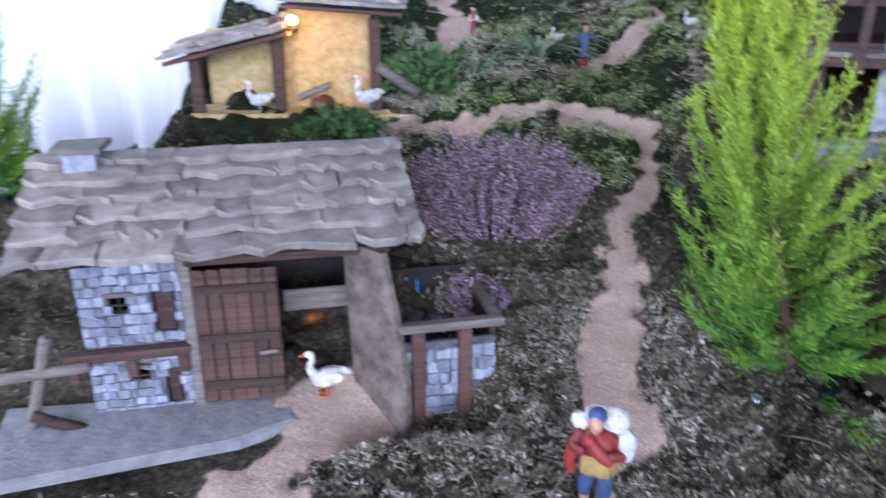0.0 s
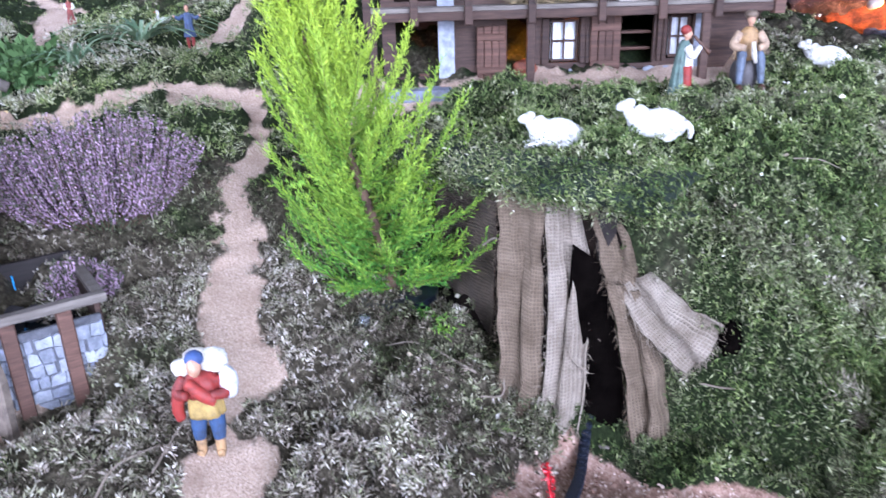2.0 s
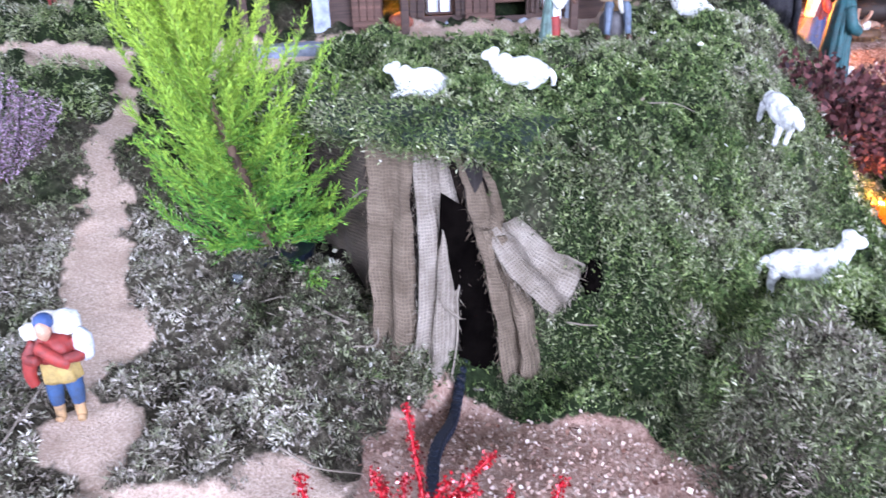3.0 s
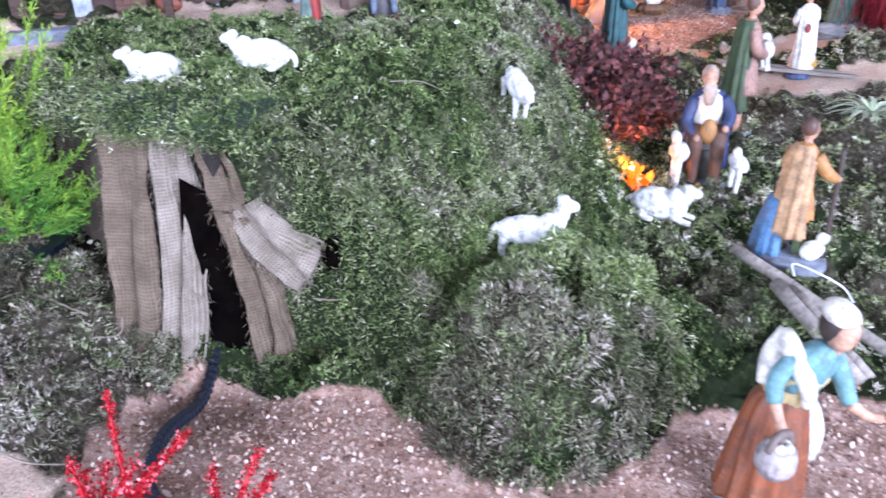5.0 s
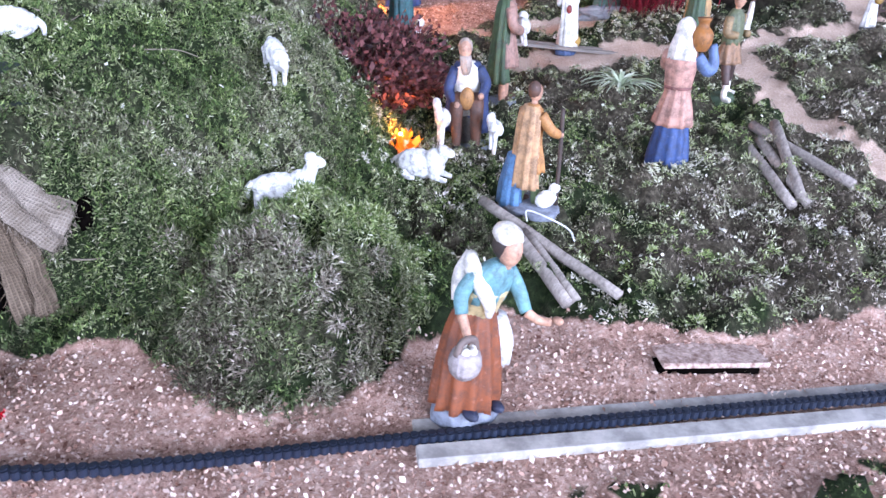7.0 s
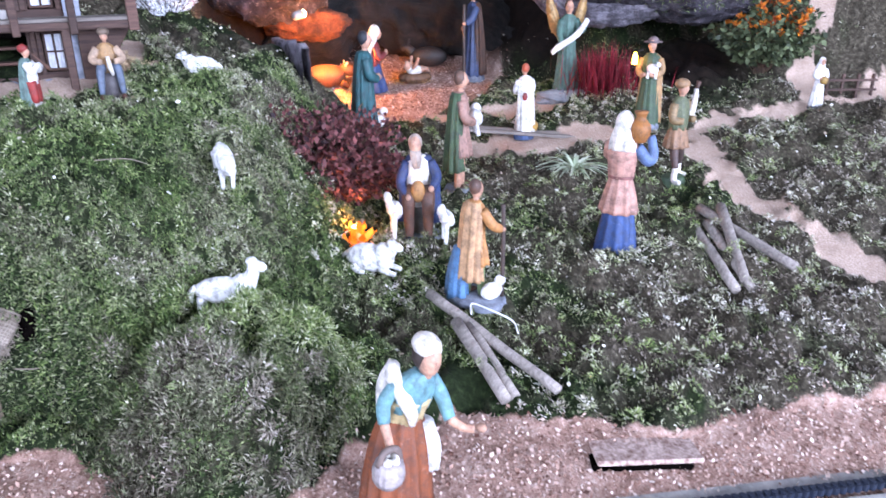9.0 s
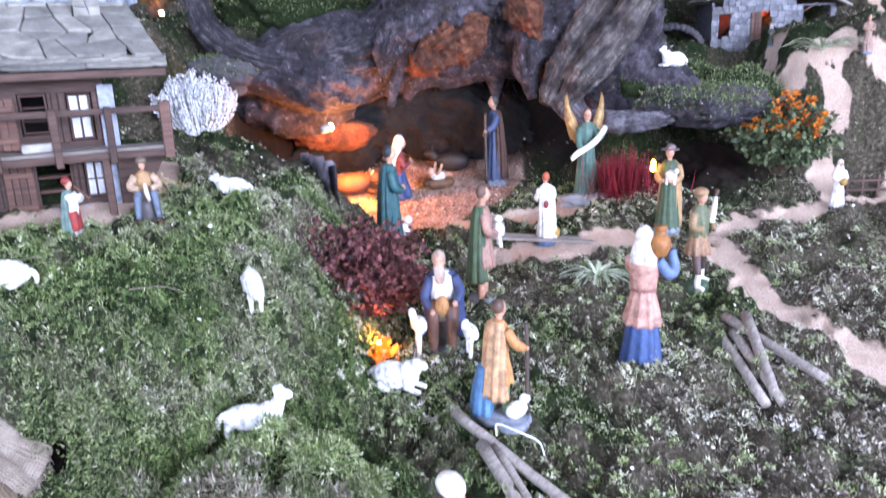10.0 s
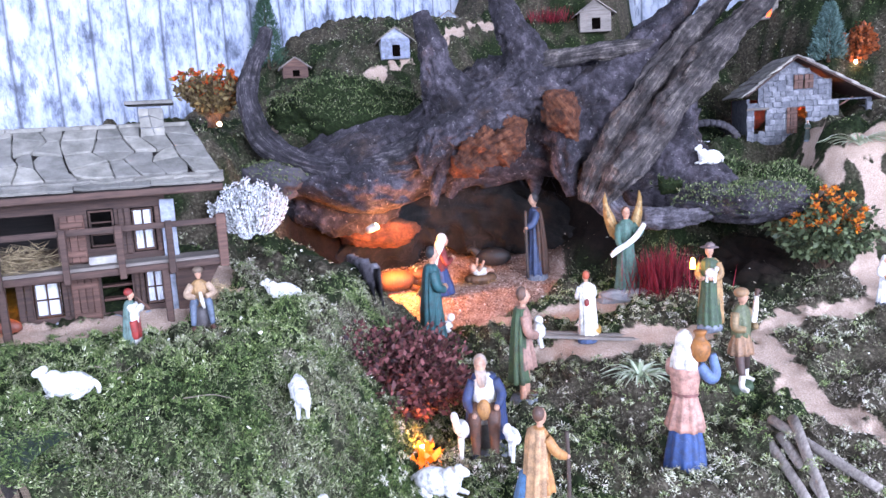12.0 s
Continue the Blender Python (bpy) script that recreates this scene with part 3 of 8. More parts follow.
def moss_sprigs(name, n, x0, x1, y0, y1, size, label, wide=0.00105, clump=4, steep=False):
    x, y = RNG.uniform(x0, x1, n), RNG.uniform(y0, y1, n)
    bare = np.maximum(np.maximum(sandiness(x, y), sawdust(x, y)), recess_shade(x, y))
    tufted = lattice_noise(x, y, 150, 41) + 0.7 * lattice_noise(x, y, 75, 42) > -0.42
    keep = (RNG.uniform(0, 1, n) > bare * 1.35) & ~blocked(x, y) & tufted
    if steep:
        keep &= slope_normal(x, y)[:, 2] < 0.82
    x, y = x[keep], y[keep]
    # steep faces get as much moss as level ones
    root = np.stack([x, y, surface(x, y) - 0.001], -1)
    nrm = slope_normal(x, y)
    dry = dryness(x, y)
    root, nrm, dry = (np.repeat(a, clump, 0) for a in (root, nrm, dry))
    k = len(root)
    tuft = np.repeat(RNG.uniform(0.55, 1.35, k // clump), clump)
    way = unit(nrm * 0.75 + np.array([0, 0, 0.3]) + RNG.normal(0, 0.75, (k, 3)))
    length = 0.58 * size * tuft * RNG.uniform(0.6, 1.3, k)
    tip = root + way * length[:, None]
    side = unit(np.cross(way, RNG.normal(0, 1, (k, 3))))
    patch = 0.22 * lattice_noise(root[:, 0], root[:, 1], 34, 31) + 0.20 * lattice_noise(root[:, 0], root[:, 1], 8, 32)
    tone = np.stack([np.clip(RNG.beta(2, 3.0, k) + patch, 0, 1), np.clip(dry + RNG.normal(0, 0.18, k), 0, 1), np.zeros(k)], -1)
    root = root + RNG.normal(0, 0.0015, (k, 3))
    ob = blades(name, root, tip, side, np.full(k, 0.86 * wide) * RNG.uniform(0.7, 1.4, k), M["moss"], tone=tone, mid=0.4)
    return tagged(ob, label, "moss", kind="stuff")


moss_sprigs("moss_carpet", 90000, 0.42, 1.12, 0.08, 0.95, 0.0095, "fresh green moss with dry tips on the hill", clump=4)
moss_sprigs("slope_moss", 95000, 0.45, 1.3, 0.08, 0.75, 0.0115, "thick moss on the steep face of the hill", clump=4, steep=True)
moss_sprigs("dry_moss_carpet", 36000, -0.2, 0.47, 0.36, 0.95, 0.0105, "dry grey-brown moss beside the valley path", clump=4)
moss_sprigs("meadow_moss", 62000, 1.0, 2.15, -0.45, 0.75, 0.0085, "patchy green and grey moss on the meadow", clump=4)
moss_sprigs("upland_moss", 34000, -0.5, 3.15, 0.9, 1.92, 0.011, "dark green moss on the higher ground", wide=0.0013, clump=3)
moss_sprigs("terrace_moss", 12000, 2.05, 3.18, -0.5, 0.95, 0.011, "dark green moss round the stone cottage", wide=0.0013, clump=3)
moss_sprigs("front_moss", 9000, 0.45, 1.5, -0.75, 0.0, 0.009, "short moss at the front of the display", clump=4)
moss_sprigs("side_moss", 8000, -1.0, -0.15, 0.36, 1.2, 0.010, "dry moss beside the barn", clump=4)


def cliff_moss():
    """Moss that clings to the near-upright faces beside and below the tent."""
    n = 15000
    y = RNG.uniform(0.28, 0.56, n)
    x = hill_edge(y) + RNG.uniform(-0.01, 0.06, n)
    keep = (recess_shade(x, y) < 0.5) & (y < 0.44)
    x, y = x[keep], y[keep]
    k = len(x)
    root = np.stack([x, y, surface(x, y)], -1) + RNG.normal(0, 0.003, (k, 3))
    way = unit(slope_normal(x, y) + RNG.normal(0, 0.7, (k, 3)))
    tone = np.stack([RNG.beta(2, 2.8, k), np.clip(RNG.normal(0.3, 0.2, k), 0, 1), np.zeros(k)], -1)
    ob = blades("cliff_moss", root, root + way * RNG.uniform(0.004, 0.009, (k, 1)), unit(np.cross(way, RNG.normal(0, 1, (k, 3)))), np.full(k, 0.0009), M["moss"], tone=tone, mid=0.4)
    tagged(ob, "moss clinging to the bank beside the tent", "moss", kind="stuff")


cliff_moss()


def moss_cushions(name, x, y, radius, per, dry, bright, length, label):
    """Rounded tufts of tangled moss sitting on the ground; each tuft has its own tone and lie."""
    n = len(x)
    r = radius * RNG.uniform(0.6, 1.35, n)
    heart = np.stack([x, y, surface(x, y)], -1) + slope_normal(x, y) * (0.25 * r)[:, None]
    k = n * per
    d = unit(RNG.normal(0, 1, (k, 3)) + 0.55 * np.repeat(slope_normal(x, y), per, 0))
    rr = np.repeat(r, per)
    root = np.repeat(heart, per, 0) + d * (rr * RNG.uniform(0.55, 1.0, k))[:, None]
    way = unit(0.7 * d + np.repeat(RNG.normal(0, 0.45, (n, 3)), per, 0) + RNG.normal(0, 0.55, (k, 3)))
    tone = np.stack([np.clip(RNG.beta(2.2, 3.0, k) + np.repeat(bright + RNG.normal(0, 0.10, n), per), 0, 1), np.clip(np.repeat(dry + RNG.normal(0, 0.16, n), per) + RNG.normal(0, 0.12, k), 0, 1), np.zeros(k)], -1)
    ob = blades(name, root, root + way * (length * RNG.uniform(0.5, 1.3, (k, 1))), unit(np.cross(way, RNG.normal(0, 1, (k, 3)))), np.full(k, 0.00085), M["moss"], tone=tone, mid=0.35)
    tagged(ob, label, "moss", kind="stuff")


def knoll_moss():
    """Tangled moss on the knoll under the standing sheep: dry and brown in front, yellow-green behind."""
    x, y = RNG.uniform(0.59, 0.92, 1500), RNG.uniform(0.06, 0.35, 1500)
    keep = (((x - 0.757) / 0.152) ** 2 + ((y - 0.208) / 0.130) ** 2 < 1 + 0.25 * lattice_noise(x, y, 40, 54)) & (land(x, y) > 0.018)
    x, y = x[keep][:620], y[keep][:620]
    up = land(x, y)
    dry = 0.30 - 3.0 * (x - 0.745) - 2.0 * (y - 0.20) + 0.40 * lattice_noise(x, y, 30, 53)
    moss_cushions("knoll_moss", x, y, 0.0130, 120, np.clip(dry, 0.05, 0.95), 0.03 + 1.5 * (x - 0.77) + 1.0 * (up - 0.10), 0.0075, "long tangled yellow-green and grey moss on a knoll")


def valley_cushions():
    x, y = RNG.uniform(-0.12, 0.47, 1500), RNG.uniform(0.34, 0.80, 1500)
    keep = (np.maximum(sandiness(x, y), sawdust(x, y)) < 0.25) & ~blocked(x, y)
    x, y = x[keep][:820], y[keep][:820]
    # cushions beneath the cypress are toned down for its shade
    moss_cushions("lichen_cushions", x, y, 0.0085, 55, 0.86 - 0.22 * ramp(0.24, 0.34, x), 0.03 - 0.24 * ramp(0.22, 0.34, x) * ramp(0.42, 0.55, y) + 0.25 * lattice_noise(x, y, 14, 61), 0.007, "pale grey-brown cushions of dry moss and lichen")


valley_cushions()


def upland_cushions():
    """Fresh cushions of moss between the shed, the heather and the winding path."""
    x, y = RNG.uniform(-0.10, 0.46, 1500), RNG.uniform(0.96, 1.55, 1500)
    keep = (sandiness(x, y) < 0.25) & ~blocked(x, y)
    x, y = x[keep][:700], y[keep][:700]
    moss_cushions("upland_cushions", x, y, 0.013, 55, np.clip(0.35 + 0.5 * lattice_noise(x, y, 9, 63), 0, 0.9), 0.16 + 0.22 * lattice_noise(x, y, 12, 62), 0.009, "bright and grey moss cushions above the heather")


upland_cushions()


def meadow_cushions():
    x, y = RNG.uniform(0.98, 2.0, 2600), RNG.uniform(-0.42, 0.62, 2600)
    keep = (np.maximum(sandiness(x, y), sawdust(x, y)) < 0.2) & (land(x, y) < 0.3)
    x, y = x[keep][:1300], y[keep][:1300]
    moss_cushions("meadow_cushions", x, y, 0.0085, 40, np.clip(0.30 + 0.6 * lattice_noise(x, y, 11, 64), 0, 0.95), 0.27 + 0.22 * lattice_noise(x, y, 16, 65), 0.0065, "low green and grey cushions of moss on the meadow")


def hill_cushions():
    x, y = RNG.uniform(0.50, 1.22, 2600), RNG.uniform(0.24, 0.92, 2600)
    keep = (np.maximum(np.maximum(sandiness(x, y), sawdust(x, y)), recess_shade(x, y)) < 0.2) & (land(x, y) > 0.06) & ~blocked(x, y)
    x, y = x[keep][:1100], y[keep][:1100]
    moss_cushions("hill_cushions", x, y, 0.0085, 40, np.clip(dryness(x, y) + 0.3 * lattice_noise(x, y, 15, 66), 0, 0.9), 0.02 + 0.20 * lattice_noise(x, y, 18, 67), 0.0065, "small tufts of moss scattered over the hill")


meadow_cushions()
hill_cushions()
knoll_moss()


def sawdust_chips():
    n = 330000
    x, y = RNG.uniform(0.22, 2.1, n), RNG.uniform(-0.72, 1.15, n)
    keep = RNG.uniform(0, 1, n) < sawdust(x, y) * np.where(y > 0.5, 0.8, 1.0)
    x, y = x[keep], y[keep]
    k = len(x)
    root = np.stack([x, y, surface(x, y) + RNG.uniform(0, 0.002, k)], -1)
    way = unit(RNG.normal(0, 1, (k, 3)) * np.array([1, 1, 0.6]))
    L = RNG.uniform(0.0018, 0.0062, k) * np.where(RNG.uniform(0, 1, k) < 0.12, 1.5, 1.0)
    side = unit(np.cross(way, unit(RNG.normal(0, 0.5, (k, 3)) + np.array([0, 0, 1]))))
    n_ = Nodes("wood_chips", 0.9)
    n_.base(n_.ramp(n_.island(), (0.0, col("#5f3a2e")), (0.25, col("#9a7868")), (0.6, col("#cbac9c")), (0.9, col("#e0cabd")), (1.0, col("#eadbd0"))))
    ob = blades("sawdust", root, root + way * L[:, None], side, L * RNG.uniform(0.16, 0.45, k), n_.m)
    tagged(ob, "reddish sawdust and wood chips strewn on the ground", "sawdust", kind="stuff")


sawdust_chips()


def litter():
    """Pale bits of lichen and leaf caught in the moss."""
    n = 1500
    x, y = RNG.uniform(-0.1, 2.1, n), RNG.uniform(-0.35, 0.95, n)
    keep = (np.maximum(sandiness(x, y), sawdust(x, y)) < 0.5) & ~blocked(x, y)
    x, y = x[keep], y[keep]
    k = len(x)
    root = np.stack([x, y, surface(x, y) + 0.005], -1)
    way = unit(RNG.normal(0, 1, (k, 3)) * np.array([1, 1, 0.5]))
    L = RNG.uniform(0.003, 0.009, k)
    side = unit(np.cross(way, RNG.normal(0, 1, (k, 3))))
    n_ = Nodes("lichen_flakes", 0.9)
    n_.base(n_.ramp(n_.island(), (0.0, col("#8a7a63")), (0.4, col("#b8b09c")), (1.0, col("#e6e4da"))))
    tagged(blades("lichen_bits", root, root + way * L[:, None], side, L * 0.35, n_.m), "pale flakes of lichen lying in the moss", "lichen", kind="stuff")


litter()


# ---- the room round the display ----
def room():
    x0, x1, y0, y1, z0, z1 = -3.6, 3.22, -5.0, 1.96, -0.85, 2.5

    def wall(name, a, b, c, d, e, f, m, label):
        ob = block(name, a, b, c, d, e, f, m, None, bevel=0.002, wobble=0.0)
        tagged(ob, label, "wall", kind="structure")
        return ob
    floor = wall("floor", x0, x1, y0, y1, z0 - 0.1, z0, M["floor"], "plain grey tiled floor of the room")
    floor["category"] = "floor"
    ceil = wall("ceiling", x0 - 0.1, x1 + 0.1, y0 - 0.1, y1 + 0.1, z1, z1 + 0.1, M["white_wall"], "plain white ceiling")
    ceil["category"] = "ceiling"
    paper = wallpaper_material()
    wall("wall_north", -0.28, x1 + 0.1, y1, y1 + 0.1, z0, z1, paper, "back wall papered with a print of bluish-white old boards")
    wall("wall_north_side", x0, -1.62, y1, y1 + 0.1, z0, z1, M["white_wall"], "plain white back wall")
    wall("wall_north_sill", -1.62, -0.28, y1, y1 + 0.1, z0, 0.28, M["white_wall"], "white wall under the window")
    wall("wall_north_head", -1.62, -0.28, y1, y1 + 0.1, 1.62, z1, M["white_wall"], "white wall over the window")
    east = wall("wall_east", y0, y1, -0.1, 0.0, z0, z1, paper, "side wall papered with a print of bluish-white old boards")
    east.matrix_world = Matrix.Translation((x1 + 0.05, (y0 + y1) / 2, (z0 + z1) / 2)) @ pose(0, 0, 0, 0, 0, -90)
    # rear wall and side wall with their window openings
    wall("wall_south_sill", x0, x1, y0 - 0.1, y0, z0, 0.48, M["white_wall"], "white wall under the wide window")
    wall("wall_south_head", x0, x1, y0 - 0.1, y0, 2.37, z1, M["white_wall"], "white wall over the wide window")
    wall("wall_south_left", x0, -2.02, y0 - 0.1, y0, 0.48, 2.37, M["white_wall"], "white wall beside the window")
    wall("wall_south_right", 2.62, x1, y0 - 0.1, y0, 0.48, 2.37, M["white_wall"], "white wall beside the window")
    wall("wall_west_sill", x0 - 0.1, x0, y0, y1, z0, 0.5, M["white_wall"], "white wall under the side window")
    wall("wall_west_head", x0 - 0.1, x0, y0, y1, 2.33, z1, M["white_wall"], "white wall over the side window")
    wall("wall_west_left", x0 - 0.1, x0, y0, -1.72, 0.5, 2.33, M["white_wall"], "white wall beside the window")
    wall("wall_west_right", x0 - 0.1, x0, 1.72, y1, 0.5, 2.33, M["white_wall"], "white wall beside the window")
    # the skirt that hides the table's legs
    verts, faces = [], []
    n = 240
    for i in range(n + 1):
        x = -1.25 + 4.46 * i / n
        f = 0.012 * math.sin(i * 0.9)
        verts += [(x, -0.775 + f * 0.2, 0.02), (x, -0.79 + f, -0.84)]
    faces = [(2 * i, 2 * i + 1, 2 * i + 3, 2 * i + 2) for i in range(n)]
    tagged(mesh_object("table_skirt", verts, faces, M["cloth"], smooth=True), "dark green cloth hanging round the display table", "cloth", kind="structure")


room()


def net_curtain():
    n = Nodes("sheer_white_net", 0.9)
    tr = n.t.nodes.new("ShaderNodeBsdfTranslucent")
    tr.inputs["Color"].default_value = (0.93, 0.94, 0.97, 1)
    mixn = n.t.nodes.new("ShaderNodeMixShader")
    mixn.inputs[0].default_value = 0.6
    n.base(n.ramp(n.noise(8, 3), (0.3, (0.85, 0.87, 0.92, 1)), (0.7, (0.93, 0.94, 0.96, 1))))
    out = n.t.nodes["Material Output"]
    n.link(n.p.outputs[0], mixn.inputs[1])
    n.link(tr.outputs[0], mixn.inputs[2])
    n.link(mixn.outputs[0], out.inputs["Surface"])
    verts, faces = [], []
    nx, nz = 160, 12
    for i in range(nx + 1):
        x = -1.75 + 1.62 * i / nx
        for k in range(nz + 1):
            z = 0.12 + 1.6 * k / nz
            fold = 0.022 * math.sin(i * 0.55 + 0.4 * math.sin(k * 0.7)) + 0.012 * math.sin(i * 0.21 + 1)
            verts.append((x, 1.82 + fold * (1.1 - 0.03 * k), z))
    for i in range(nx):
        for k in range(nz):
            a = i * (nz + 1) + k
            faces.append((a, a + nz + 1, a + nz + 2, a + 1))
    tagged(mesh_object("net_curtain", verts, faces, n.m, smooth=True), "sheer white curtain before a bright window", "curtain")


net_curtain()


# ---- the old tree root over the grotto ----
def tree_root():
    root = thing("tree_stump", "huge gnarled dark driftwood root arching over the grotto", "tree stump", pose(1.85, 0.8, 0.25))
    inv = Vector((1.85, 0.8, 0.25))

    def limb(name, pts, mat, bumpy=0.30, ridges=5, flat=1.0, seg=56, n=26, seed=0.0, label=""):
        P = spline(pts, n)
        v, f = tube([Vector(p[:3]) - inv for p in P], [max(p[3], 0.004) for p in P], seg, bumpy, ridges, flat, seed)
        # grain runs along the limb
        run = [0.10 * i / len(P) * len(pts) * 0.1 for i in range(len(P))]
        uv = [(0.30 * abs(2 * k / seg - 1), run[i]) for i in range(len(P)) for k in range(seg)] + [(0, 0), (0, 0)]
        mesh_object(name, v, f, mat, root, label, smooth=True, uvs=uv)
    # the charred body of the stump: an arched shell, its lip over the grotto
    LOW = [(-0.64, 0.53), (-0.50, 0.457), (-0.42, 0.437), (-0.33, 0.448), (-0.23, 0.49), (-0.13, 0.50), (0.15, 0.515), (0.24, 0.48), (0.31, 0.41), (0.40, 0.375), (0.60, 0.39)]
    TOP = [(-0.64, 0.60), (-0.53, 0.675), (-0.28, 0.715), (-0.15, 0.81), (-0.02, 0.85), (0.05, 0.885), (0.16, 0.865), (0.36, 0.84), (0.44, 0.80), (0.51, 0.72), (0.56, 0.57), (0.60, 0.50)]
    nu, verts, faces = 190, [], []
    for i in range(nu + 1):
        u = -0.64 + 1.24 * i / nu
        lo, hi = np.interp(u, *zip(*LOW)), np.interp(u, *zip(*TOP))
        close = -0.20 * float(ramp(0.05, 0.6, u)) - 0.13 * float(ramp(0.12, 0.45, -u))
        k = 1 + close / 2.045
        rows = [(0.30 - 0.28 * j / 10, lo + 0.05 * (1 - (j / 10) ** 2)) for j in range(10)]
        rows += [(0.02 - 0.10 * math.sin(math.pi * min(1.0, j / 56)) ** 0.6 + 0.06 * (j / 60) ** 2, lo + (hi - lo) * j / 60) for j in range(61)]
        rows += [(0.08 + 0.05 * j, hi - 0.02 * j) for j in range(1, 5)]
        for back, z in rows:
            q = Vector((u * 6, back * 6, z * 6))
            rough = 0.034 * noise.noise(q) + 0.030 * (0.35 - abs(noise.noise(q * 2.1 + Vector((7, 0, 0))))) + 0.016 * (0.3 - abs(noise.noise(q * 4.6))) + 0.007 * noise.noise(q * 10) + 0.004 * noise.noise(q * 22)
            d, w = back + close - rough, -0.195 + (u + 0.195) * k + 0.6 * rough
            verts.append(Vector((1.93 + 0.7071 * (w + d), 0.84 + 0.7071 * (d - w), 0.655 + (z - 0.655) * k + 0.5 * rough)) - inv)
        m = len(rows)
    faces = [(i * m + j, (i + 1) * m + j, (i + 1) * m + j + 1, i * m + j + 1) for i in range(nu) for j in range(m - 1)]
    mesh_object("stump_body", verts, faces, M["charred"], root, "charred grey wood with lichen", smooth=True)
    limb("curved_limb", [(1.455, 1.26, 0.95, 0.018), (1.43, 1.252, 0.90, 0.022), (1.393, 1.246, 0.851, 0.024), (1.363, 1.228, 0.764, 0.029), (1.367, 1.173, 0.661, 0.034), (1.429, 1.098, 0.597, 0.034), (1.52, 1.032, 0.578, 0.038), (1.63, 0.981, 0.585, 0.05), (1.72, 0.95, 0.62, 0.06)], M["drift"], 0.2, 4, label="smooth grey limb curving upward")
    limb("limb", [(1.717, 0.949, 0.964, 0.022), (1.725, 0.923, 0.883, 0.036), (1.732, 0.899, 0.802, 0.047), (1.787, 0.855, 0.727, 0.066), (1.882, 0.801, 0.715, 0.09)], M["charred"], seed=2)
    limb("limb", [(1.872, 0.837, 1.04, 0.022), (1.889, 0.804, 0.954, 0.036), (1.907, 0.784, 0.881, 0.053), (1.928, 0.776, 0.808, 0.075), (1.952, 0.779, 0.735, 0.091)], M["charred"], seed=4)
    limb("bleached_limb", [(2.2, 0.21, 0.98, 0.03), (2.131, 0.29, 0.876, 0.045), (2.072, 0.366, 0.765, 0.055), (2.008, 0.444, 0.636, 0.062), (1.964, 0.522, 0.529, 0.055), (1.953, 0.574, 0.458, 0.03)], M["drift_pale"], 0.40, 6, 0.7, seed=6, label="pale weathered limb")
    limb("limb", [(2.184, 0.425, 0.97, 0.016), (2.131, 0.478, 0.889, 0.04), (2.071, 0.557, 0.783, 0.066), (2.018, 0.646, 0.688, 0.089), (1.994, 0.704, 0.587, 0.084)], M["charred"], seed=8)
    limb("ledge", [(2.127, 0.46, 0.856, 0.012), (2.034, 0.55, 0.844, 0.026), (1.958, 0.652, 0.832, 0.029), (1.916, 0.748, 0.82, 0.038)], M["drift_pale"], 0.3, 4, 0.7, seed=10)
    limb("arch", [(1.655, 0.90, 0.55, 0.012), (1.665, 0.885, 0.60, 0.035), (1.69, 0.868, 0.645, 0.05), (1.763, 0.816, 0.696, 0.061), (1.885, 0.763, 0.749, 0.074), (2.0, 0.703, 0.737, 0.09), (2.059, 0.619, 0.686, 0.09)], M["charred"], 0.32, 7, seed=12, seg=64)
    limb("lip", [(2.11, 0.24, 0.47, 0.014), (2.066, 0.279, 0.462, 0.022), (2.028, 0.339, 0.44, 0.033), (1.986, 0.42, 0.424, 0.033), (1.971, 0.521, 0.429, 0.031), (1.976, 0.589, 0.499, 0.05)], M["bark"], 0.3, 5, 0.8, seed=16, label="grey bark lip over the hollow")
    limb("hanging_root", [(1.93, 0.802, 0.713, 0.061), (1.954, 0.797, 0.607, 0.05), (1.985, 0.80, 0.513, 0.024), (1.99, 0.81, 0.46, 0.008)], M["charred"], 0.35, seed=18)
    limb("hanging_root", [(1.80, 0.90, 0.66, 0.05), (1.82, 0.93, 0.56, 0.035), (1.80, 0.96, 0.48, 0.012)], M["charred"], 0.35, seed=22)
    # coloured near-black for the shade at the grotto's back
    limb("back_root", [(1.62, 1.26, 0.25, 0.10), (1.85, 1.16, 0.42, 0.12), (2.05, 0.98, 0.40, 0.13), (2.17, 0.78, 0.28, 0.11)], M["shaded_root"], 0.3, 6, seed=26, seg=56)
    limb("trunk", [(1.758, 0.99, 0.716, 0.05), (1.87, 0.883, 0.746, 0.085), (2.002, 0.753, 0.759, 0.10), (2.081, 0.628, 0.69, 0.10), (2.072, 0.574, 0.539, 0.07)], M["charred"], 0.4, 6, seed=32, seg=72)
    limb("limb", [(2.184, 0.343, 0.964, 0.03), (2.109, 0.431, 0.83, 0.045), (2.034, 0.516, 0.684, 0.055), (1.97, 0.578, 0.547, 0.05), (1.927, 0.602, 0.464, 0.02)], M["drift_pale"], 0.4, 7, 0.8, seed=34)
    limb("limb", [(2.245, 0.461, 0.996, 0.025), (2.126, 0.55, 0.859, 0.045), (2.032, 0.63, 0.734, 0.06), (1.958, 0.673, 0.592, 0.055), (1.95, 0.653, 0.475, 0.02)], M["charred"], 0.4, 7, 0.8, seed=36)
    limb("limb", [(1.763, 0.968, 0.892, 0.03), (1.748, 0.93, 0.786, 0.045), (1.753, 0.86, 0.694, 0.045), (1.725, 0.875, 0.61, 0.030), (1.70, 0.90, 0.53, 0.020), (1.69, 0.91, 0.47, 0.010)], M["charred"], 0.45, 6, 0.8, seed=38)
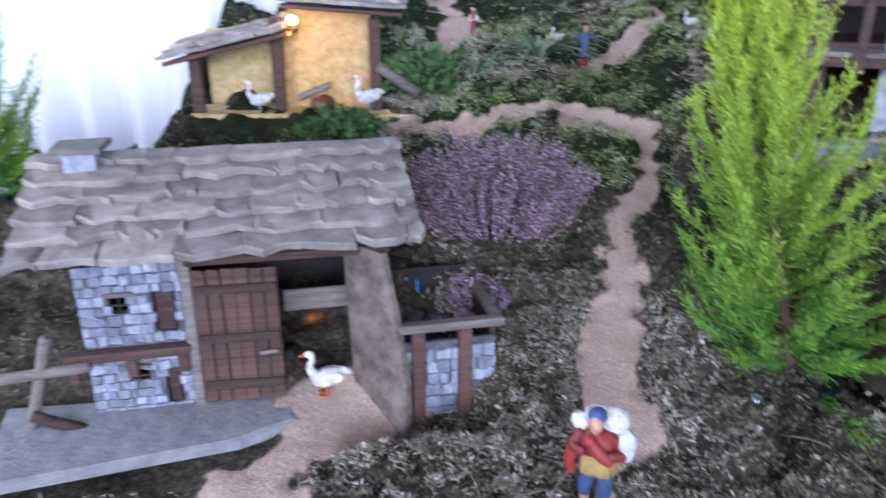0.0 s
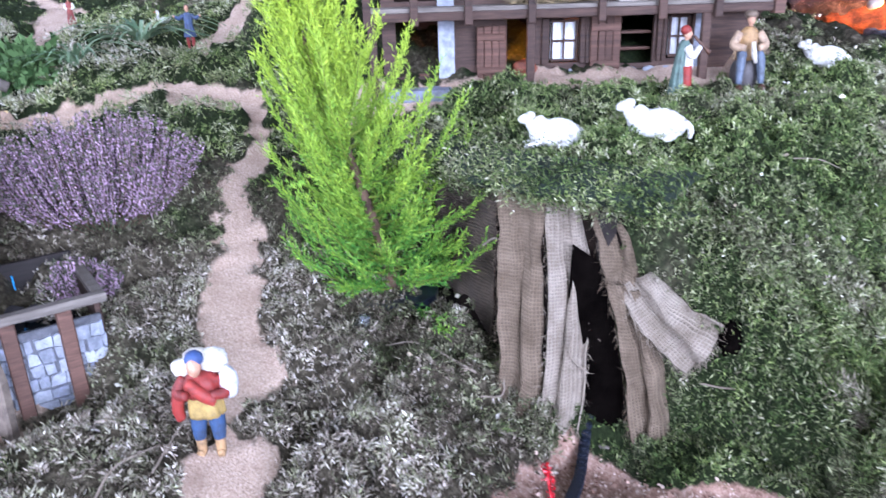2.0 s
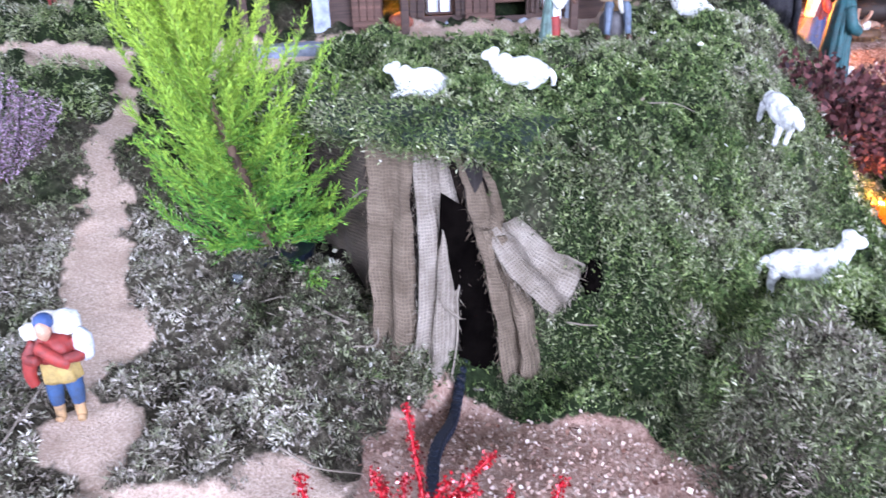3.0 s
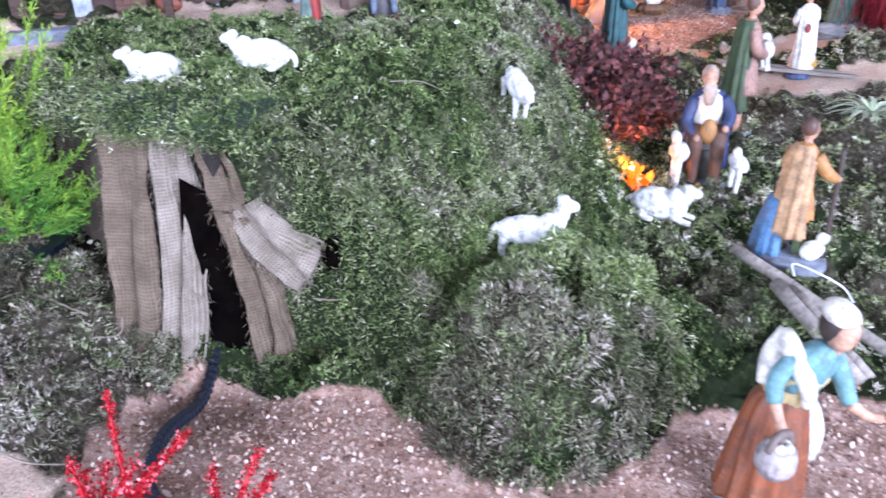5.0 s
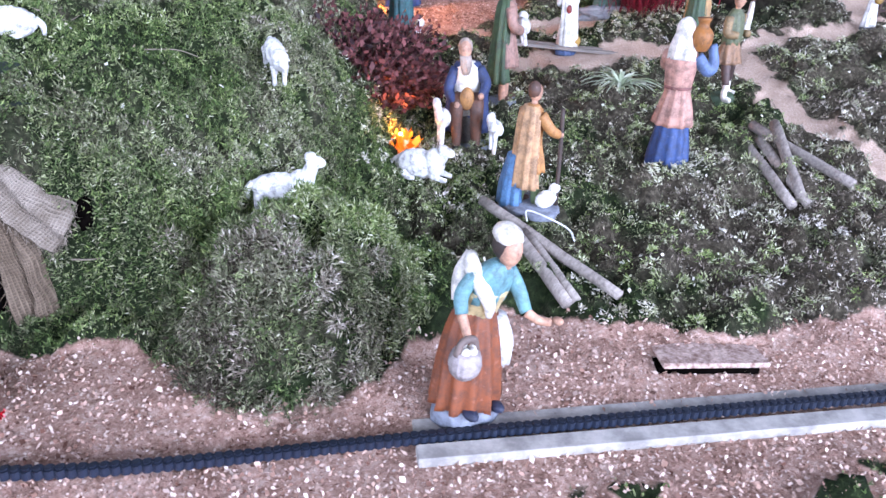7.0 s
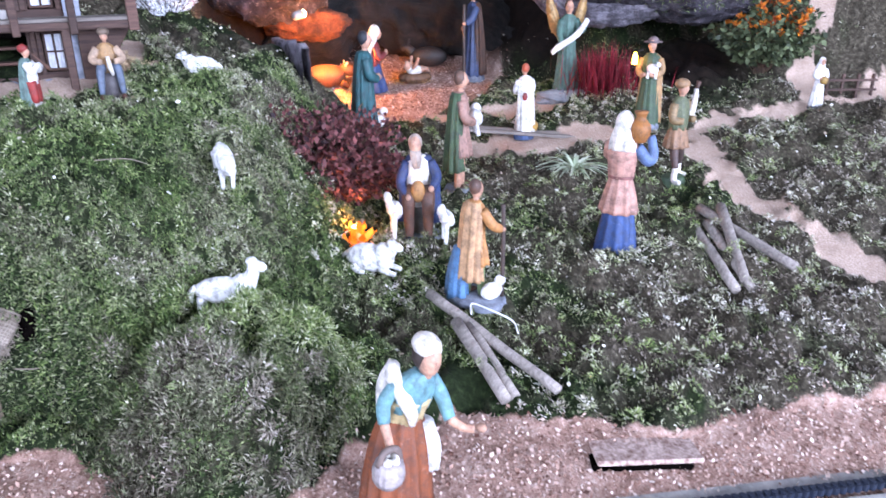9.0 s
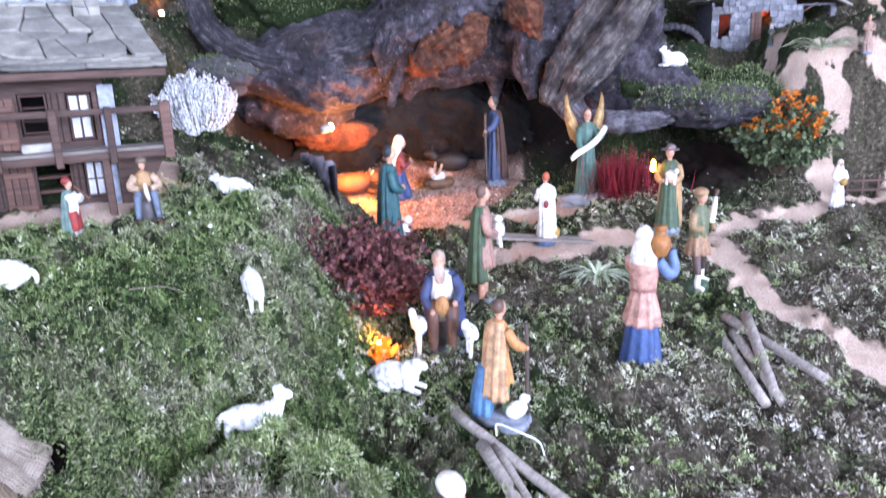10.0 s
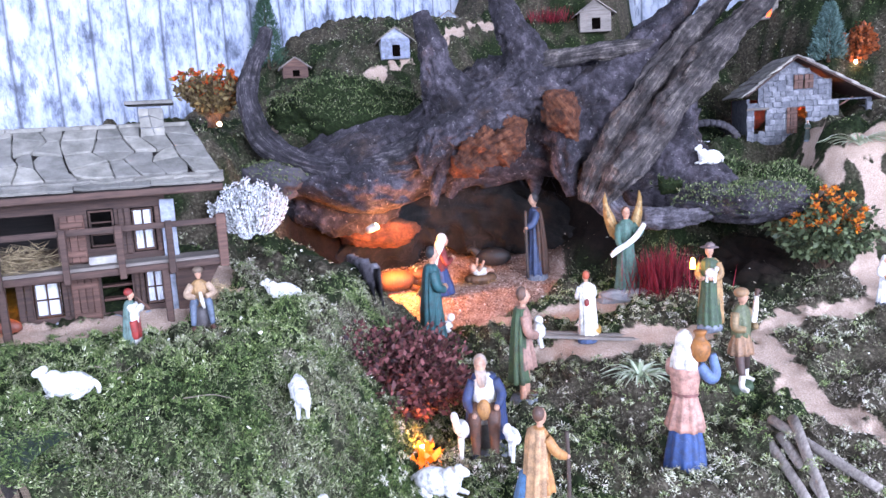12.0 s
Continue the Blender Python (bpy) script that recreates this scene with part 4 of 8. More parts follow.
    limb("broken_face", [(1.715, 0.865, 0.55, 0.012), (1.745, 0.835, 0.585, 0.07), (1.79, 0.80, 0.625, 0.090), (1.845, 0.770, 0.655, 0.075), (1.885, 0.745, 0.675, 0.01)], M["cut_wood"], 0.6, 7, 0.75, seed=28, label="broken red-brown wood")
    limb("broken_face", [(1.905, 0.70, 0.75, 0.012), (1.910, 0.68, 0.715, 0.06), (1.925, 0.655, 0.67, 0.065), (1.95, 0.63, 0.61, 0.012)], M["cut_wood"], 0.6, 7, 0.6, seed=30, label="broken red-brown wood")
    # fibres hanging from the grotto's edge
    a = RNG.uniform(0, 1, 420)
    base = np.stack([1.66 + 0.34 * a, 0.90 - 0.18 * a, 0.53 + 0.06 * np.sin(3 * a) + RNG.uniform(-0.05, 0.06, 420)], -1) + RNG.normal(0, 0.02, (420, 3)) - np.array(inv)
    tip = base + RNG.normal(0, 0.018, (420, 3)) + np.array([0, 0, -0.02])
    blades("root_fibres", base, tip, unit(RNG.normal(0, 1, (420, 3))), np.full(420, 0.0008), M["drift"], root)["kind"] = "stuff"


tree_root()


def boulder(name, at, r, mat, label, seed, category="rock", moss=0.0, turn=0):
    bm = bmesh.new()
    bmesh.ops.create_icosphere(bm, subdivisions=5, radius=1.0)
    for v in bm.verts:
        q = v.co * 1.6 + Vector((seed, seed * 0.7, 0))
        k = 1 + 0.30 * noise.noise(q) + 0.20 * (0.4 - abs(noise.noise(q * 2.2))) + 0.16 * (0.3 - abs(noise.noise(q * 4.7))) + 0.07 * noise.noise(q * 9) + 0.04 * noise.noise(q * 19)
        v.co = Vector((v.co.x * r[0], v.co.y * r[1], v.co.z * r[2])) * k
    for f in bm.faces:
        f.smooth = True
    ob = part(name, bm, mat, None)
    ob.matrix_world = pose(*at, 0, 0, turn)
    tagged(ob, label, category)
    if moss:
        vs = np.array([(ob.matrix_world @ v.co)[:] for v in ob.data.vertices if v.normal.z > 0.15])
        pick = vs[RNG.integers(0, len(vs), int(moss))] + RNG.normal(0, 0.004, (int(moss), 3))
        way = unit(RNG.normal(0, 0.6, (len(pick), 3)) + np.array([0, 0, 0.8]))
        k = len(pick)
        tone = np.stack([RNG.beta(2, 4.2, k), np.clip(RNG.normal(0.25, 0.2, k), 0, 1), np.zeros(k)], -1)
        tagged(blades("moss_cushion", pick, pick + way * 0.008, unit(np.cross(way, RNG.normal(0, 1, (k, 3)))), np.full(k, 0.0012), M["moss"], tone=tone), "green moss growing over a dark rock", "moss", kind="stuff")
    return ob


boulder("rock", (1.57, 1.15, 0.53), (0.17, 0.08, 0.12), M["charred"], "dark grey rock beside the root", 3.1, moss=300, turn=-45)
boulder("rock", (2.16, 0.44, 0.50), (0.13, 0.10, 0.06), M["ground"], "dark rock ledge with moss on top", 5.3, moss=5000, turn=-55)
boulder("rock", (2.23, 0.24, 0.47), (0.09, 0.07, 0.065), M["ground"], "mossy rock over the dark hollow", 9.3, moss=3500, turn=-55)
boulder("rock", (1.70, 1.29, 0.72), (0.20, 0.10, 0.10), M["ground"], "moss-covered rock rising behind the curved limb", 8.1, moss=9000, turn=-45)
boulder("rock", (2.11, 0.275, 0.455), (0.14, 0.10, 0.045), M["charred"], "mossy overhang above the dark hollow", 2.3, moss=5000, turn=-55)
boulder("rock", (1.38, 1.17, 0.56), (0.10, 0.06, 0.05), M["rock"], "dark rock with moss under the curved limb", 6.3, moss=2500, turn=-45)
boulder("orange_rock", (1.655, 1.105, 0.395), (0.10, 0.045, 0.042), M["cut_wood"], "crumpled rust-brown rock paper lit by the grotto lamp", 12.7, "rock", turn=-45)
boulder("stone_block", (1.895, 0.465, 0.238), (0.07, 0.045, 0.02), M["pale_rock"], "pale grey flat stone under the angel", 7.7, "stone", turn=-45)


def bark_slab():
    verts, faces = [], []
    n, k = 26, 16
    for i in range(n + 1):
        for j in range(k + 1):
            u, z = i / n, j / k
            x, y = 1.272 + 0.085 * u, 0.665 + 0.19 * u
            b = 0.006 * abs(math.sin(i * 1.3 + noise.noise(Vector((u * 5, z * 9, 0))) * 2)) + 0.004 * noise.noise(Vector((u * 20, z * 20, 2)))
            verts.append((x - b * 0.9 + 0.015 * (1 - z), y + b * 0.4, 0.16 + (0.235 + 0.02 * noise.noise(Vector((u * 9, 0, 0)))) * z))
    m = len(verts)
    verts += [(x + 0.015, y - 0.006, z) for x, y, z in verts]
    for i in range(n):
        for j in range(k):
            a = i * (k + 1) + j
            faces += [(a, a + 1, a + k + 2, a + k + 1), (m + a, m + a + k + 1, m + a + k + 2, m + a + 1)]
    for i in range(n):
        a, b = i * (k + 1) + k, (i + 1) * (k + 1) + k
        faces.append((a, m + a, m + b, b))
    tagged(mesh_object("bark_slab", verts, faces, M["bark"], smooth=True), "upright slab of grey bark holding the bank", "bark")


bark_slab()


# ---- the moving-figure chain and its boards ----
CHAIN = spline([(0.57, 0.54), (0.471, 0.424), (0.395, 0.335), (0.375, 0.272), (0.440, 0.185), (0.615, 0.062), (0.700, -0.006), (0.821, -0.112), (1.083, -0.346), (1.32, -0.56)], 60)


def chain_track():
    d = np.concatenate([[0], np.cumsum(np.hypot(*np.diff(CHAIN, axis=0).T))])
    track = thing("drive_chain", "black plastic link chain that carries the figurines, lying on sawdust", "chain")
    link = None
    step, n = 0.0085, int(d[-1] / 0.0085)
    for i in range(n):
        s = (i + 0.5) * step
        x, y = np.interp(s, d, CHAIN[:, 0]), np.interp(s, d, CHAIN[:, 1])
        x2, y2 = np.interp(s + 0.003, d, CHAIN[:, 0]), np.interp(s + 0.003, d, CHAIN[:, 1])
        m = pose(x, y, float(land(x, y)) + 0.010, 0, 0, math.degrees(math.atan2(y2 - y, x2 - x)))
        if link is None:
            v, f = [], []
            for (rx, ry, z0, z1, cx) in ((0.0052, 0.0058, -0.004, 0.0045, 0.0), (0.0034, 0.0034, 0.0045, 0.0062, 0.0)):
                b = len(v)
                for zz in (z0, z1):
                    v += [(cx + rx * math.cos(a * math.pi / 5), ry * math.sin(a * math.pi / 5), zz) for a in range(10)]
                f += [(b + a, b + (a + 1) % 10, b + 10 + (a + 1) % 10, b + 10 + a) for a in range(10)] + [tuple(b + 10 + a for a in range(10))]
            link = mesh_object("link", v, f, M["rubber"], track)
            link.matrix_world = m
        else:
            ob = new("link", link.data)
            ob.parent = track
            ob.matrix_world = m
    # boards on both sides of the straight run
    for k, side in (("far", 1), ("near", -1)):
        a, b = Vector((0.712, -0.015, 0)), Vector((1.32, -0.56, 0))
        w = (b - a).normalized()
        nrm = Vector((-w.y, w.x, 0)) * side
        board = thing("guide_board", "narrow grey board beside the chain", "board", group="boards along the chain")
        mid = (a + b) / 2 + nrm * 0.0185
        ob = block("plank", -(b - a).length / 2, (b - a).length / 2, -0.011, 0.011, 0, 0.011, M["rail"], board, wobble=0.0)
        board.matrix_world = pose(mid.x, mid.y, 0.017, 0, 0, math.degrees(math.atan2(w.y, w.x)))


chain_track()


def grotto_track():
    t = thing("grooved_track", "dark grooved wooden track crossing the sandy path", "track", pose(1.70, 0.365, 0.195, 0, 6, -43))
    for y0, y1 in ((-0.022, -0.006), (0.006, 0.022)):
        block("plank", -0.22, 0.20, y0, y1, 0, 0.007, M["grey_wood"], t)
    block("groove", -0.22, 0.20, -0.006, 0.006, -0.002, 0.002, M["black_wood"], t)


grotto_track()


def trapdoor():
    """The small dark gap beneath a raised board in the sawdust."""
    t = thing("raised_board", "sand-covered board raised over a dark gap", "board", pose(1.002, -0.186, 0.0295, -6, 0, -48))
    block("plank", -0.055, 0.062, -0.008, 0.05, 0.0095, 0.0145, two_tone("sawdust_crust", "#7d5d50", "#dcc4b8", 170), t, wobble=0.003)
    # solid black block takes the place of shade under the board
    block("gap", -0.060, 0.052, -0.006, 0.045, -0.020, 0.0095, M["dark"], t, "black block for the shade in the gap")


trapdoor()


# ---- houses ----
def slab_piece(name, quad, normal, thick, material, parent):
    """A flat stone from four or more corners, with a dressed upper edge."""
    nrm = Vector(normal).normalized()
    q = [Vector(p) for p in quad]
    c = sum(q, Vector()) / len(q)
    low = [p - nrm * thick * 0.5 for p in q]
    rim = [p + nrm * thick * 0.3 for p in q]
    top = [p + (c - p) * 0.07 + nrm * thick * (0.5 + random.uniform(-0.12, 0.12)) for p in q]
    n = len(q)
    v = low + rim + top
    f = [tuple(range(2 * n, 3 * n))]
    for i in range(n):
        j = (i + 1) % n
        f += [(i, j, n + j, n + i), (n + i, n + j, 2 * n + j, 2 * n + i)]
    return mesh_object(name, v, f, material, parent)


def shingle_roof(parent, u0, u1, a, b, rows, width, thick, material, overlap=0.35, name="roof_slab", u_top=None):
    """Overlapping rough slabs from the eave a=(v, z) up to the ridge b=(v, z)."""
    nrm = Vector((0, -(b[1] - a[1]), b[0] - a[0])).normalized()
    if nrm.z < 0:
        nrm = -nrm
    for r in range(rows):
        t0, t1 = r / rows, (r + 1 + overlap) / rows
        lo = u0 + ((u_top[0] if u_top else u0) - u0) * t0
        hi = u1 + ((u_top[1] if u_top else u1) - u1) * t0
        u = lo - random.uniform(0, 0.4) * width * (r % 2)
        while u < hi - 0.2 * width:
            w = width * random.uniform(0.5, 1.7)
            x0, x1 = max(u, lo), min(u + w, hi)
            if x1 - x0 > 0.25 * width:
                quad = []
                for x, t, up in ((x0, t0, 1), (x0 + 0.3 * (x1 - x0), t0 - 0.12 / rows, 1), (x0 + 0.7 * (x1 - x0), t0 - 0.08 / rows, 1), (x1, t0, 1), (x1, t1, 0), (x0, t1, 0)):
                    t = min(max(t + random.uniform(-0.26, 0.2) / rows * (1 if up else 0.3), -0.03), 1.01)
                    p = Vector((x + random.uniform(-0.002, 0.002), a[0] + (b[0] - a[0]) * t, a[1] + (b[1] - a[1]) * t))
                    p += nrm * (thick * (1.2 if up else 0.0) + random.uniform(-0.18, 0.18) * thick)
                    quad.append(p)
                slab_piece(name, quad, nrm, thick, material, parent)
            u += w * 0.97


def crazy_paving(parent, u0, u1, a, b, nu, nv, thick, material, name, gap=0.07, u_top=None):
    """Irregular flat stones fitted together on a slope from a=(v, z) to b=(v, z)."""
    nrm = Vector((0, -(b[1] - a[1]), b[0] - a[0])).normalized()
    if nrm.z < 0 or (abs(nrm.z) < 1e-6 and nrm.y > 0):
        nrm = -nrm
    g = {}
    for i in range(nu + 1):
        for j in range(nv + 1):
            s, t = i / nu, j / nv
            if 0 < i < nu:
                s += random.uniform(-0.33, 0.33) / nu
            if 0 < j < nv:
                t += random.uniform(-0.33, 0.33) / nv
            lo = u0 + ((u_top[0] if u_top else u0) - u0) * t
            hi = u1 + ((u_top[1] if u_top else u1) - u1) * t
            g[i, j] = Vector((lo + (hi - lo) * s, a[0] + (b[0] - a[0]) * t, a[1] + (b[1] - a[1]) * t))
    for i in range(nu):
        for j in range(nv):
            q = [g[i, j], g[i + 1, j], g[i + 1, j + 1], g[i, j + 1]]
            c = sum(q, Vector()) / 4
            q = [p.lerp(c, gap) for p in q]
            mids = []
            for k in range(4):
                m = (q[k] + q[(k + 1) % 4]) / 2
                mids += [q[k], m.lerp(c, random.uniform(-0.1, 0.06))]
            if random.random() < 0.4:
                cut = random.choice((0, 2, 4, 6))
                mids[cut] = mids[cut].lerp(c, 0.3)
            lift = nrm * random.uniform(0, 0.5) * thick
            slab_piece(name, [p + lift for p in mids], nrm, thick, material, parent)


def stone_wall(parent, u0, u1, z0, z1, v, nu, nz, holes=(), name="stone", depth=0.004, mat=None):
    """Rough stones on a mortar wall that faces -v; holes are (u0, u1, z0, z1)."""
    hz = (z1 - z0) / nz
    for j in range(nz):
        u = u0
        while u < u1 - 1e-4:
            w = (u1 - u0) / nu * random.uniform(0.6, 1.5)
            x0, x1 = u, min(u + w, u1)
            y0, y1 = z0 + j * hz, z0 + (j + 1) * hz
            cu, cz = (x0 + x1) / 2, (y0 + y1) / 2
            if x1 - x0 > 0.002 and not any(a - 0.001 < cu < b + 0.001 and c - 0.001 < cz < d + 0.001 for a, b, c, d in holes):
                q = [(x0, y0), (x1, y0), (x1, y1), (cu + random.uniform(-1, 1) * 0.2 * w, y1), (x0, y1)]
                quad = [Vector((x + random.uniform(-0.12, 0.12) * hz, v, z + random.uniform(-0.14, 0.14) * hz)) for x, z in q]
                c = sum(quad, Vector()) / len(quad)
                quad = [p.lerp(c, 0.09) for p in quad]
                slab_piece(name, quad, (0, -1, 0), depth * random.uniform(0.7, 1.5), mat or M["wallstone"], parent)
            u += w


def wall_with_holes(parent, name, u0, u1, z0, z1, v0, v1, holes, material):
    """A wall panel in pieces round its openings, joined into one mesh."""
    us = sorted({u0, u1, *[h[0] for h in holes], *[h[1] for h in holes]})
    zs = sorted({z0, z1, *[h[2] for h in holes], *[h[3] for h in holes]})
    bm = bmesh.new()
    for a, b in zip(us, us[1:]):
        for c, d in zip(zs, zs[1:]):
            if any(h[0] <= a and b <= h[1] and h[2] <= c and d <= h[3] for h in holes):
                continue
            bmesh.ops.create_cube(bm, size=1.0, matrix=Matrix.LocRotScale(((a + b) / 2, (v0 + v1) / 2, (c + d) / 2), None, (b - a, v1 - v0, d - c)))
    return part(name, bm, material, parent)


def window_unit(parent, u0, u1, z0, z1, v, curtain=True, bars=(1, 1), material=None):
    """A small casement: frame, glazing bars and a white net behind."""
    wood_ = material or M["oak"]
    fr = block("window_frame", u0, u1, v - 0.003, v + 0.002, z0, z0 + 0.004, wood_, parent)
    t = 0.0032
    for a in ((u0, u1, z1 - t, z1), (u0, u0 + t, z0 + t, z1 - t), (u1 - t, u1, z0 + t, z1 - t)):
        block("window_frame", a[0], a[1], v - 0.003, v + 0.002, a[2], a[3], wood_, parent)
    for k in range(bars[0]):
        u = u0 + (u1 - u0) * (k + 1) / (bars[0] + 1)
        block("glazing_bar", u - 0.0014, u + 0.0014, v - 0.002, v + 0.001, z0 + t, z1 - t, wood_, parent)
    for k in range(bars[1]):
        z = z0 + (z1 - z0) * (k + 1) / (bars[1] + 1)
        block("glazing_bar", u0 + t, u1 - t, v - 0.0025, v + 0.0005, z - 0.0014, z + 0.0014, wood_, parent)
    if curtain:
        n = 24
        vs, fs = [], []
        for i in range(n + 1):
            u = u0 + (u1 - u0) * i / n
            y = v + 0.005 + 0.0012 * math.sin(i * 1.5)
            vs += [(u, y, z0 + 0.002), (u, y, z1 - 0.002)]
        fs = [(2 * i, 2 * i + 2, 2 * i + 3, 2 * i + 1) for i in range(n)]
        mesh_object("curtain", vs, fs, M["curtain"], parent, "white net curtain", smooth=True)


def plank_leaf(parent, name, u0, u1, z0, z1, v, n, material, battens=(0.12, 0.5, 0.88), tilt=0.0, batten_mat=None):
    """A leaf of upright planks with cross battens."""
    w = (u1 - u0) / n
    leaf = new(name)
    leaf.parent = parent
    leaf.empty_display_size = 0.01
    leaf.location = (u0, v, 0)
    leaf.rotation_euler = (0, 0, radians(tilt))
    for i in range(n):
        block("plank", i * w + 0.0004, (i + 1) * w - 0.0004, -0.004, 0, z0 + random.uniform(0, 0.001), z1 - random.uniform(0, 0.001), material, leaf)
    for b in battens:
        z = z0 + (z1 - z0) * b
        block("batten", 0.001, (u1 - u0) - 0.001, -0.0075, -0.004, z - 0.005, z + 0.005, batten_mat or material, leaf)
    return leaf


def straw_heap(name, at, r, n, label, hue="#b59a66", length=0.03):
    k = n
    ang, rad = RNG.uniform(0, 2 * math.pi, k), np.sqrt(RNG.uniform(0, 1, k))
    base = np.stack([rad * np.cos(ang) * r[0], rad * np.sin(ang) * r[1], r[2] * (1 - rad ** 2) * RNG.uniform(0.2, 1, k)], -1)
    way = unit(RNG.normal(0, 1, (k, 3)) * np.array([1, 1, 0.35]))
    L = RNG.uniform(0.4, 1.2, k) * length
    tip = base + way * L[:, None]
    base, tip = np.maximum(base, [[-9, -9, 0.0]]), np.maximum(tip, [[-9, -9, 0.0005]])
    n_ = Nodes("straw", 0.85)
    n_.base(n_.ramp(n_.island(), (0.0, col(hue, 0.5)), (0.6, col(hue)), (1.0, col(hue, 1.5))))
    ob = blades(name, base, tip, unit(np.cross(way, RNG.normal(0, 1, (k, 3)))), np.full(k, 0.0007), n_.m)
    ob.location = at
    return tagged(ob, label, "straw", kind="stuff")


def barn():
    B = thing("barn", "small model barn with stone walls, plank door and grey slab roof", "barn", pose(-0.259, 0.67, 0.130, 0, 0, 12))
    holes = [(-0.077, -0.057, 0.112, 0.132), (-0.036, -0.014, 0.088, 0.135), (-0.069, -0.049, 0.032, 0.050), (-0.034, -0.018, 0.002, 0.046)]
    wall_with_holes(B, "front_wall", -0.106, -0.006, -0.01, 0.165, 0.003, 0.012, holes, M["mortar"])
    stone_wall(B, -0.106, -0.008, -0.005, 0.066, 0.003, 9, 7, holes)
    stone_wall(B, -0.106, -0.008, 0.078, 0.165, 0.003, 9, 8, holes)
    # black panels put shade behind the windows and small doors
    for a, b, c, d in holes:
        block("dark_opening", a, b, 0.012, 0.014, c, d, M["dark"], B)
    for a, b, c, d in (holes[0], holes[2]):
        block("glazing_bar", a, b, 0.0, 0.004, (c + d) / 2 - 0.001, (c + d) / 2 + 0.001, M["oak"], B)
        block("glazing_bar", (a + b) / 2 - 0.001, (a + b) / 2 + 0.001, 0.0, 0.004, c, d, M["oak"], B)
        block("lintel", a - 0.004, b + 0.004, -0.004, 0.004, d, d + 0.004, M["grey_wood"], B)
    for a, b, c, d in (holes[1], holes[3]):
        block("small_door", a + 0.002, b - 0.002, 0.007, 0.011, c, d - 0.002, M["oak"], B)
    block("balcony_beam", -0.125, -0.004, -0.012, 0.003, 0.066, 0.076, M["chestnut"], B, "reddish wooden beam")
    for u in (-0.118, -0.062, -0.012):
        block("balcony_post", u - 0.005, u + 0.005, -0.010, -0.002, 0.045, 0.066, M["chestnut"], B)
    block("corner_post", -0.006, 0.004, -0.006, 0.008, -0.01, 0.172, M["grey_wood"], B)
    plank_leaf(B, "plank_door", 0.005, 0.089, 0.004, 0.156, -0.003, 6, M["chestnut"], (0.14, 0.5, 0.86), tilt=-4, batten_mat=M["oak"])
    stick_between("door_handle", (0.066, -0.016, 0.062), (0.084, -0.018, 0.064), 0.0022, M["grey_wood"], B)
    block("lintel", 0.0, 0.205, -0.008, 0.004, 0.160, 0.172, M["oak"], B, "dark beam under the eave")
    # near-black back wall: the barn's inner shade is in the colour
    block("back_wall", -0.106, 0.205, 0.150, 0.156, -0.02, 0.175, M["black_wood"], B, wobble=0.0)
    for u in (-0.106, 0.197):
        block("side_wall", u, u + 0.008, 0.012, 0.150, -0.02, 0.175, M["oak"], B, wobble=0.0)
    # floor added in near-black so that the inside reads as shaded
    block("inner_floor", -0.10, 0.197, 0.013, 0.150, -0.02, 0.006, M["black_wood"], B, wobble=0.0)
    block("inner_board", 0.092, 0.196, 0.062, 0.068, 0.070, 0.095, M["grey_wood"], B, "manger board")
    block("inner_beam", 0.092, 0.196, 0.10, 0.108, 0.120, 0.130, M["oak"], B)
    # upright stone slab beside the entrance
    slab_piece("upright_slab", [(0.165, -0.004, -0.02), (0.210, -0.062, -0.055), (0.213, -0.060, 0.03), (0.206, -0.040, 0.10), (0.196, -0.022, 0.165), (0.160, 0.012, 0.170)], (-0.85, -0.5, 0.05), 0.009, two_tone("weathered_board", "#4e453e", "#86796d", 40), B)
    # the trough with its stone panel
    W = new("water_trough")
    W.parent = B
    W.location = (-0.008, -0.004, 0.034)
    block("trough_panel", 0.212, 0.322, -0.030, -0.024, -0.085, 0.030, M["mortar"], W, wobble=0.0)
    stone_wall(W, 0.214, 0.322, -0.080, 0.022, -0.0305, 8, 7)
    block("trough_rail", 0.208, 0.330, -0.040, -0.026, 0.046, 0.055, M["grey_wood"], W)
    block("trough_rail", 0.318, 0.330, -0.026, 0.105, 0.044, 0.054, M["grey_wood"], W)
    for u in (0.236, 0.287):
        block("trough_post", u - 0.007, u + 0.007, -0.040, -0.030, -0.075, 0.046, M["chestnut"], W, "reddish post")
    block("trough_side", 0.318, 0.324, -0.024, 0.10, -0.08, 0.044, M["oak"], W)
    # near-black board carries the shade at the trough's back
    block("trough_back", 0.205, 0.324, 0.10, 0.106, -0.03, 0.062, M["black_wood"], W)
    block("water", 0.206, 0.317, -0.023, 0.099, 0.0, 0.012, M["water"], W, "dark water", wobble=0.0)
    for k in range(9):
        u, z = 0.222 + 0.0045 * k, 0.014 + random.uniform(0, 0.012)
        block("falling_water", u, u + 0.0016, 0.092, 0.098, z, z + random.uniform(0.012, 0.03), M["water_glow"], W, "blue-lit trickle")
    boulder_small(W, "wet_stone", (0.275, 0.045, 0.018), (0.018, 0.014, 0.010), M["rock"], 2.0)
    boulder_small(W, "wet_stone", (0.248, 0.06, 0.017), (0.014, 0.012, 0.009), M["rock"], 4.0)
    # roof
    rb = block("roof_board", -0.145, 0.232, -0.035, 0.135, -0.003, 0.002, M["black_wood"], B, wobble=0.0)
    ang = math.atan2(0.245 - 0.18, 0.17)
    rb.rotation_euler = (ang, 0, 0)
    rb.location = (0.043, 0.048, 0.2085)
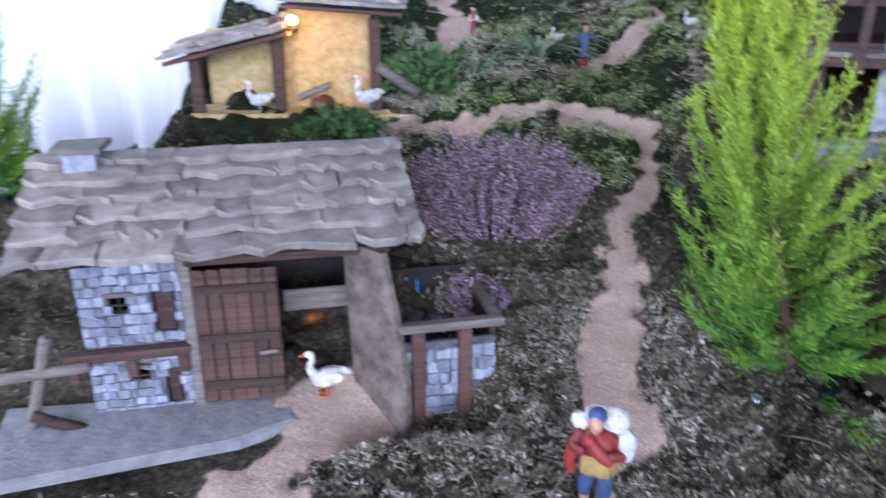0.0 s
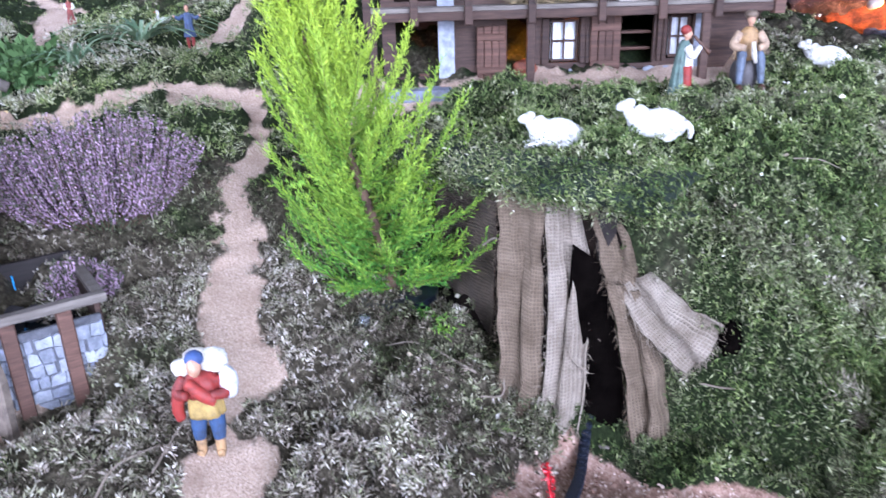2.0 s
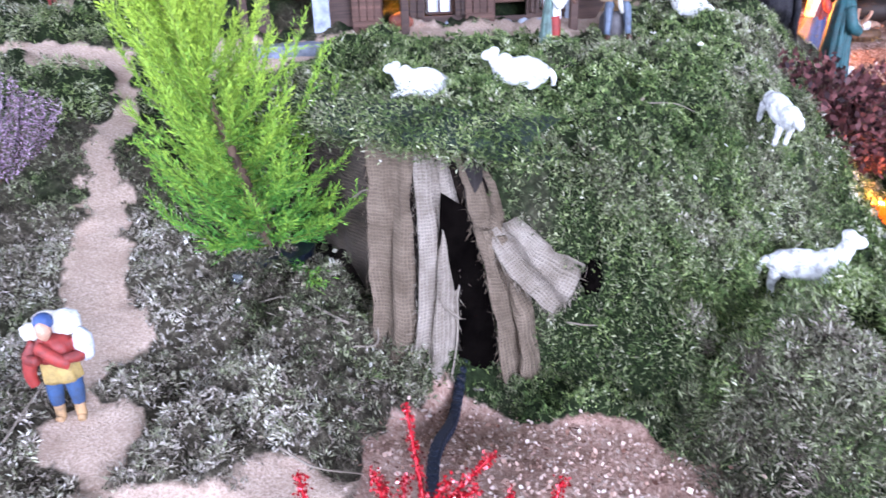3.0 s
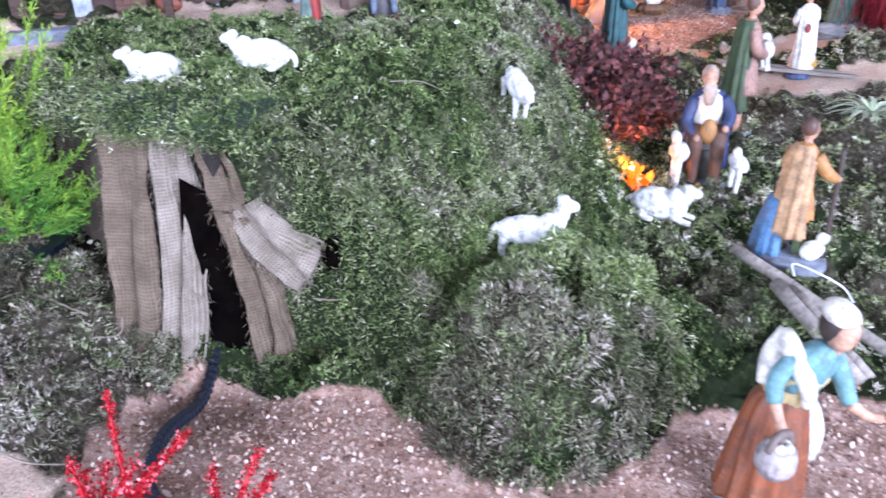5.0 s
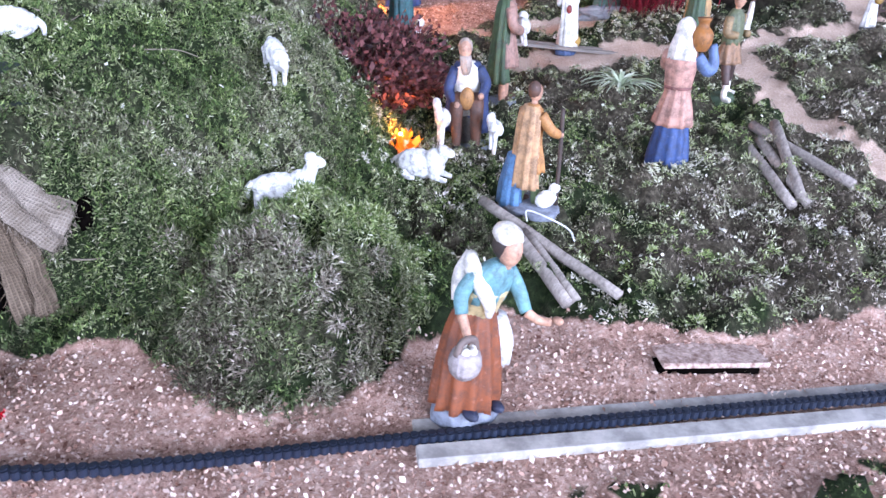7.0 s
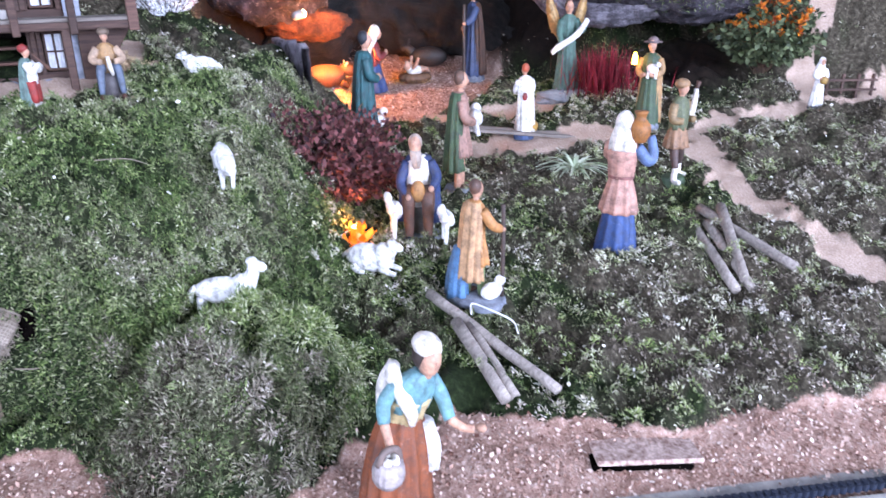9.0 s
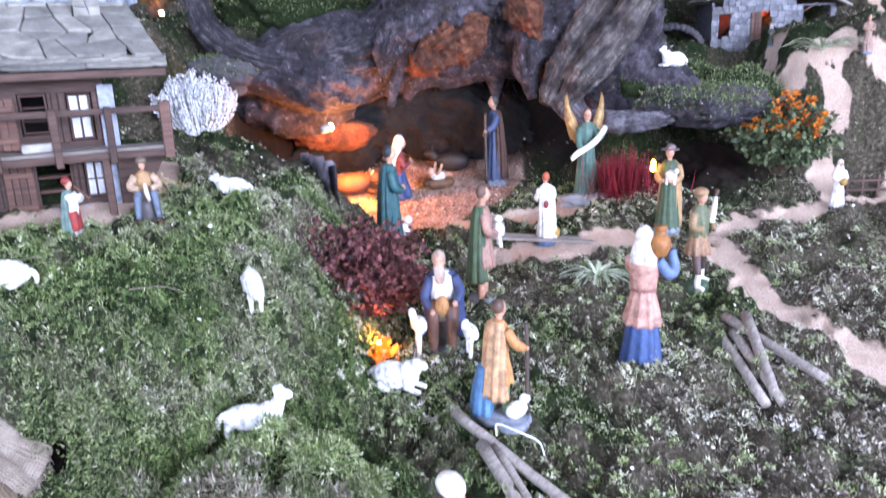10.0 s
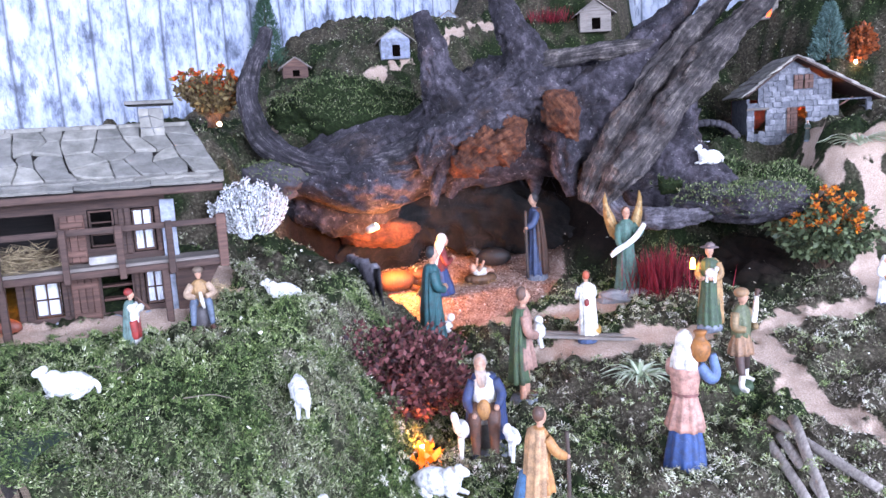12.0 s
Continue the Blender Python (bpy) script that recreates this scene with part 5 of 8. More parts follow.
    shingle_roof(B, -0.150, 0.236, (-0.042, 0.178), (0.132, 0.246), 6, 0.046, 0.0090, M["slate"], overlap=0.30, u_top=(-0.160, 0.236))
    shingle_roof(B, -0.150, 0.236, (0.26, 0.190), (0.128, 0.246), 3, 0.06, 0.0065, M["slate"])
    block("chimney", -0.118, -0.086, 0.085, 0.118, 0.225, 0.258, M["wallstone"], B)
    slab_piece("chimney_cap", [(-0.128, 0.075, 0.262), (-0.078, 0.075, 0.262), (-0.076, 0.128, 0.263), (-0.13, 0.128, 0.262)], (0, 0, 1), 0.006, M["flag"], B)
    # yard
    slab_piece("yard_slab", [(-0.19, -0.10, -0.006), (0.04, -0.075, -0.006), (0.10, -0.05, -0.006), (0.10, 0.01, -0.004), (-0.20, 0.03, -0.002)], (0, 0, 1), 0.012, M["pale_rock"], B)
    stick_between("pole", (-0.20, -0.015, 0.060), (-0.10, -0.015, 0.066), 0.006, M["grey_wood"], B)
    stick_between("pole", (-0.165, -0.012, 0.0), (-0.135, -0.012, 0.10), 0.006, M["grey_wood"], B)
    stick_between("pole", (-0.16, -0.02, 0.02), (-0.11, -0.02, -0.005), 0.006, M["oak"], B)


def boulder_small(parent, name, at, r, mat, seed):
    bm = bmesh.new()
    bmesh.ops.create_icosphere(bm, subdivisions=3, radius=1.0)
    for v in bm.verts:
        k = 1 + 0.25 * noise.noise(v.co * 1.8 + Vector((seed, 0, 0)))
        v.co = Vector((v.co.x * r[0], v.co.y * r[1], v.co.z * r[2])) * k + Vector(at)
    for f in bm.faces:
        f.smooth = True
    return part(name, bm, mat, parent)


barn()


def chalet():
    C = thing("chalet", "dark timber model chalet with balcony, white curtains and flagstone roof", "house", pose(0.908, 0.803, 0.368, 0, 0, -23.2))
    low = [(-0.275, -0.225, 0.004, 0.082), (-0.212, -0.168, 0.014, 0.078), (-0.105, -0.056, 0.010, 0.080), (-0.036, -0.002, 0.016, 0.080), (-0.44, -0.375, 0.0, 0.085)]
    up = [(-0.27, -0.165, 0.108, 0.190), (-0.115, -0.072, 0.125, 0.192), (-0.046, -0.008, 0.112, 0.190), (-0.44, -0.30, 0.108, 0.19)]
    wall_with_holes(C, "front_wall", -0.46, 0.012, -0.02, 0.222, 0.0, 0.008, low + up, M["oak"])
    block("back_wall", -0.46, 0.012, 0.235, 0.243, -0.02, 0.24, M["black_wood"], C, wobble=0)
    block("side_wall", -0.46, -0.452, 0.008, 0.235, -0.02, 0.24, M["oak"], C, wobble=0)
    block("side_wall", 0.004, 0.012, 0.008, 0.235, -0.02, 0.24, M["chestnut"], C, wobble=0)
    block("inner_floor", -0.452, 0.004, 0.008, 0.235, 0.098, 0.104, M["chestnut"], C, wobble=0)
    block("ground_floor", -0.452, 0.004, 0.008, 0.235, -0.004, 0.002, M["chestnut"], C, wobble=0)
    block("partition", -0.15, -0.145, 0.008, 0.235, 0.0, 0.098, M["chestnut"], C, "reddish partition")
    block("partition", -0.16, -0.155, 0.008, 0.235, 0.104, 0.21, M["chestnut"], C, "reddish partition")
    # lower storey
    window_unit(C, -0.210, -0.170, 0.016, 0.076, -0.001)
    window_unit(C, -0.034, -0.004, 0.018, 0.078, -0.001)
    for a, b in ((-0.236, -0.213), (-0.167, -0.150), (-0.052, -0.037), (-0.001, 0.014)):
        plank_leaf(C, "shutter", a, b, 0.012, 0.080, -0.002, 2, M["oak"], ())
    plank_leaf(C, "plank_door", -0.320, -0.276, -0.008, 0.072, -0.010, 4, M["chestnut"], (0.2, 0.8), tilt=-14)
    plank_leaf(C, "plank_door", -0.152, -0.107, -0.006, 0.082, -0.006, 4, M["chestnut"], (0.2, 0.8), tilt=-8)
    block("shelf", -0.105, -0.056, 0.012, 0.04, 0.052, 0.056, M["chestnut"], C)
    block("shelf", -0.105, -0.056, 0.012, 0.04, 0.028, 0.032, M["chestnut"], C)
    boulder_small(C, "barrel", (-0.25, -0.012, 0.010), (0.018, 0.014, 0.012), paint("#b0593a"), 1.0)
    for u in (-0.365, 0.015):
        block("stone_pier", u - 0.012, u + 0.012, -0.008, 0.006, -0.02, 0.200, M["wallstone"], C)
    for k in range(7):
        u = -0.20 + 0.028 * k + random.uniform(-0.004, 0.004)
        boulder_small(C, "footing_stone", (u, -0.004, -0.002), (0.013, 0.009, 0.008), M["wallstone"], k * 1.7)
    block("store_floor", -0.46, -0.36, -0.06, 0.0, -0.03, -0.012, M["wallstone"], C)
    # balcony
    for k in range(4):
        block("balcony_plank", -0.48, 0.10, -0.062 + 0.0155 * k, -0.048 + 0.0155 * k, 0.094, 0.101, M["grey_wood"], C)
    block("balcony_beam", -0.48, 0.10, -0.066, -0.060, 0.084, 0.096, M["oak"], C)
    block("handrail", -0.48, 0.105, -0.068, -0.060, 0.156, 0.166, M["oak"], C)
    block("handrail", 0.095, 0.104, -0.060, 0.05, 0.150, 0.160, M["oak"], C)
    for u in (-0.475, -0.41, -0.335, -0.247, -0.150, -0.066, 0.012):
        block("baluster", u - 0.0055, u + 0.0055, -0.074, -0.066, 0.078, 0.168, M["oak"], C)
    block("end_post", 0.090, 0.106, -0.070, -0.052, 0.080, 0.172, M["chestnut"], C)
    for u in (-0.47, -0.247, 0.0):
        block("post", u - 0.006, u + 0.006, -0.064, -0.054, -0.03, 0.094, M["oak"], C)
    block("side_deck", 0.012, 0.10, -0.046, 0.06, 0.086, 0.094, M["grey_wood"], C)
    slab_piece("brace_panel", [(0.016, -0.01, 0.0), (0.045, -0.01, -0.004), (0.096, -0.02, 0.084), (0.016, -0.02, 0.086)], (0, -1, 0), 0.008, M["oak"], C)
    # upper storey
    window_unit(C, -0.044, -0.010, 0.114, 0.188, -0.001)
    window_unit(C, -0.113, -0.074, 0.127, 0.190, 0.0, curtain=False, bars=(0, 2))
    for a, b in ((-0.066, -0.047), (-0.007, 0.008)):
        plank_leaf(C, "shutter", a, b, 0.110, 0.192, -0.002, 2, M["oak"], ())
    plank_leaf(C, "plank_door", -0.156, -0.118, 0.104, 0.186, -0.008, 3, M["chestnut"], (0.2, 0.8), tilt=-10)
    block("bench", -0.118, -0.075, -0.03, -0.012, 0.101, 0.114, M["rail"], C, "pale bench")
    for k in range(11):
        u = -0.45 + 0.045 * k
        block("rafter", u - 0.004, u + 0.004, -0.05, 0.004, 0.214, 0.222, M["oak"], C)
    block("eave_board", -0.485, 0.108, -0.062, -0.055, 0.212, 0.224, M["oak"], C)
    # roof
    a, b = (-0.066, 0.224), (0.118, 0.334)
    slab_piece("roof_deck", [(-0.485, -0.06, 0.2235), (0.108, -0.06, 0.2235), (0.072, 0.118, 0.330), (-0.485, 0.118, 0.330)], (0, -0.51, 0.86), 0.006, M["black_wood"], C)
    slab_piece("roof_deck", [(-0.485, 0.30, 0.2235), (-0.485, 0.118, 0.330), (0.072, 0.118, 0.330), (0.108, 0.30, 0.2235)], (0, 0.51, 0.86), 0.006, M["black_wood"], C)
    crazy_paving(C, -0.487, 0.108, (-0.046, 0.242), b, 13, 4, 0.007, M["flag"], "flagstone", 0.06, u_top=(-0.487, 0.074))
    shingle_roof(C, -0.487, 0.112, a, (-0.036, 0.244), 2, 0.05, 0.005, M["flag"], name="eave_slab")
    crazy_paving(C, -0.487, 0.108, (0.30, 0.23), b, 11, 3, 0.006, M["flag"], "flagstone", 0.035, u_top=(-0.487, 0.074))
    for k in range(9):
        u = -0.47 + 0.06 * k
        slab_piece("ridge_stone", [(u, 0.100, 0.332), (u + 0.056, 0.098, 0.333), (u + 0.055, 0.138, 0.332), (u + 0.002, 0.140, 0.333)], (0, 0, 1), 0.007, M["flag"], C)
    block("chimney", -0.012, 0.026, 0.072, 0.108, 0.270, 0.366, M["wallstone"], C)
    crazy_paving(C, -0.014, 0.028, (0.0705, 0.285), (0.0705, 0.362), 2, 4, 0.004, M["flag"], "chimney_stone", 0.05)
    slab_piece("chimney_cap", [(-0.036, 0.052, 0.372), (0.046, 0.056, 0.373), (0.050, 0.126, 0.372), (-0.032, 0.128, 0.372)], (0, 0, 1), 0.007, M["flag"], C)
    slab_piece("gable", [(0.008, 0.0, 0.21), (0.008, 0.118, 0.325), (0.008, 0.24, 0.23)], (1, 0, 0), 0.006, M["oak"], C)


chalet()
chalet_m = pose(0.908, 0.803, 0.368, 0, 0, -23.2)
straw_heap("hay", chalet_m @ Vector((-0.215, -0.025, 0.102)), (0.055, 0.028, 0.045), 900, "dry hay heaped on the chalet balcony", "#8f7f62")
straw_heap("straw", chalet_m @ Vector((0.07, 0.06, 0.01)), (0.05, 0.07, 0.03), 700, "pale straw beside the chalet", "#c9b08c", 0.02)


def shed():
    S = thing("shed", "open shed with straw-coloured walls, brown posts and slab roofs", "shed", pose(-0.265, 1.29, 0.335))
    block("platform", -0.16, 0.22, -0.06, 0.10, -0.05, 0.0, M["straw_wall"], S, "sandy platform")
    block("back_wall", -0.155, -0.02, 0.055, 0.066, -0.01, 0.13, M["straw_wall"], S)
    block("back_wall", 0.0, 0.14, 0.02, 0.031, -0.01, 0.165, M["straw_wall"], S)
    block("return_wall", -0.012, 0.0, 0.02, 0.066, -0.01, 0.16, M["straw_wall"], S)
    for u, v, h in ((-0.148, -0.04, 0.11), (-0.012, -0.03, 0.155), (0.15, -0.01, 0.15)):
        block("post", u - 0.010, u + 0.010, v - 0.008, v + 0.008, -0.05, h, M["chestnut"], S, tilt=(0, 0, 5))
    r = new("roof")
    r.parent = S
    r.matrix_basis = pose(-0.08, -0.06, 0.105, 0, -13, 0)
    block("roof_board", -0.115, 0.10, -0.01, 0.135, 0.0, 0.006, M["chestnut"], r)
    shingle_roof(r, -0.12, 0.105, (-0.018, 0.008), (0.14, 0.030), 4, 0.06, 0.006, M["slate"], name="slab")
    r = new("roof")
    r.parent = S
    r.matrix_basis = pose(0.10, -0.04, 0.163, 0, 4, 0)
    block("roof_board", -0.10, 0.10, -0.01, 0.10, 0.0, 0.006, M["chestnut"], r)
    shingle_roof(r, -0.105, 0.105, (-0.018, 0.008), (0.105, 0.030), 3, 0.06, 0.006, M["slate"], name="slab")
    stick_between("leaning_log", (0.155, -0.03, 0.075), (0.225, -0.03, 0.03), 0.009, M["grey_wood"], S)
    stick_between("leaning_log", (0.02, -0.03, 0.022), (0.075, -0.03, 0.045), 0.006, M["grey_wood"], S)
    boulder_small(S, "firewood", (0.06, -0.035, 0.014), (0.022, 0.016, 0.014), M["cut_wood"], 3.0)
    bm = bmesh.new()
    bmesh.ops.create_icosphere(bm, subdivisions=2, radius=0.008, matrix=Matrix.Translation((0.022, -0.058, 0.152)))
    tagged(part("bulb", bm, M["bulb"], S), "")


shed()


def cottage():
    C = thing("stone_cottage", "grey stone model cottage with a slate roof and glowing red doorway", "house", pose(2.535, 0.310, 0.605, 0, 0, -51))
    C.scale = (0.82, 0.82, 0.82)
    holes = [(0.012, 0.050, 0.0, 0.085), (-0.128, -0.088, 0.0, 0.08), (0.150, 0.240, 0.012, 0.10), (0.0, 0.062, 0.145, 0.195)]
    wall_with_holes(C, "front_wall", -0.15, 0.255, -0.04, 0.105, 0.0, 0.012, holes[:3], M["mortar"])
    wall_with_holes(C, "gable_wall", -0.115, 0.125, 0.105, 0.175, 0.0, 0.012, [(0.0, 0.062, 0.145, 0.175)], M["mortar"])
    slab_piece("gable_top", [(-0.10, 0.006, 0.175), (0.10, 0.006, 0.175), (0.0, 0.006, 0.242)], (0, -1, 0), 0.012, M["mortar"], C)
    stone_wall(C, -0.115, 0.145, -0.03, 0.105, 0.0, 12, 7, holes, mat=M["darkstone"])
    stone_wall(C, -0.10, 0.115, 0.105, 0.175, 0.0, 10, 4, holes, mat=M["darkstone"])
    stone_wall(C, -0.05, 0.055, 0.175, 0.215, 0.0, 5, 2, holes, mat=M["darkstone"])
    stone_wall(C, -0.152, -0.128, -0.03, 0.082, 0.0, 1, 6, mat=M["darkstone"])
    stone_wall(C, 0.240, 0.258, -0.03, 0.09, 0.0, 1, 5, mat=M["darkstone"])
    block("lintel", -0.155, -0.08, -0.010, 0.004, 0.080, 0.088, M["grey_wood"], C)
    for a, b in ((0.0, 0.030), (0.034, 0.064)):
        plank_leaf(C, "shutter", a, b, 0.145, 0.193, -0.002, 2, M["chestnut"], (0.5,))
    plank_leaf(C, "plank_door", -0.022, 0.012, -0.004, 0.085, -0.004, 3, M["chestnut"], (0.2, 0.8), tilt=-10)
    block("bay_rail", 0.15, 0.24, 0.0, 0.006, 0.038, 0.044, M["chestnut"], C)
    stick_between("bay_brace", (0.152, 0.004, 0.082), (0.195, 0.004, 0.108), 0.003, M["chestnut"], C)
    block("back_wall", -0.15, 0.255, 0.19, 0.20, -0.04, 0.12, paint("#a8482c"), C)
    block("side_wall", -0.15, -0.14, 0.012, 0.19, -0.04, 0.12, M["mortar"], C)
    block("side_wall", 0.245, 0.255, 0.012, 0.19, -0.04, 0.08, M["mortar"], C)
    block("inner_wall", 0.125, 0.13, 0.012, 0.19, -0.04, 0.12, paint("#a8482c"), C)
    # roof slopes: the ridge runs back from the gable
    for u1, z1, k in ((-0.165, 0.128, -1), (0.275, 0.098, 1)):
        r = new("roof_slope")
        r.parent = C
        L = math.hypot(u1, 0.252 - z1)
        a = math.degrees(math.atan2(0.252 - z1, abs(u1)))
        r.matrix_basis = pose(u1, 0.085, z1, 0, 0, 90 * k) @ pose(0, 0, 0, a, 0, 0)
        block("roof_board", -0.12, 0.12, 0.0, L, -0.004, 0.002, M["oak"], r)
        shingle_roof(r, -0.123, 0.123, (-0.008, 0.002), (L + 0.002, 0.003), 6, 0.04, 0.005, M["slate"], name="slate")


cottage()


def tiny_hut(at, turn, w, d, h, label, wall_mat, lit=False):
    T = thing("hut", label, "hut", pose(*at, 0, 0, turn), group="tiny far huts")
    dw = [(-0.12 * w, 0.16 * w, -0.1 * h, 0.62 * h)]
    wall_with_holes(T, "front_wall", -w / 2, w / 2, -0.25 * h, h, -d / 2, -d / 2 + 0.004, dw, wall_mat)
    slab_piece("gable", [(-w / 2, -d / 2 + 0.002, h), (w / 2, -d / 2 + 0.002, h), (0, -d / 2 + 0.002, h + 0.36 * w)], (0, -1, 0), 0.004, wall_mat, T)
    block("body", -w / 2, w / 2, -d / 2 + 0.008, d / 2, -0.25 * h, h, wall_mat, T)
    # panel is black for inner shade, or glows for lamplight within
    block("doorway", -0.12 * w, 0.16 * w, -d / 2 + 0.004, -d / 2 + 0.007, -0.1 * h, 0.62 * h, M["door_glow"] if lit else M["dark"], T)
    for s in (-1, 1):
        q = [(0, -d * 0.62, h + 0.38 * w), (0, d * 0.62, h + 0.38 * w), (s * w * 0.66, d * 0.62, h - 0.08 * w), (s * w * 0.66, -d * 0.62, h - 0.08 * w)]
        slab_piece("roof", q if s > 0 else q[::-1], (s * 0.5, 0, 0.86), 0.005, M["grey_wood"], T)


def set_on(x, y, dz=0.0):
    return (x, y, float(surface(np.array([x]), np.array([y]))[0]) + dz)


tiny_hut(set_on(1.86, 1.735, 0.0), -30, 0.085, 0.06, 0.03, "tiny wooden hut on the mossy mountainside", M["chestnut"])
tiny_hut(set_on(2.150, 1.535, 0.0), -35, 0.10, 0.08, 0.055, "tiny stone hut beside the mountain path", M["wallstone"])
tiny_hut(set_on(2.905, 1.20, 0.0), -45, 0.12, 0.09, 0.06, "tiny wooden hut on the ridge before the papered wall", M["grey_wood"])
tiny_hut(set_on(3.04, 0.58, 0.0), -60, 0.06, 0.05, 0.05, "tiny hut with a lit red doorway", M["grey_wood"], True)
tiny_hut(set_on(2.56, 1.66, 0.0), -35, 0.06, 0.05, 0.04, "tiny pale hut far up the mountain", M["wallstone"])


def stone_bridge():
    B = thing("stone_bridge", "small arched bridge of dark pebbles", "bridge", pose(2.43, 0.52, float(land(2.43, 0.52)) - 0.006, 0, 0, -52))
    for k in range(15):
        a = math.pi * (0.08 + 0.84 * k / 14)
        for j in range(5):
            boulder_small(B, "pebble", (-0.085 * math.cos(a), -0.03 + 0.015 * j, 0.055 * math.sin(a)), (0.011, 0.009, 0.010), M["rock"], k * 3.1 + j)
    block("stream", -0.06, 0.06, -0.05, 0.05, -0.01, 0.004, M["water"], B, "dark blue water")


stone_bridge()


# ---- the tent with its jute hangings ----
def tent():
    T = thing("jute_hanging", "frayed strips of brown jute hanging over a dark opening", "sacking")

    def strip(pts_top, pts_bot, n, k, wave, label="", jute="burlap", bow=0.0):
        vs, fs, uv = [], [], []
        A, Bm = spline(pts_top, n), spline(pts_bot, n)
        m = len(A)
        for i in range(m):
            for j in range(k + 1):
                t = j / k
                p = A[i] * (1 - t) + Bm[i] * t
                # the cloth bows sideways, and its cut edges wander
                p = p + (A[-1] - A[0]) / max(1e-6, np.linalg.norm(A[-1] - A[0])) * (bow * math.sin(math.pi * t) + 0.004 * noise.noise(Vector((i * 0.12, t * 7, bow * 300))))
                q = Vector(p)
                off = wave * math.sin(i * 0.42 + 2.5 * t) * (0.4 + t) + 0.006 * noise.noise(Vector((i * 0.3, t * 3, wave * 90)))
                p = q + Vector((-0.82, -0.55, 0)) * off
                vs.append(p)
                uv.append((i / m * max(np.linalg.norm(A[-1] - A[0]), np.linalg.norm(Bm[-1] - Bm[0])), t * np.linalg.norm(Bm[0] - A[0])))
        for i in range(m - 1):
            for j in range(k):
                a = i * (k + 1) + j
                fs.append((a, a + k + 1, a + k + 2, a + 1))
        ob = mesh_object("jute_strip", vs, fs, M[jute], T, label, smooth=True, uvs=uv)
        mod = ob.modifiers.new("thick", "SOLIDIFY")
        mod.thickness = 0.0016
        # frayed threads along the lower edge
        low = [vs[i * (k + 1) + k] for i in range(m)]
        edge = [vs[j] for j in range(k + 1)] + [vs[(m - 1) * (k + 1) + j] for j in range(k + 1)]
        src = np.array([p[:] for p in (low * 6 + edge * 5)]) + RNG.normal(0, 0.0015, (6 * len(low) + 5 * len(edge), 3))
        way = RNG.normal(0, 0.6, src.shape) + np.array([-0.2, -0.2, -0.7])
        tip = src + unit(way) * RNG.uniform(0.004, 0.016, (len(src), 1))
        fr = blades("frayed_thread", src, tip, unit(RNG.normal(0, 1, src.shape)), np.full(len(src), 0.0005), M[jute], T, mid=0.3)
        fr["kind"] = "stuff"
    strip([(0.452, 0.725, 0.300), (0.466, 0.680, 0.300), (0.482, 0.610, 0.305)], [(0.448, 0.715, 0.13), (0.456, 0.670, 0.125), (0.458, 0.590, 0.120)], 10, 14, 0.001, "taut dark brown sacking", "dark_jute")
    strip([(0.468, 0.592, 0.300), (0.490, 0.580, 0.300), (0.512, 0.567, 0.300)], [(0.427, 0.505, 0.095), (0.438, 0.490, 0.078), (0.453, 0.476, 0.060)], 10, 24, 0.006, "brown jute strip", "brown_jute")
    strip([(0.508, 0.569, 0.304), (0.530, 0.563, 0.304), (0.552, 0.556, 0.302)], [(0.450, 0.472, 0.052), (0.466, 0.464, 0.046), (0.490, 0.460, 0.062)], 12, 26, 0.006, "pale frayed jute strip", "burlap", 0.012)
    strip([(0.540, 0.540, 0.306), (0.558, 0.532, 0.306), (0.576, 0.524, 0.306)], [(0.543, 0.493, 0.209), (0.560, 0.483, 0.203), (0.579, 0.472, 0.195)], 10, 14, 0.004, "", "brown_jute", 0.004)
    strip([(0.553, 0.486, 0.205), (0.567, 0.480, 0.213), (0.580, 0.470, 0.221)], [(0.592, 0.418, 0.128), (0.606, 0.406, 0.150), (0.618, 0.402, 0.182)], 12, 20, 0.006, "pale frayed corner of sacking", "burlap", -0.006)
    strip([(0.541, 0.490, 0.213), (0.557, 0.481, 0.207), (0.575, 0.470, 0.199)], [(0.546, 0.432, 0.034), (0.568, 0.425, 0.030), (0.594, 0.421, 0.046)], 12, 24, 0.007, "brown strip hanging to the ground", "brown_jute", 0.006)
    # loose strings
    for pts in ([(0.478, 0.575, 0.225), (0.466, 0.592, 0.240), (0.452, 0.600, 0.232)],
                [(0.455, 0.53, 0.165), (0.436, 0.525, 0.135), (0.424, 0.50, 0.105), (0.395, 0.495, 0.112)],
                [(0.605, 0.41, 0.115), (0.622, 0.385, 0.118), (0.645, 0.365, 0.128)],
                [(0.505, 0.49, 0.17), (0.495, 0.485, 0.14), (0.512, 0.475, 0.118)]):
        P = spline(pts, 8)
        mesh_object("loose_string", *tube([Vector(q) for q in P], [0.0011] * len(P), 6), M["burlap"], T, smooth=True)
    # added black sheet: the shade inside the tent, seen through the slit
    mesh_object("dark_lining", [(0.522, 0.527, 0.245), (0.546, 0.500, 0.225), (0.548, 0.468, 0.12), (0.556, 0.440, 0.02), (0.480, 0.470, 0.02), (0.498, 0.502, 0.13)], [(0, 1, 2, 3, 4, 5)], M["dark"], T, "black sheet for the shade inside the tent")
    D = thing("tent_frame", "near-black and grey timber frame behind the sacking", "frame")
    block("board", 0.555, 0.570, 0.515, 0.53, 0.03, 0.29, M["black_wood"], D, tilt=(4, -6, 20))
    block("board", 0.505, 0.53, 0.445, 0.47, 0.03, 0.045, M["grey_wood"], D, tilt=(0, 0, 45))
    block("board", 0.425, 0.445, 0.62, 0.70, 0.11, 0.118, M["grey_wood"], D, tilt=(0, 0, 30))


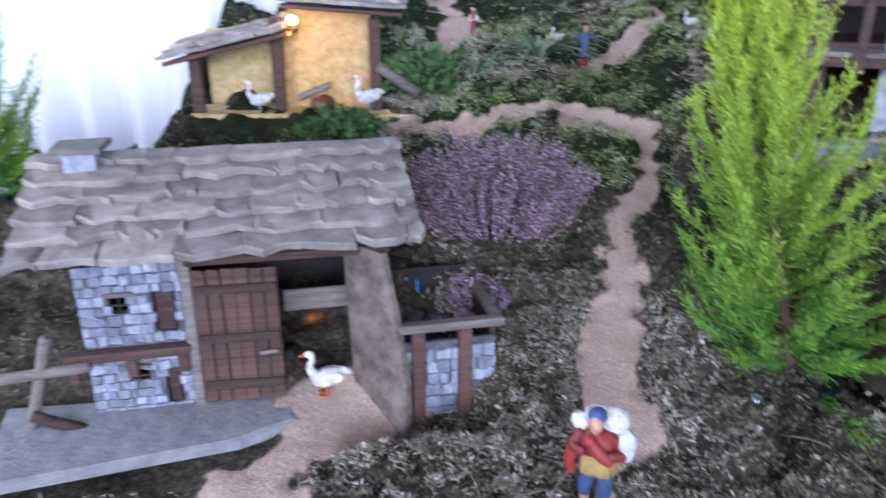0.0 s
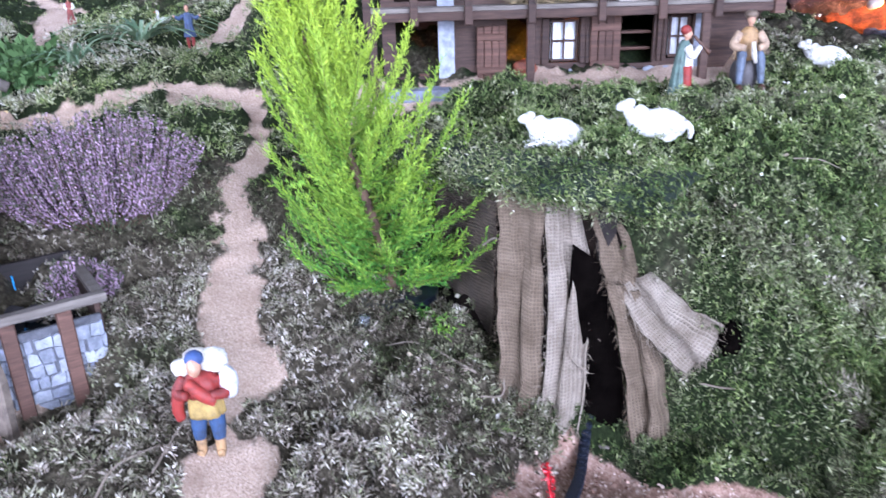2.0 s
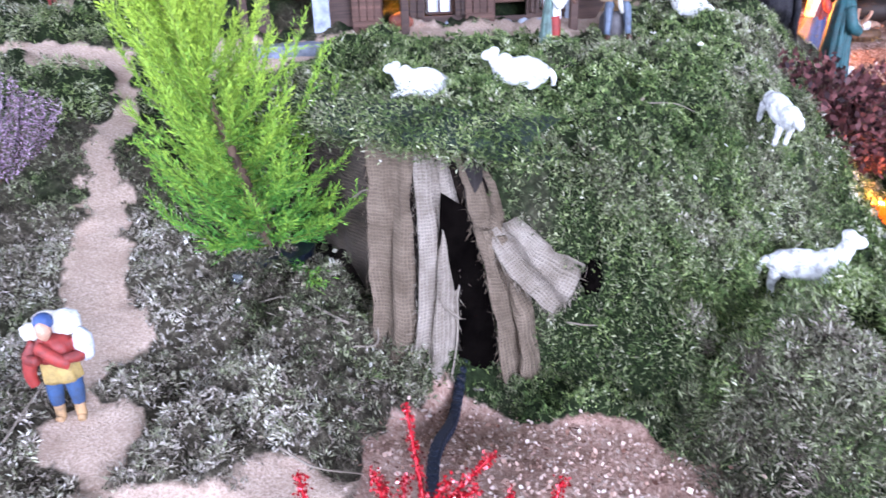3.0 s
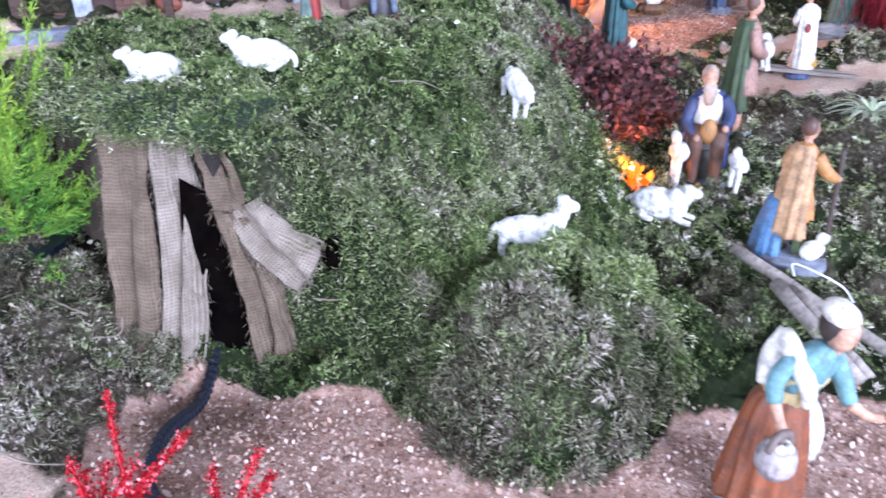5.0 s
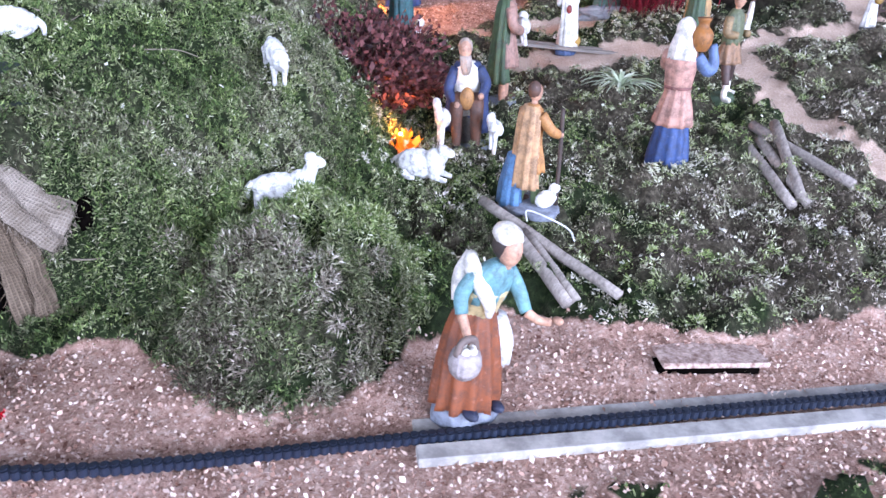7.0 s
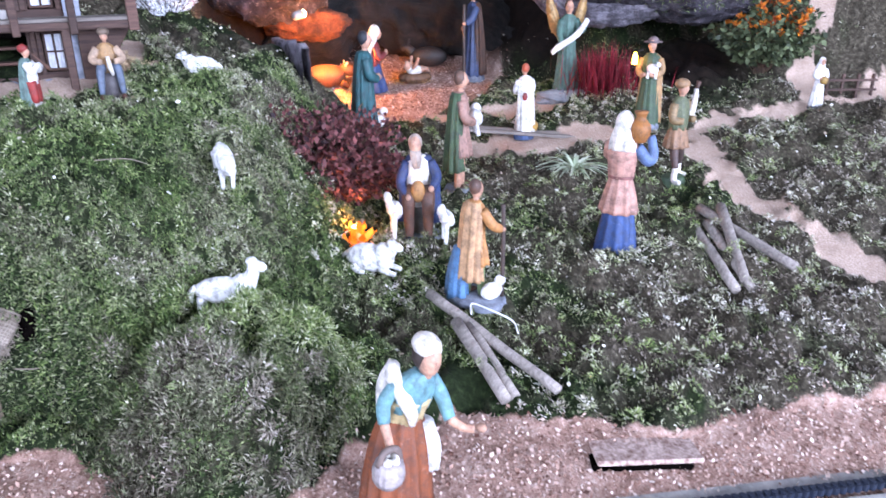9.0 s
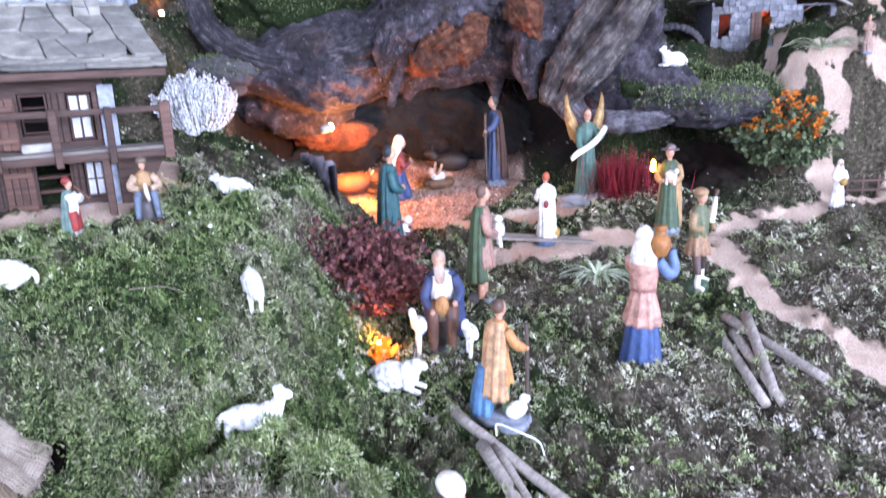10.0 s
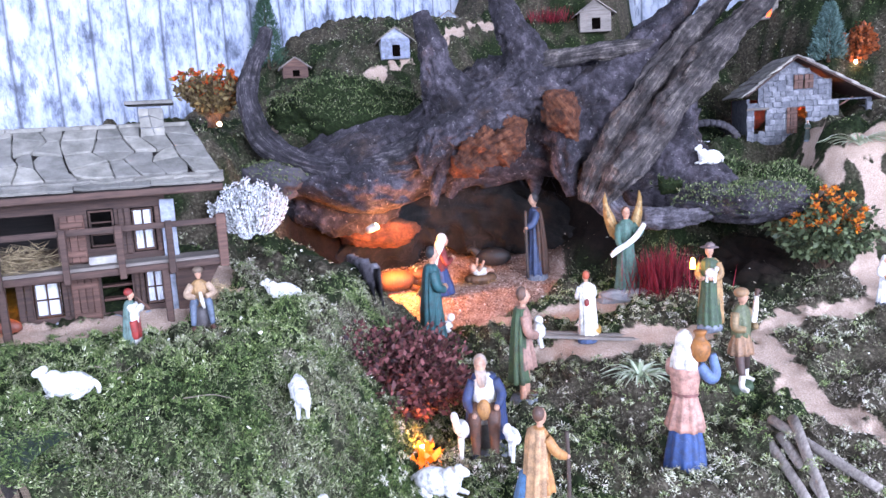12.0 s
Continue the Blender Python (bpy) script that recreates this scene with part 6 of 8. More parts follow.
tent()


def moss_ledge():
    """The turf that overhangs the tent's opening."""
    vs, fs = [], []
    n, k = 40, 10
    for i in range(n + 1):
        t = i / n
        y = 0.74 - 0.30 * t
        e = float(hill_edge(y)) - 0.004
        for j in range(k + 1):
            a = math.pi * j / k
            lump = 1 + 0.3 * noise.noise(Vector((t * 12, a, 0)))
            vs.append((e + 0.035 - 0.058 * math.sin(a) * lump, y - 0.02 * math.sin(a), 0.312 + 0.02 * math.cos(a) * lump - 0.004 * t))
    for i in range(n):
        for j in range(k):
            a = i * (k + 1) + j
            fs.append((a, a + 1, a + k + 2, a + k + 1))
    me_ob = mesh_object("turf_edge", vs, fs, M["cloth"], smooth=True)
    tagged(me_ob, "thick edge of moss turf overhanging the tent", "turf")
    P = np.array(vs)
    pick = P[RNG.integers(0, len(P), 16000)] + RNG.normal(0, 0.007, (16000, 3))
    way = unit(RNG.normal(0, 0.6, (16000, 3)) + np.array([-0.6, -0.4, 0.25]))
    tone = np.stack([np.clip(RNG.beta(2, 3.4, 16000) + 0.3 * lattice_noise(pick[:, 1], pick[:, 2], 40, 33), 0, 1), np.clip(RNG.normal(0.30, 0.22, 16000) + 0.4 * lattice_noise(pick[:, 1], pick[:, 2], 25, 34), 0, 1), np.zeros(16000)], -1)
    tagged(blades("turf_moss", pick, pick + way * RNG.uniform(0.004, 0.009, (16000, 1)), unit(np.cross(way, RNG.normal(0, 1, (16000, 3)))), np.full(16000, 0.00085), M["moss"], tone=tone), "moss hanging over the turf edge", "moss", kind="stuff")


moss_ledge()


# ---- plants ----
def stem_mesh(name, paths, mat, parent, seg=5):
    """Several thin stems of one plant, joined into one part."""
    V, F = [], []
    for pts, r0, r1 in paths:
        n = len(pts)
        v, f = tube(pts, [r0 + (r1 - r0) * i / (n - 1) for i in range(n)], seg)
        o = len(V)
        V += v
        F += [tuple(o + i for i in q) for q in f]
    return mesh_object(name, V, F, mat, parent, smooth=True)


BARK = two_tone("brown_twig_bark", "#3a2c22", "#6b5442", 60, 0.9)


def feathery_cypress(at, height, width, lean, label, seed, dark="#2f6e33", light="#5f9a3c", tip="#b6cc4c"):
    """A young golden cypress: plumes of upswept sprays on a leaning trunk, in a dark pot sunk into the ground."""
    rng = np.random.default_rng(seed)
    T = thing("cypress", label, "shrub", Matrix.Translation(at))
    lean = np.array([lean[0], lean[1], 0.0])

    def trunk_at(h):
        return lean * (h / height) ** 1.2 + np.array([0, 0, h])
    pts = [Vector(trunk_at(height * k / 12)) for k in range(13)]
    mesh_object("trunk", *tube(pts, [0.007 * (1 - 0.9 * k / 12) + 0.0006 for k in range(13)], 8), BARK, T, smooth=True)
    limbs, B, D, L, TO = [], [], [], [], []
    for k in range(190):
        h = height * (0.02 + 0.92 * (k / 190) ** 1.05)
        f = h / height
        reach = width * (0.85 + 0.15 * min(1, f / 0.2)) * (1.03 - f) ** 0.88 * rng.uniform(0.5, 1.2)
        a = k * 2.39996 + rng.uniform(-0.4, 0.4)
        out = np.array([math.cos(a), math.sin(a), 0])
        rise = rng.uniform(-0.05, 0.6) + 1.3 * f
        p0 = trunk_at(h)
        line = []
        m = 9
        for i in range(m):
            s = i / (m - 1)
            line.append(p0 + out * reach * s * (1 - 0.22 * s) + np.array([0, 0, 1]) * reach * rise * s * (0.35 + 0.75 * s))
        limbs.append(([Vector(q) for q in line], 0.0014, 0.0004))
        line = np.array(line)
        # sprays along the limb
        for i in range(2, m):
            d = unit(line[i] - line[i - 1])
            for _ in range(9):
                w = unit(d + rng.normal(0, 0.33, 3) + np.array([0, 0, 0.22]))
                n2 = rng.integers(6, 10)
                ln = rng.uniform(0.014, 0.028) * (1.15 - 0.4 * f)
                o = line[i - 1] + (line[i] - line[i - 1]) * rng.uniform(0, 1)
                for j in range(n2):
                    q = o + w * ln * j / n2
                    B.append(q)
                    D.append(unit(w + rng.normal(0, 0.36, 3)))
                    L.append(ln * 0.30)
                    TO.append(np.clip(0.42 * (i / m) + 0.95 * f - 0.16 + rng.normal(0, 0.12), 0, 1))
    stem_mesh("branch_frame", limbs, foliage("green_young_twigs", "#4a5c24", "#7d8f3c"), T)
    B, D, L, TO = np.array(B), np.array(D), np.array(L), np.array(TO)
    side = unit(np.cross(D, rng.normal(0, 1, D.shape)))
    tone = np.stack([TO, TO, TO], -1)
    cr = blades("crown", B, B + D * L[:, None], side, np.full(len(B), 0.00075), foliage("golden_cypress_foliage", dark, light, tip), T, tone=tone, mid=0.45)
    cr["kind"] = "stuff"
    v, f = tube([Vector((0, 0, -0.05)), Vector((0, 0, 0.0)), Vector((0, 0, 0.018))], [0.04, 0.05, 0.05], 20)
    mesh_object("pot", v, f, M["rubber"], T, "black plastic pot")
    return T


feathery_cypress((0.385, 0.700, 0.135), 0.43, 0.166, (-0.115, 0.05), "bright yellow-green lemon cypress in a sunken pot", 3)
feathery_cypress((-0.66, 0.98, 0.25), 0.36, 0.14, (0.03, 0.0), "yellow-green lemon cypress behind the barn", 5)


def spike_shrub(name, at, r, h, n, label, bloom_mats, leaf_mat, seed, bloom_from=0.35, bud=0.0026, spread=1.0, category="heather"):
    """Heather: upright spikes crowded with tiny bells."""
    rng = np.random.default_rng(seed)
    T = thing(name, label, category, Matrix.Translation(at))
    stems, B, D, S, G, GD = [], [], [], [], [], []
    for k in range(n):
        a, q = rng.uniform(0, 2 * math.pi), math.sqrt(rng.uniform(0, 1))
        foot = np.array([math.cos(a) * r[0] * q * 0.35, math.sin(a) * r[1] * q * 0.35, 0])
        top = np.array([math.cos(a) * r[0] * q * spread, math.sin(a) * r[1] * q * spread, h * (1 - 0.38 * q * q) * rng.uniform(0.72, 1.08)])
        mid = (foot + top) / 2 + np.array([math.cos(a), math.sin(a), 0]) * 0.25 * r[0] * q * 0.5
        P = spline([foot, mid, top], 8)
        stems.append(([Vector(p) for p in P], 0.0009, 0.0004))
        L = len(P)
        for i in range(int(bloom_from * L), L):
            for _ in range(9):
                t = rng.uniform(0, 1)
                c = P[i - 1] * t + P[i] * (1 - t)
                d = unit(rng.normal(0, 1, 3) + np.array([0, 0, 0.2]))
                B.append(c + d * 0.0012)
                D.append(d)
        for i in range(1, L):
            for _ in range(5):
                G.append(P[i])
                GD.append(unit(rng.normal(0, 1, 3) + np.array([0, 0, 0.6])))
    stem_mesh("stem_frame", stems, BARK, T, 4)
    B, D, G, GD = np.array(B), np.array(D), np.array(G), np.array(GD)
    b = blades("blossom", B, B + D * bud * rng.uniform(0.7, 1.5, (len(B), 1)), unit(np.cross(D, rng.normal(0, 1, D.shape))), np.full(len(B), bud * 0.42), bloom_mats, T)
    g = blades("needle_mass", G, G + GD * 0.006, unit(np.cross(GD, rng.normal(0, 1, GD.shape))), np.full(len(G), 0.0006), leaf_mat, T)
    b["kind"] = g["kind"] = "stuff"


PURPLE = foliage("mauve_heather_bells", "#7d5f78", "#d3b4cc")
WHITE = foliage("white_heather_bells", "#d4d6dc", "#ffffff")
NEEDLE = foliage("grey_green_needles", "#3c4233", "#6b7258")
spike_shrub("heather", (0.070, 0.915, 0.225), (0.135, 0.10), 0.145, 330, "mauve-purple heather in bloom on the valley slope", PURPLE, NEEDLE, 11)
spike_shrub("heather", (1.235, 1.055, 0.440), (0.095, 0.075), 0.135, 230, "white-flowered heather beside the chalet", WHITE, NEEDLE, 13, bud=0.0048, bloom_from=0.15)
spike_shrub("heather", (0.035, 0.80, 0.165), (0.045, 0.04), 0.06, 70, "drooping mauve heather beside the trough", PURPLE, NEEDLE, 15)


def leafy_shrub(name, at, r, h, n, leaf, label, mat, seed, category="shrub", base_h=0.0, flowers=None, droop=0.0):
    """Branching twigs carrying small broad leaves, uneven in outline."""
    rng = np.random.default_rng(seed)
    T = thing(name, label, category, Matrix.Translation(at))
    twigs, B, D, S = [], [], [], []
    FB, FD = [], []
    for k in range(n):
        d = unit(rng.normal(0, 1, 3))
        d[2] = abs(d[2]) if rng.uniform() < 0.8 else -0.3 * abs(d[2])
        q = rng.uniform(0.35, 1.0) ** 0.6
        lumpy = 1 + 0.22 * noise.noise(Vector(d * 2.2) + Vector((seed, 0, 0)))
        end = np.array([d[0] * r[0], d[1] * r[1], base_h + d[2] * (h - base_h)]) * q * lumpy
        start = np.array([rng.normal(0, 0.006), rng.normal(0, 0.006), 0])
        P = spline([start, (start + end) / 2 + np.array([0, 0, 0.08 * h]), end], 5)
        twigs.append(([Vector(p) for p in P], 0.0013, 0.0005))
        for i in range(4, len(P)):
            for _ in range(3):
                w = unit(unit(P[i] - P[i - 1]) * 0.5 + rng.normal(0, 0.7, 3) + np.array([0, 0, 0.25 - droop]))
                B.append(P[i] + rng.normal(0, 0.004, 3))
                D.append(w)
                S.append(leaf * rng.uniform(0.6, 1.25))
        if flowers and d[2] > 0.45 and rng.uniform() < 0.6:
            FB.append(end)
            FD.append(unit(d + np.array([0, 0, 0.5])))
    stem_mesh("twig_frame", twigs, BARK, T, 4)
    B, D, S = np.array(B), np.array(D), np.array(S)
    lv = blades("foliage_mass", B, B + D * S[:, None], unit(np.cross(D, rng.normal(0, 1, D.shape))), S * 0.30, mat, T)
    lv["kind"] = "stuff"
    if flowers:
        FB, FD = np.array(FB), np.array(FD)
        m, size = flowers
        k = 26
        b = np.repeat(FB, k, 0)
        dd = unit(np.repeat(FD, k, 0) * 0.8 + rng.normal(0, 0.7, (len(b), 3)))
        fl = blades("blossom", b, b + dd * size * rng.uniform(0.6, 1.1, (len(b), 1)), unit(np.cross(dd, rng.normal(0, 1, dd.shape))), np.full(len(b), size * 0.22), m, T)
        fl["kind"] = "stuff"
    return T


leafy_shrub("barberry", (1.182, 0.560, 0.128), (0.190, 0.180), 0.185, 1300, 0.0135, "dense dark red barberry above the camp fire", foliage("dark_red_leaves", "#24171b", "#84504e"), 21, base_h=0.07)
leafy_shrub("flowering_shrub", (2.165, 0.105, 0.295), (0.10, 0.12), 0.185, 330, 0.017, "drooping shrub with orange and rust flowers on the bank", foliage("grey_green_leaves", "#2c3426", "#66714f"), 23, base_h=0.08, flowers=(foliage("orange_petals", "#93402c", "#e8922c"), 0.015), droop=0.6)
leafy_shrub("orange_shrub", (1.33, 1.35, 0.705), (0.095, 0.08), 0.15, 240, 0.015, "twiggy shrub with orange-red leaves before the wall", foliage("brown_green_leaves", "#4a3a2a", "#7a6a44"), 25, base_h=0.10, flowers=(foliage("orange_red_petals", "#8f2f18", "#e0702c"), 0.015))
leafy_shrub("small_shrub", set_on(2.86, 0.235), (0.05, 0.05), 0.09, 160, 0.014, "rust-coloured shrub with a small light in it", foliage("rust_leaves", "#4d2a1c", "#a85a30"), 27)
leafy_shrub("small_shrub", set_on(2.98, 0.17), (0.10, 0.12), 0.08, 240, 0.013, "dark red shrub on the far hill", foliage("crimson_leaves", "#3c1a20", "#a83848"), 29)
leafy_shrub("ground_ivy", set_on(-0.02, 1.36), (0.12, 0.09), 0.06, 150, 0.02, "low green leafy plant beside the shed", foliage("fresh_green_leaves", "#2f4a28", "#6b8a58"), 31)
leafy_shrub("ground_ivy", set_on(-0.16, 1.16), (0.09, 0.05), 0.04, 120, 0.014, "low green plants in front of the shed", foliage("deep_green_leaves", "#24401f", "#547a44"), 33)


def dark_conifer(at, h, w, label, seed, a="#24382a", b="#4d6a52"):
    rng = np.random.default_rng(seed)
    T = thing("conifer", label, "tree", Matrix.Translation(at))
    mesh_object("trunk", *tube([Vector((0, 0, 0)), Vector((0, 0, h * 0.5)), Vector((0, 0, h * 0.95))], [0.006, 0.004, 0.001], 7), BARK, T, smooth=True)
    n = 4200
    f = rng.uniform(0.03, 1, n)
    ang = rng.uniform(0, 2 * math.pi, n)
    rad = w * (1.02 - f) ** 0.7 * np.sqrt(rng.uniform(0.15, 1, n)) * (1 + 0.18 * np.sin(5 * ang + 20 * f))
    B = np.stack([rad * np.cos(ang), rad * np.sin(ang), f * h], -1)
    D = unit(np.stack([np.cos(ang), np.sin(ang), np.full(n, 0.9)], -1) + rng.normal(0, 0.4, (n, 3)))
    c = blades("crown", B, B + D * 0.016, unit(np.cross(D, rng.normal(0, 1, (n, 3)))), np.full(n, 0.0013), foliage("dark_conifer_needles", a, b), T)
    c["kind"] = "stuff"


dark_conifer(set_on(1.845, 1.87), 0.26, 0.065, "dark green miniature conifer before the wall", 41)
dark_conifer(set_on(2.82, 0.31), 0.17, 0.055, "grey-green miniature conifer behind the cottage", 43, "#3a5048", "#75908a")


def arching_grass(name, at, n, length, label, mats, seed, lift=1.0, width=0.0028):
    """A tuft of long arching blades."""
    rng = np.random.default_rng(seed)
    T = thing(name, label, "plant", Matrix.Translation(at))
    V, F = [], []
    for k in range(n):
        a = rng.uniform(0, 2 * math.pi)
        L = length * rng.uniform(0.6, 1.15)
        up = rng.uniform(0.5, 1.1) * lift
        o = len(V)
        m = 9
        for i in range(m):
            s = i / (m - 1)
            x = L * s * (0.75 + 0.1 * s)
            z = L * (up * s - 0.95 * up * s * s * 0.9)
            p = Vector((math.cos(a) * x, math.sin(a) * x, max(z, -0.01) + 0.002))
            sd = Vector((-math.sin(a), math.cos(a), 0)) * width * (1 - 0.9 * s ** 2)
            V += [p - sd, p + Vector((0, 0, -0.0012)), p + sd]
        for i in range(m - 1):
            b = o + 3 * i
            F += [(b, b + 1, b + 4, b + 3), (b + 1, b + 2, b + 5, b + 4)]
    ob = mesh_object("leaf_tuft", V, F, mats, T, smooth=True)
    ob["kind"] = "stuff"


SPIDER = foliage("cream_edged_blades", "#8fa07a", "#dfe3cf")
GREENBLADE = foliage("grey_green_blades", "#4d6a4c", "#8fa886")
arching_grass("spider_plant", set_on(1.575, 0.245), 70, 0.085, "small spider plant with cream-edged leaves", SPIDER, 51)
arching_grass("spider_plant", set_on(2.345, 0.085), 60, 0.10, "small spider plant with cream-edged leaves near the cottage", SPIDER, 53)
arching_grass("leafy_tuft", set_on(0.17, 1.34), 34, 0.16, "sprawling grey-green blades behind the heather", GREENBLADE, 55, 0.9, 0.0035)
arching_grass("leafy_tuft", set_on(0.06, 1.30), 24, 0.13, "sprawling grey-green blades beside the shed", GREENBLADE, 57, 1.0, 0.0035)


def red_grass(at, n, h, spread, label, seed, name="red_plant", a="#3c0a12", b="#8f2230"):
    rng = np.random.default_rng(seed)
    B = np.stack([rng.normal(0, spread * 0.4, n), rng.normal(0, spread * 0.4, n), np.zeros(n)], -1)
    D = unit(np.stack([rng.normal(0, 0.28, n), rng.normal(0, 0.28, n), np.ones(n)], -1))
    L = h * rng.uniform(0.55, 1.1, n)
    T = thing(name, label, "plant", Matrix.Translation(at))
    ob = blades("leaf_tuft", B, B + D * L[:, None], unit(np.cross(D, rng.normal(0, 1, (n, 3)))), np.full(n, 0.0011), foliage("crimson_blades", a, b), T, mid=0.5)
    ob["kind"] = "stuff"


red_grass(set_on(1.93, 0.385, -0.005), 620, 0.125, 0.09, "stiff tuft of dark crimson grass beside the angel", 61)
red_grass(set_on(2.795, 1.335), 300, 0.07, 0.10, "crimson tuft on the far ridge", 63)


def glitter_sprig(at, n, h, label, seed):
    """Red glittered decorative twigs, each thick with beads."""
    rng = np.random.default_rng(seed)
    T = thing("glitter_sprig", label, "decoration", Matrix.Translation(at), group="red glitter sprigs")
    nm = Nodes("red_glitter", 0.25, 0.35)
    nm.base(nm.ramp(nm.island(), (0.0, col("#7a0c18")), (0.7, col("#c81e2e")), (1.0, col("#ff8a90"))))
    for k in range(n):
        a = rng.uniform(0, 2 * math.pi)
        top = np.array([math.cos(a) * h * 0.45, math.sin(a) * h * 0.45, h * rng.uniform(0.6, 1.0)])
        P = spline([np.zeros(3), top * np.array([0.25, 0.25, 0.5]), top], 10)
        V, F = tube([Vector(p) for p in P], [0.0028 * (1 - 0.6 * i / (len(P) - 1)) for i in range(len(P))], 6)
        tw = mesh_object("twig", V, F, nm.m, T, smooth=True)
        q = P[rng.integers(2, len(P), 420)] + rng.normal(0, 0.0022, (420, 3))
        d = unit(rng.normal(0, 1, (420, 3)))
        bd = blades("glitter", q, q + d * 0.0035, unit(np.cross(d, rng.normal(0, 1, (420, 3)))), np.full(420, 0.0013), nm.m, tw)
        bd["kind"] = "stuff"


glitter_sprig((0.325, 0.265, 0.052), 6, 0.085, "red glittering decorative twigs stuck in the sawdust", 71)
glitter_sprig((0.268, 0.285, 0.058), 4, 0.075, "red glittering decorative twigs at the front edge", 73)
glitter_sprig((0.402, 0.205, 0.042), 5, 0.09, "red glittering decorative twigs beside the chain", 75)
glitter_sprig((0.352, 0.270, 0.052), 3, 0.115, "tall red glittering twig by the chain's bend", 77)


# ---- sticks, bottle and fire ----
def bundle(name, sticks, tie, label):
    T = thing(name, label, "firewood", group="bundles of sticks")
    for a, b, r in sticks:
        a, b = (a[0], a[1], a[2] + 0.008), (b[0], b[1], b[2] + 0.008)
        stick_between("stick", a, b, r, M["stick"], T, seg=12, rb=r * 0.9)
    P = spline(tie, 8)
    mesh_object("string", *tube([Vector(q) for q in P], [0.0012] * len(P), 6), M["curtain"], T, smooth=True)


bundle("stick_bundle", [((1.067, 0.180, 0.102), (1.024, -0.060, 0.060), 0.0075), ((1.040, 0.110, 0.090), (0.972, -0.020, 0.056), 0.0085), ((1.050, 0.095, 0.086), (0.986, -0.024, 0.055), 0.0075)],
       [(1.06, 0.10, 0.105), (1.075, 0.11, 0.112), (1.082, 0.085, 0.108), (1.10, 0.06, 0.092), (1.085, 0.04, 0.086)], "bundle of peeled grey sticks tied with string in the moss")
bundle("stick_bundle", [((1.560, -0.010, 0.140), (1.480, -0.195, 0.105), 0.0085), ((1.560, -0.045, 0.150), (1.415, -0.145, 0.088), 0.0085), ((1.535, -0.01, 0.118), (1.390, -0.140, 0.084), 0.0085), ((1.535, -0.035, 0.125), (1.405, -0.160, 0.084), 0.008)],
       [(1.525, -0.075, 0.140), (1.535, -0.085, 0.130), (1.520, -0.095, 0.118), (1.505, -0.085, 0.128), (1.515, -0.07, 0.140)], "bundle of grey sticks tied with string on the meadow")


def glass_bottle():
    T = thing("small_bottle", "small clear glass bottle half hidden in the moss", "bottle", pose(0.322, 0.655, 0.118, 8, 6, 0))
    n = Nodes("clear_glass", 0.03)
    n.p.inputs["Transmission Weight"].default_value = 0.9
    n.base(col("#dfe8ee"))
    v, f = tube([Vector((0, 0, z)) for z in (0, 0.004, 0.02, 0.026, 0.034)], [0.009, 0.0105, 0.0105, 0.006, 0.006], 16)
    mesh_object("glass", v, f, n.m, T, smooth=True)
    v, f = tube([Vector((0, 0, z)) for z in (0.003, 0.010)], [0.0112, 0.0112], 16)
    mesh_object("label_band", v, f, paint("#d9e2f2"), T, "white label")


glass_bottle()


def camp_fire():
    T = thing("camp_fire", "crumpled orange cellophane over a lit bulb beneath the shrub", "camp fire", pose(1.105, 0.378, 0.118))
    rng = np.random.default_rng(81)
    n = 150
    B = rng.normal(0, 1, (n, 3)) * np.array([0.017, 0.017, 0.005]) + np.array([0, 0, 0.015])
    D = unit(rng.normal(0, 1, (n, 3)) + np.array([0, 0, 0.6]))
    nm = Nodes("orange_cellophane", 0.2)
    nm.base(nm.ramp(nm.island(), (0.0, col("#a8400c")), (1.0, col("#ffb33a"))))
    nm.p.inputs["Emission Color"].default_value = col("#ff6a14")
    nm.p.inputs["Emission Strength"].default_value = 0.9
    c = blades("cellophane", B, B + D * 0.02, unit(np.cross(D, rng.normal(0, 1, (n, 3)))), np.full(n, 0.006), nm.m, T)
    c["kind"] = "stuff"
    bm = bmesh.new()
    bmesh.ops.create_icosphere(bm, subdivisions=2, radius=0.006, matrix=Matrix.Translation((0.01, 0.0, 0.03)))
    part("bulb", bm, M["bulb"], T)


camp_fire()


def grotto_lamp():
    T = thing("spot_lamp", "small warm lamp at the edge of the grotto", "lamp", pose(1.515, 0.972, 0.425))
    v, f = tube([Vector((0, 0, 0)), Vector((0.012, 0.004, 0.002)), Vector((0.026, 0.008, 0.004))], [0.009, 0.010, 0.011], 14)
    mesh_object("housing", v, f, M["rail"], T, smooth=True)
    bm = bmesh.new()
    bmesh.ops.create_icosphere(bm, subdivisions=2, radius=0.010, matrix=Matrix.Translation((0.03, 0.008, 0.004)))
    part("bulb", bm, M["bulb"], T)


grotto_lamp()
straw_heap("straw", set_on(1.50, 0.95, 0.0), (0.05, 0.06, 0.03), 700, "yellow straw under the grotto lamp", "#cdb060", 0.022)
straw_heap("straw", set_on(1.80, 0.87, 0.0), (0.05, 0.05, 0.015), 400, "scattered straw round the manger", "#b08a5c", 0.025)


def small_bulb(at, label):
    bm = bmesh.new()
    bmesh.ops.create_icosphere(bm, subdivisions=2, radius=0.006)
    ob = part("bulb", bm, M["bulb"], None)
    ob.location = at
    tagged(ob, label, "bulb")


small_bulb(set_on(2.825, 0.235, 0.02), "small warm bulb lying in the shrub")
small_bulb((1.315, 1.30, 0.712), "small warm bulb under the orange shrub")


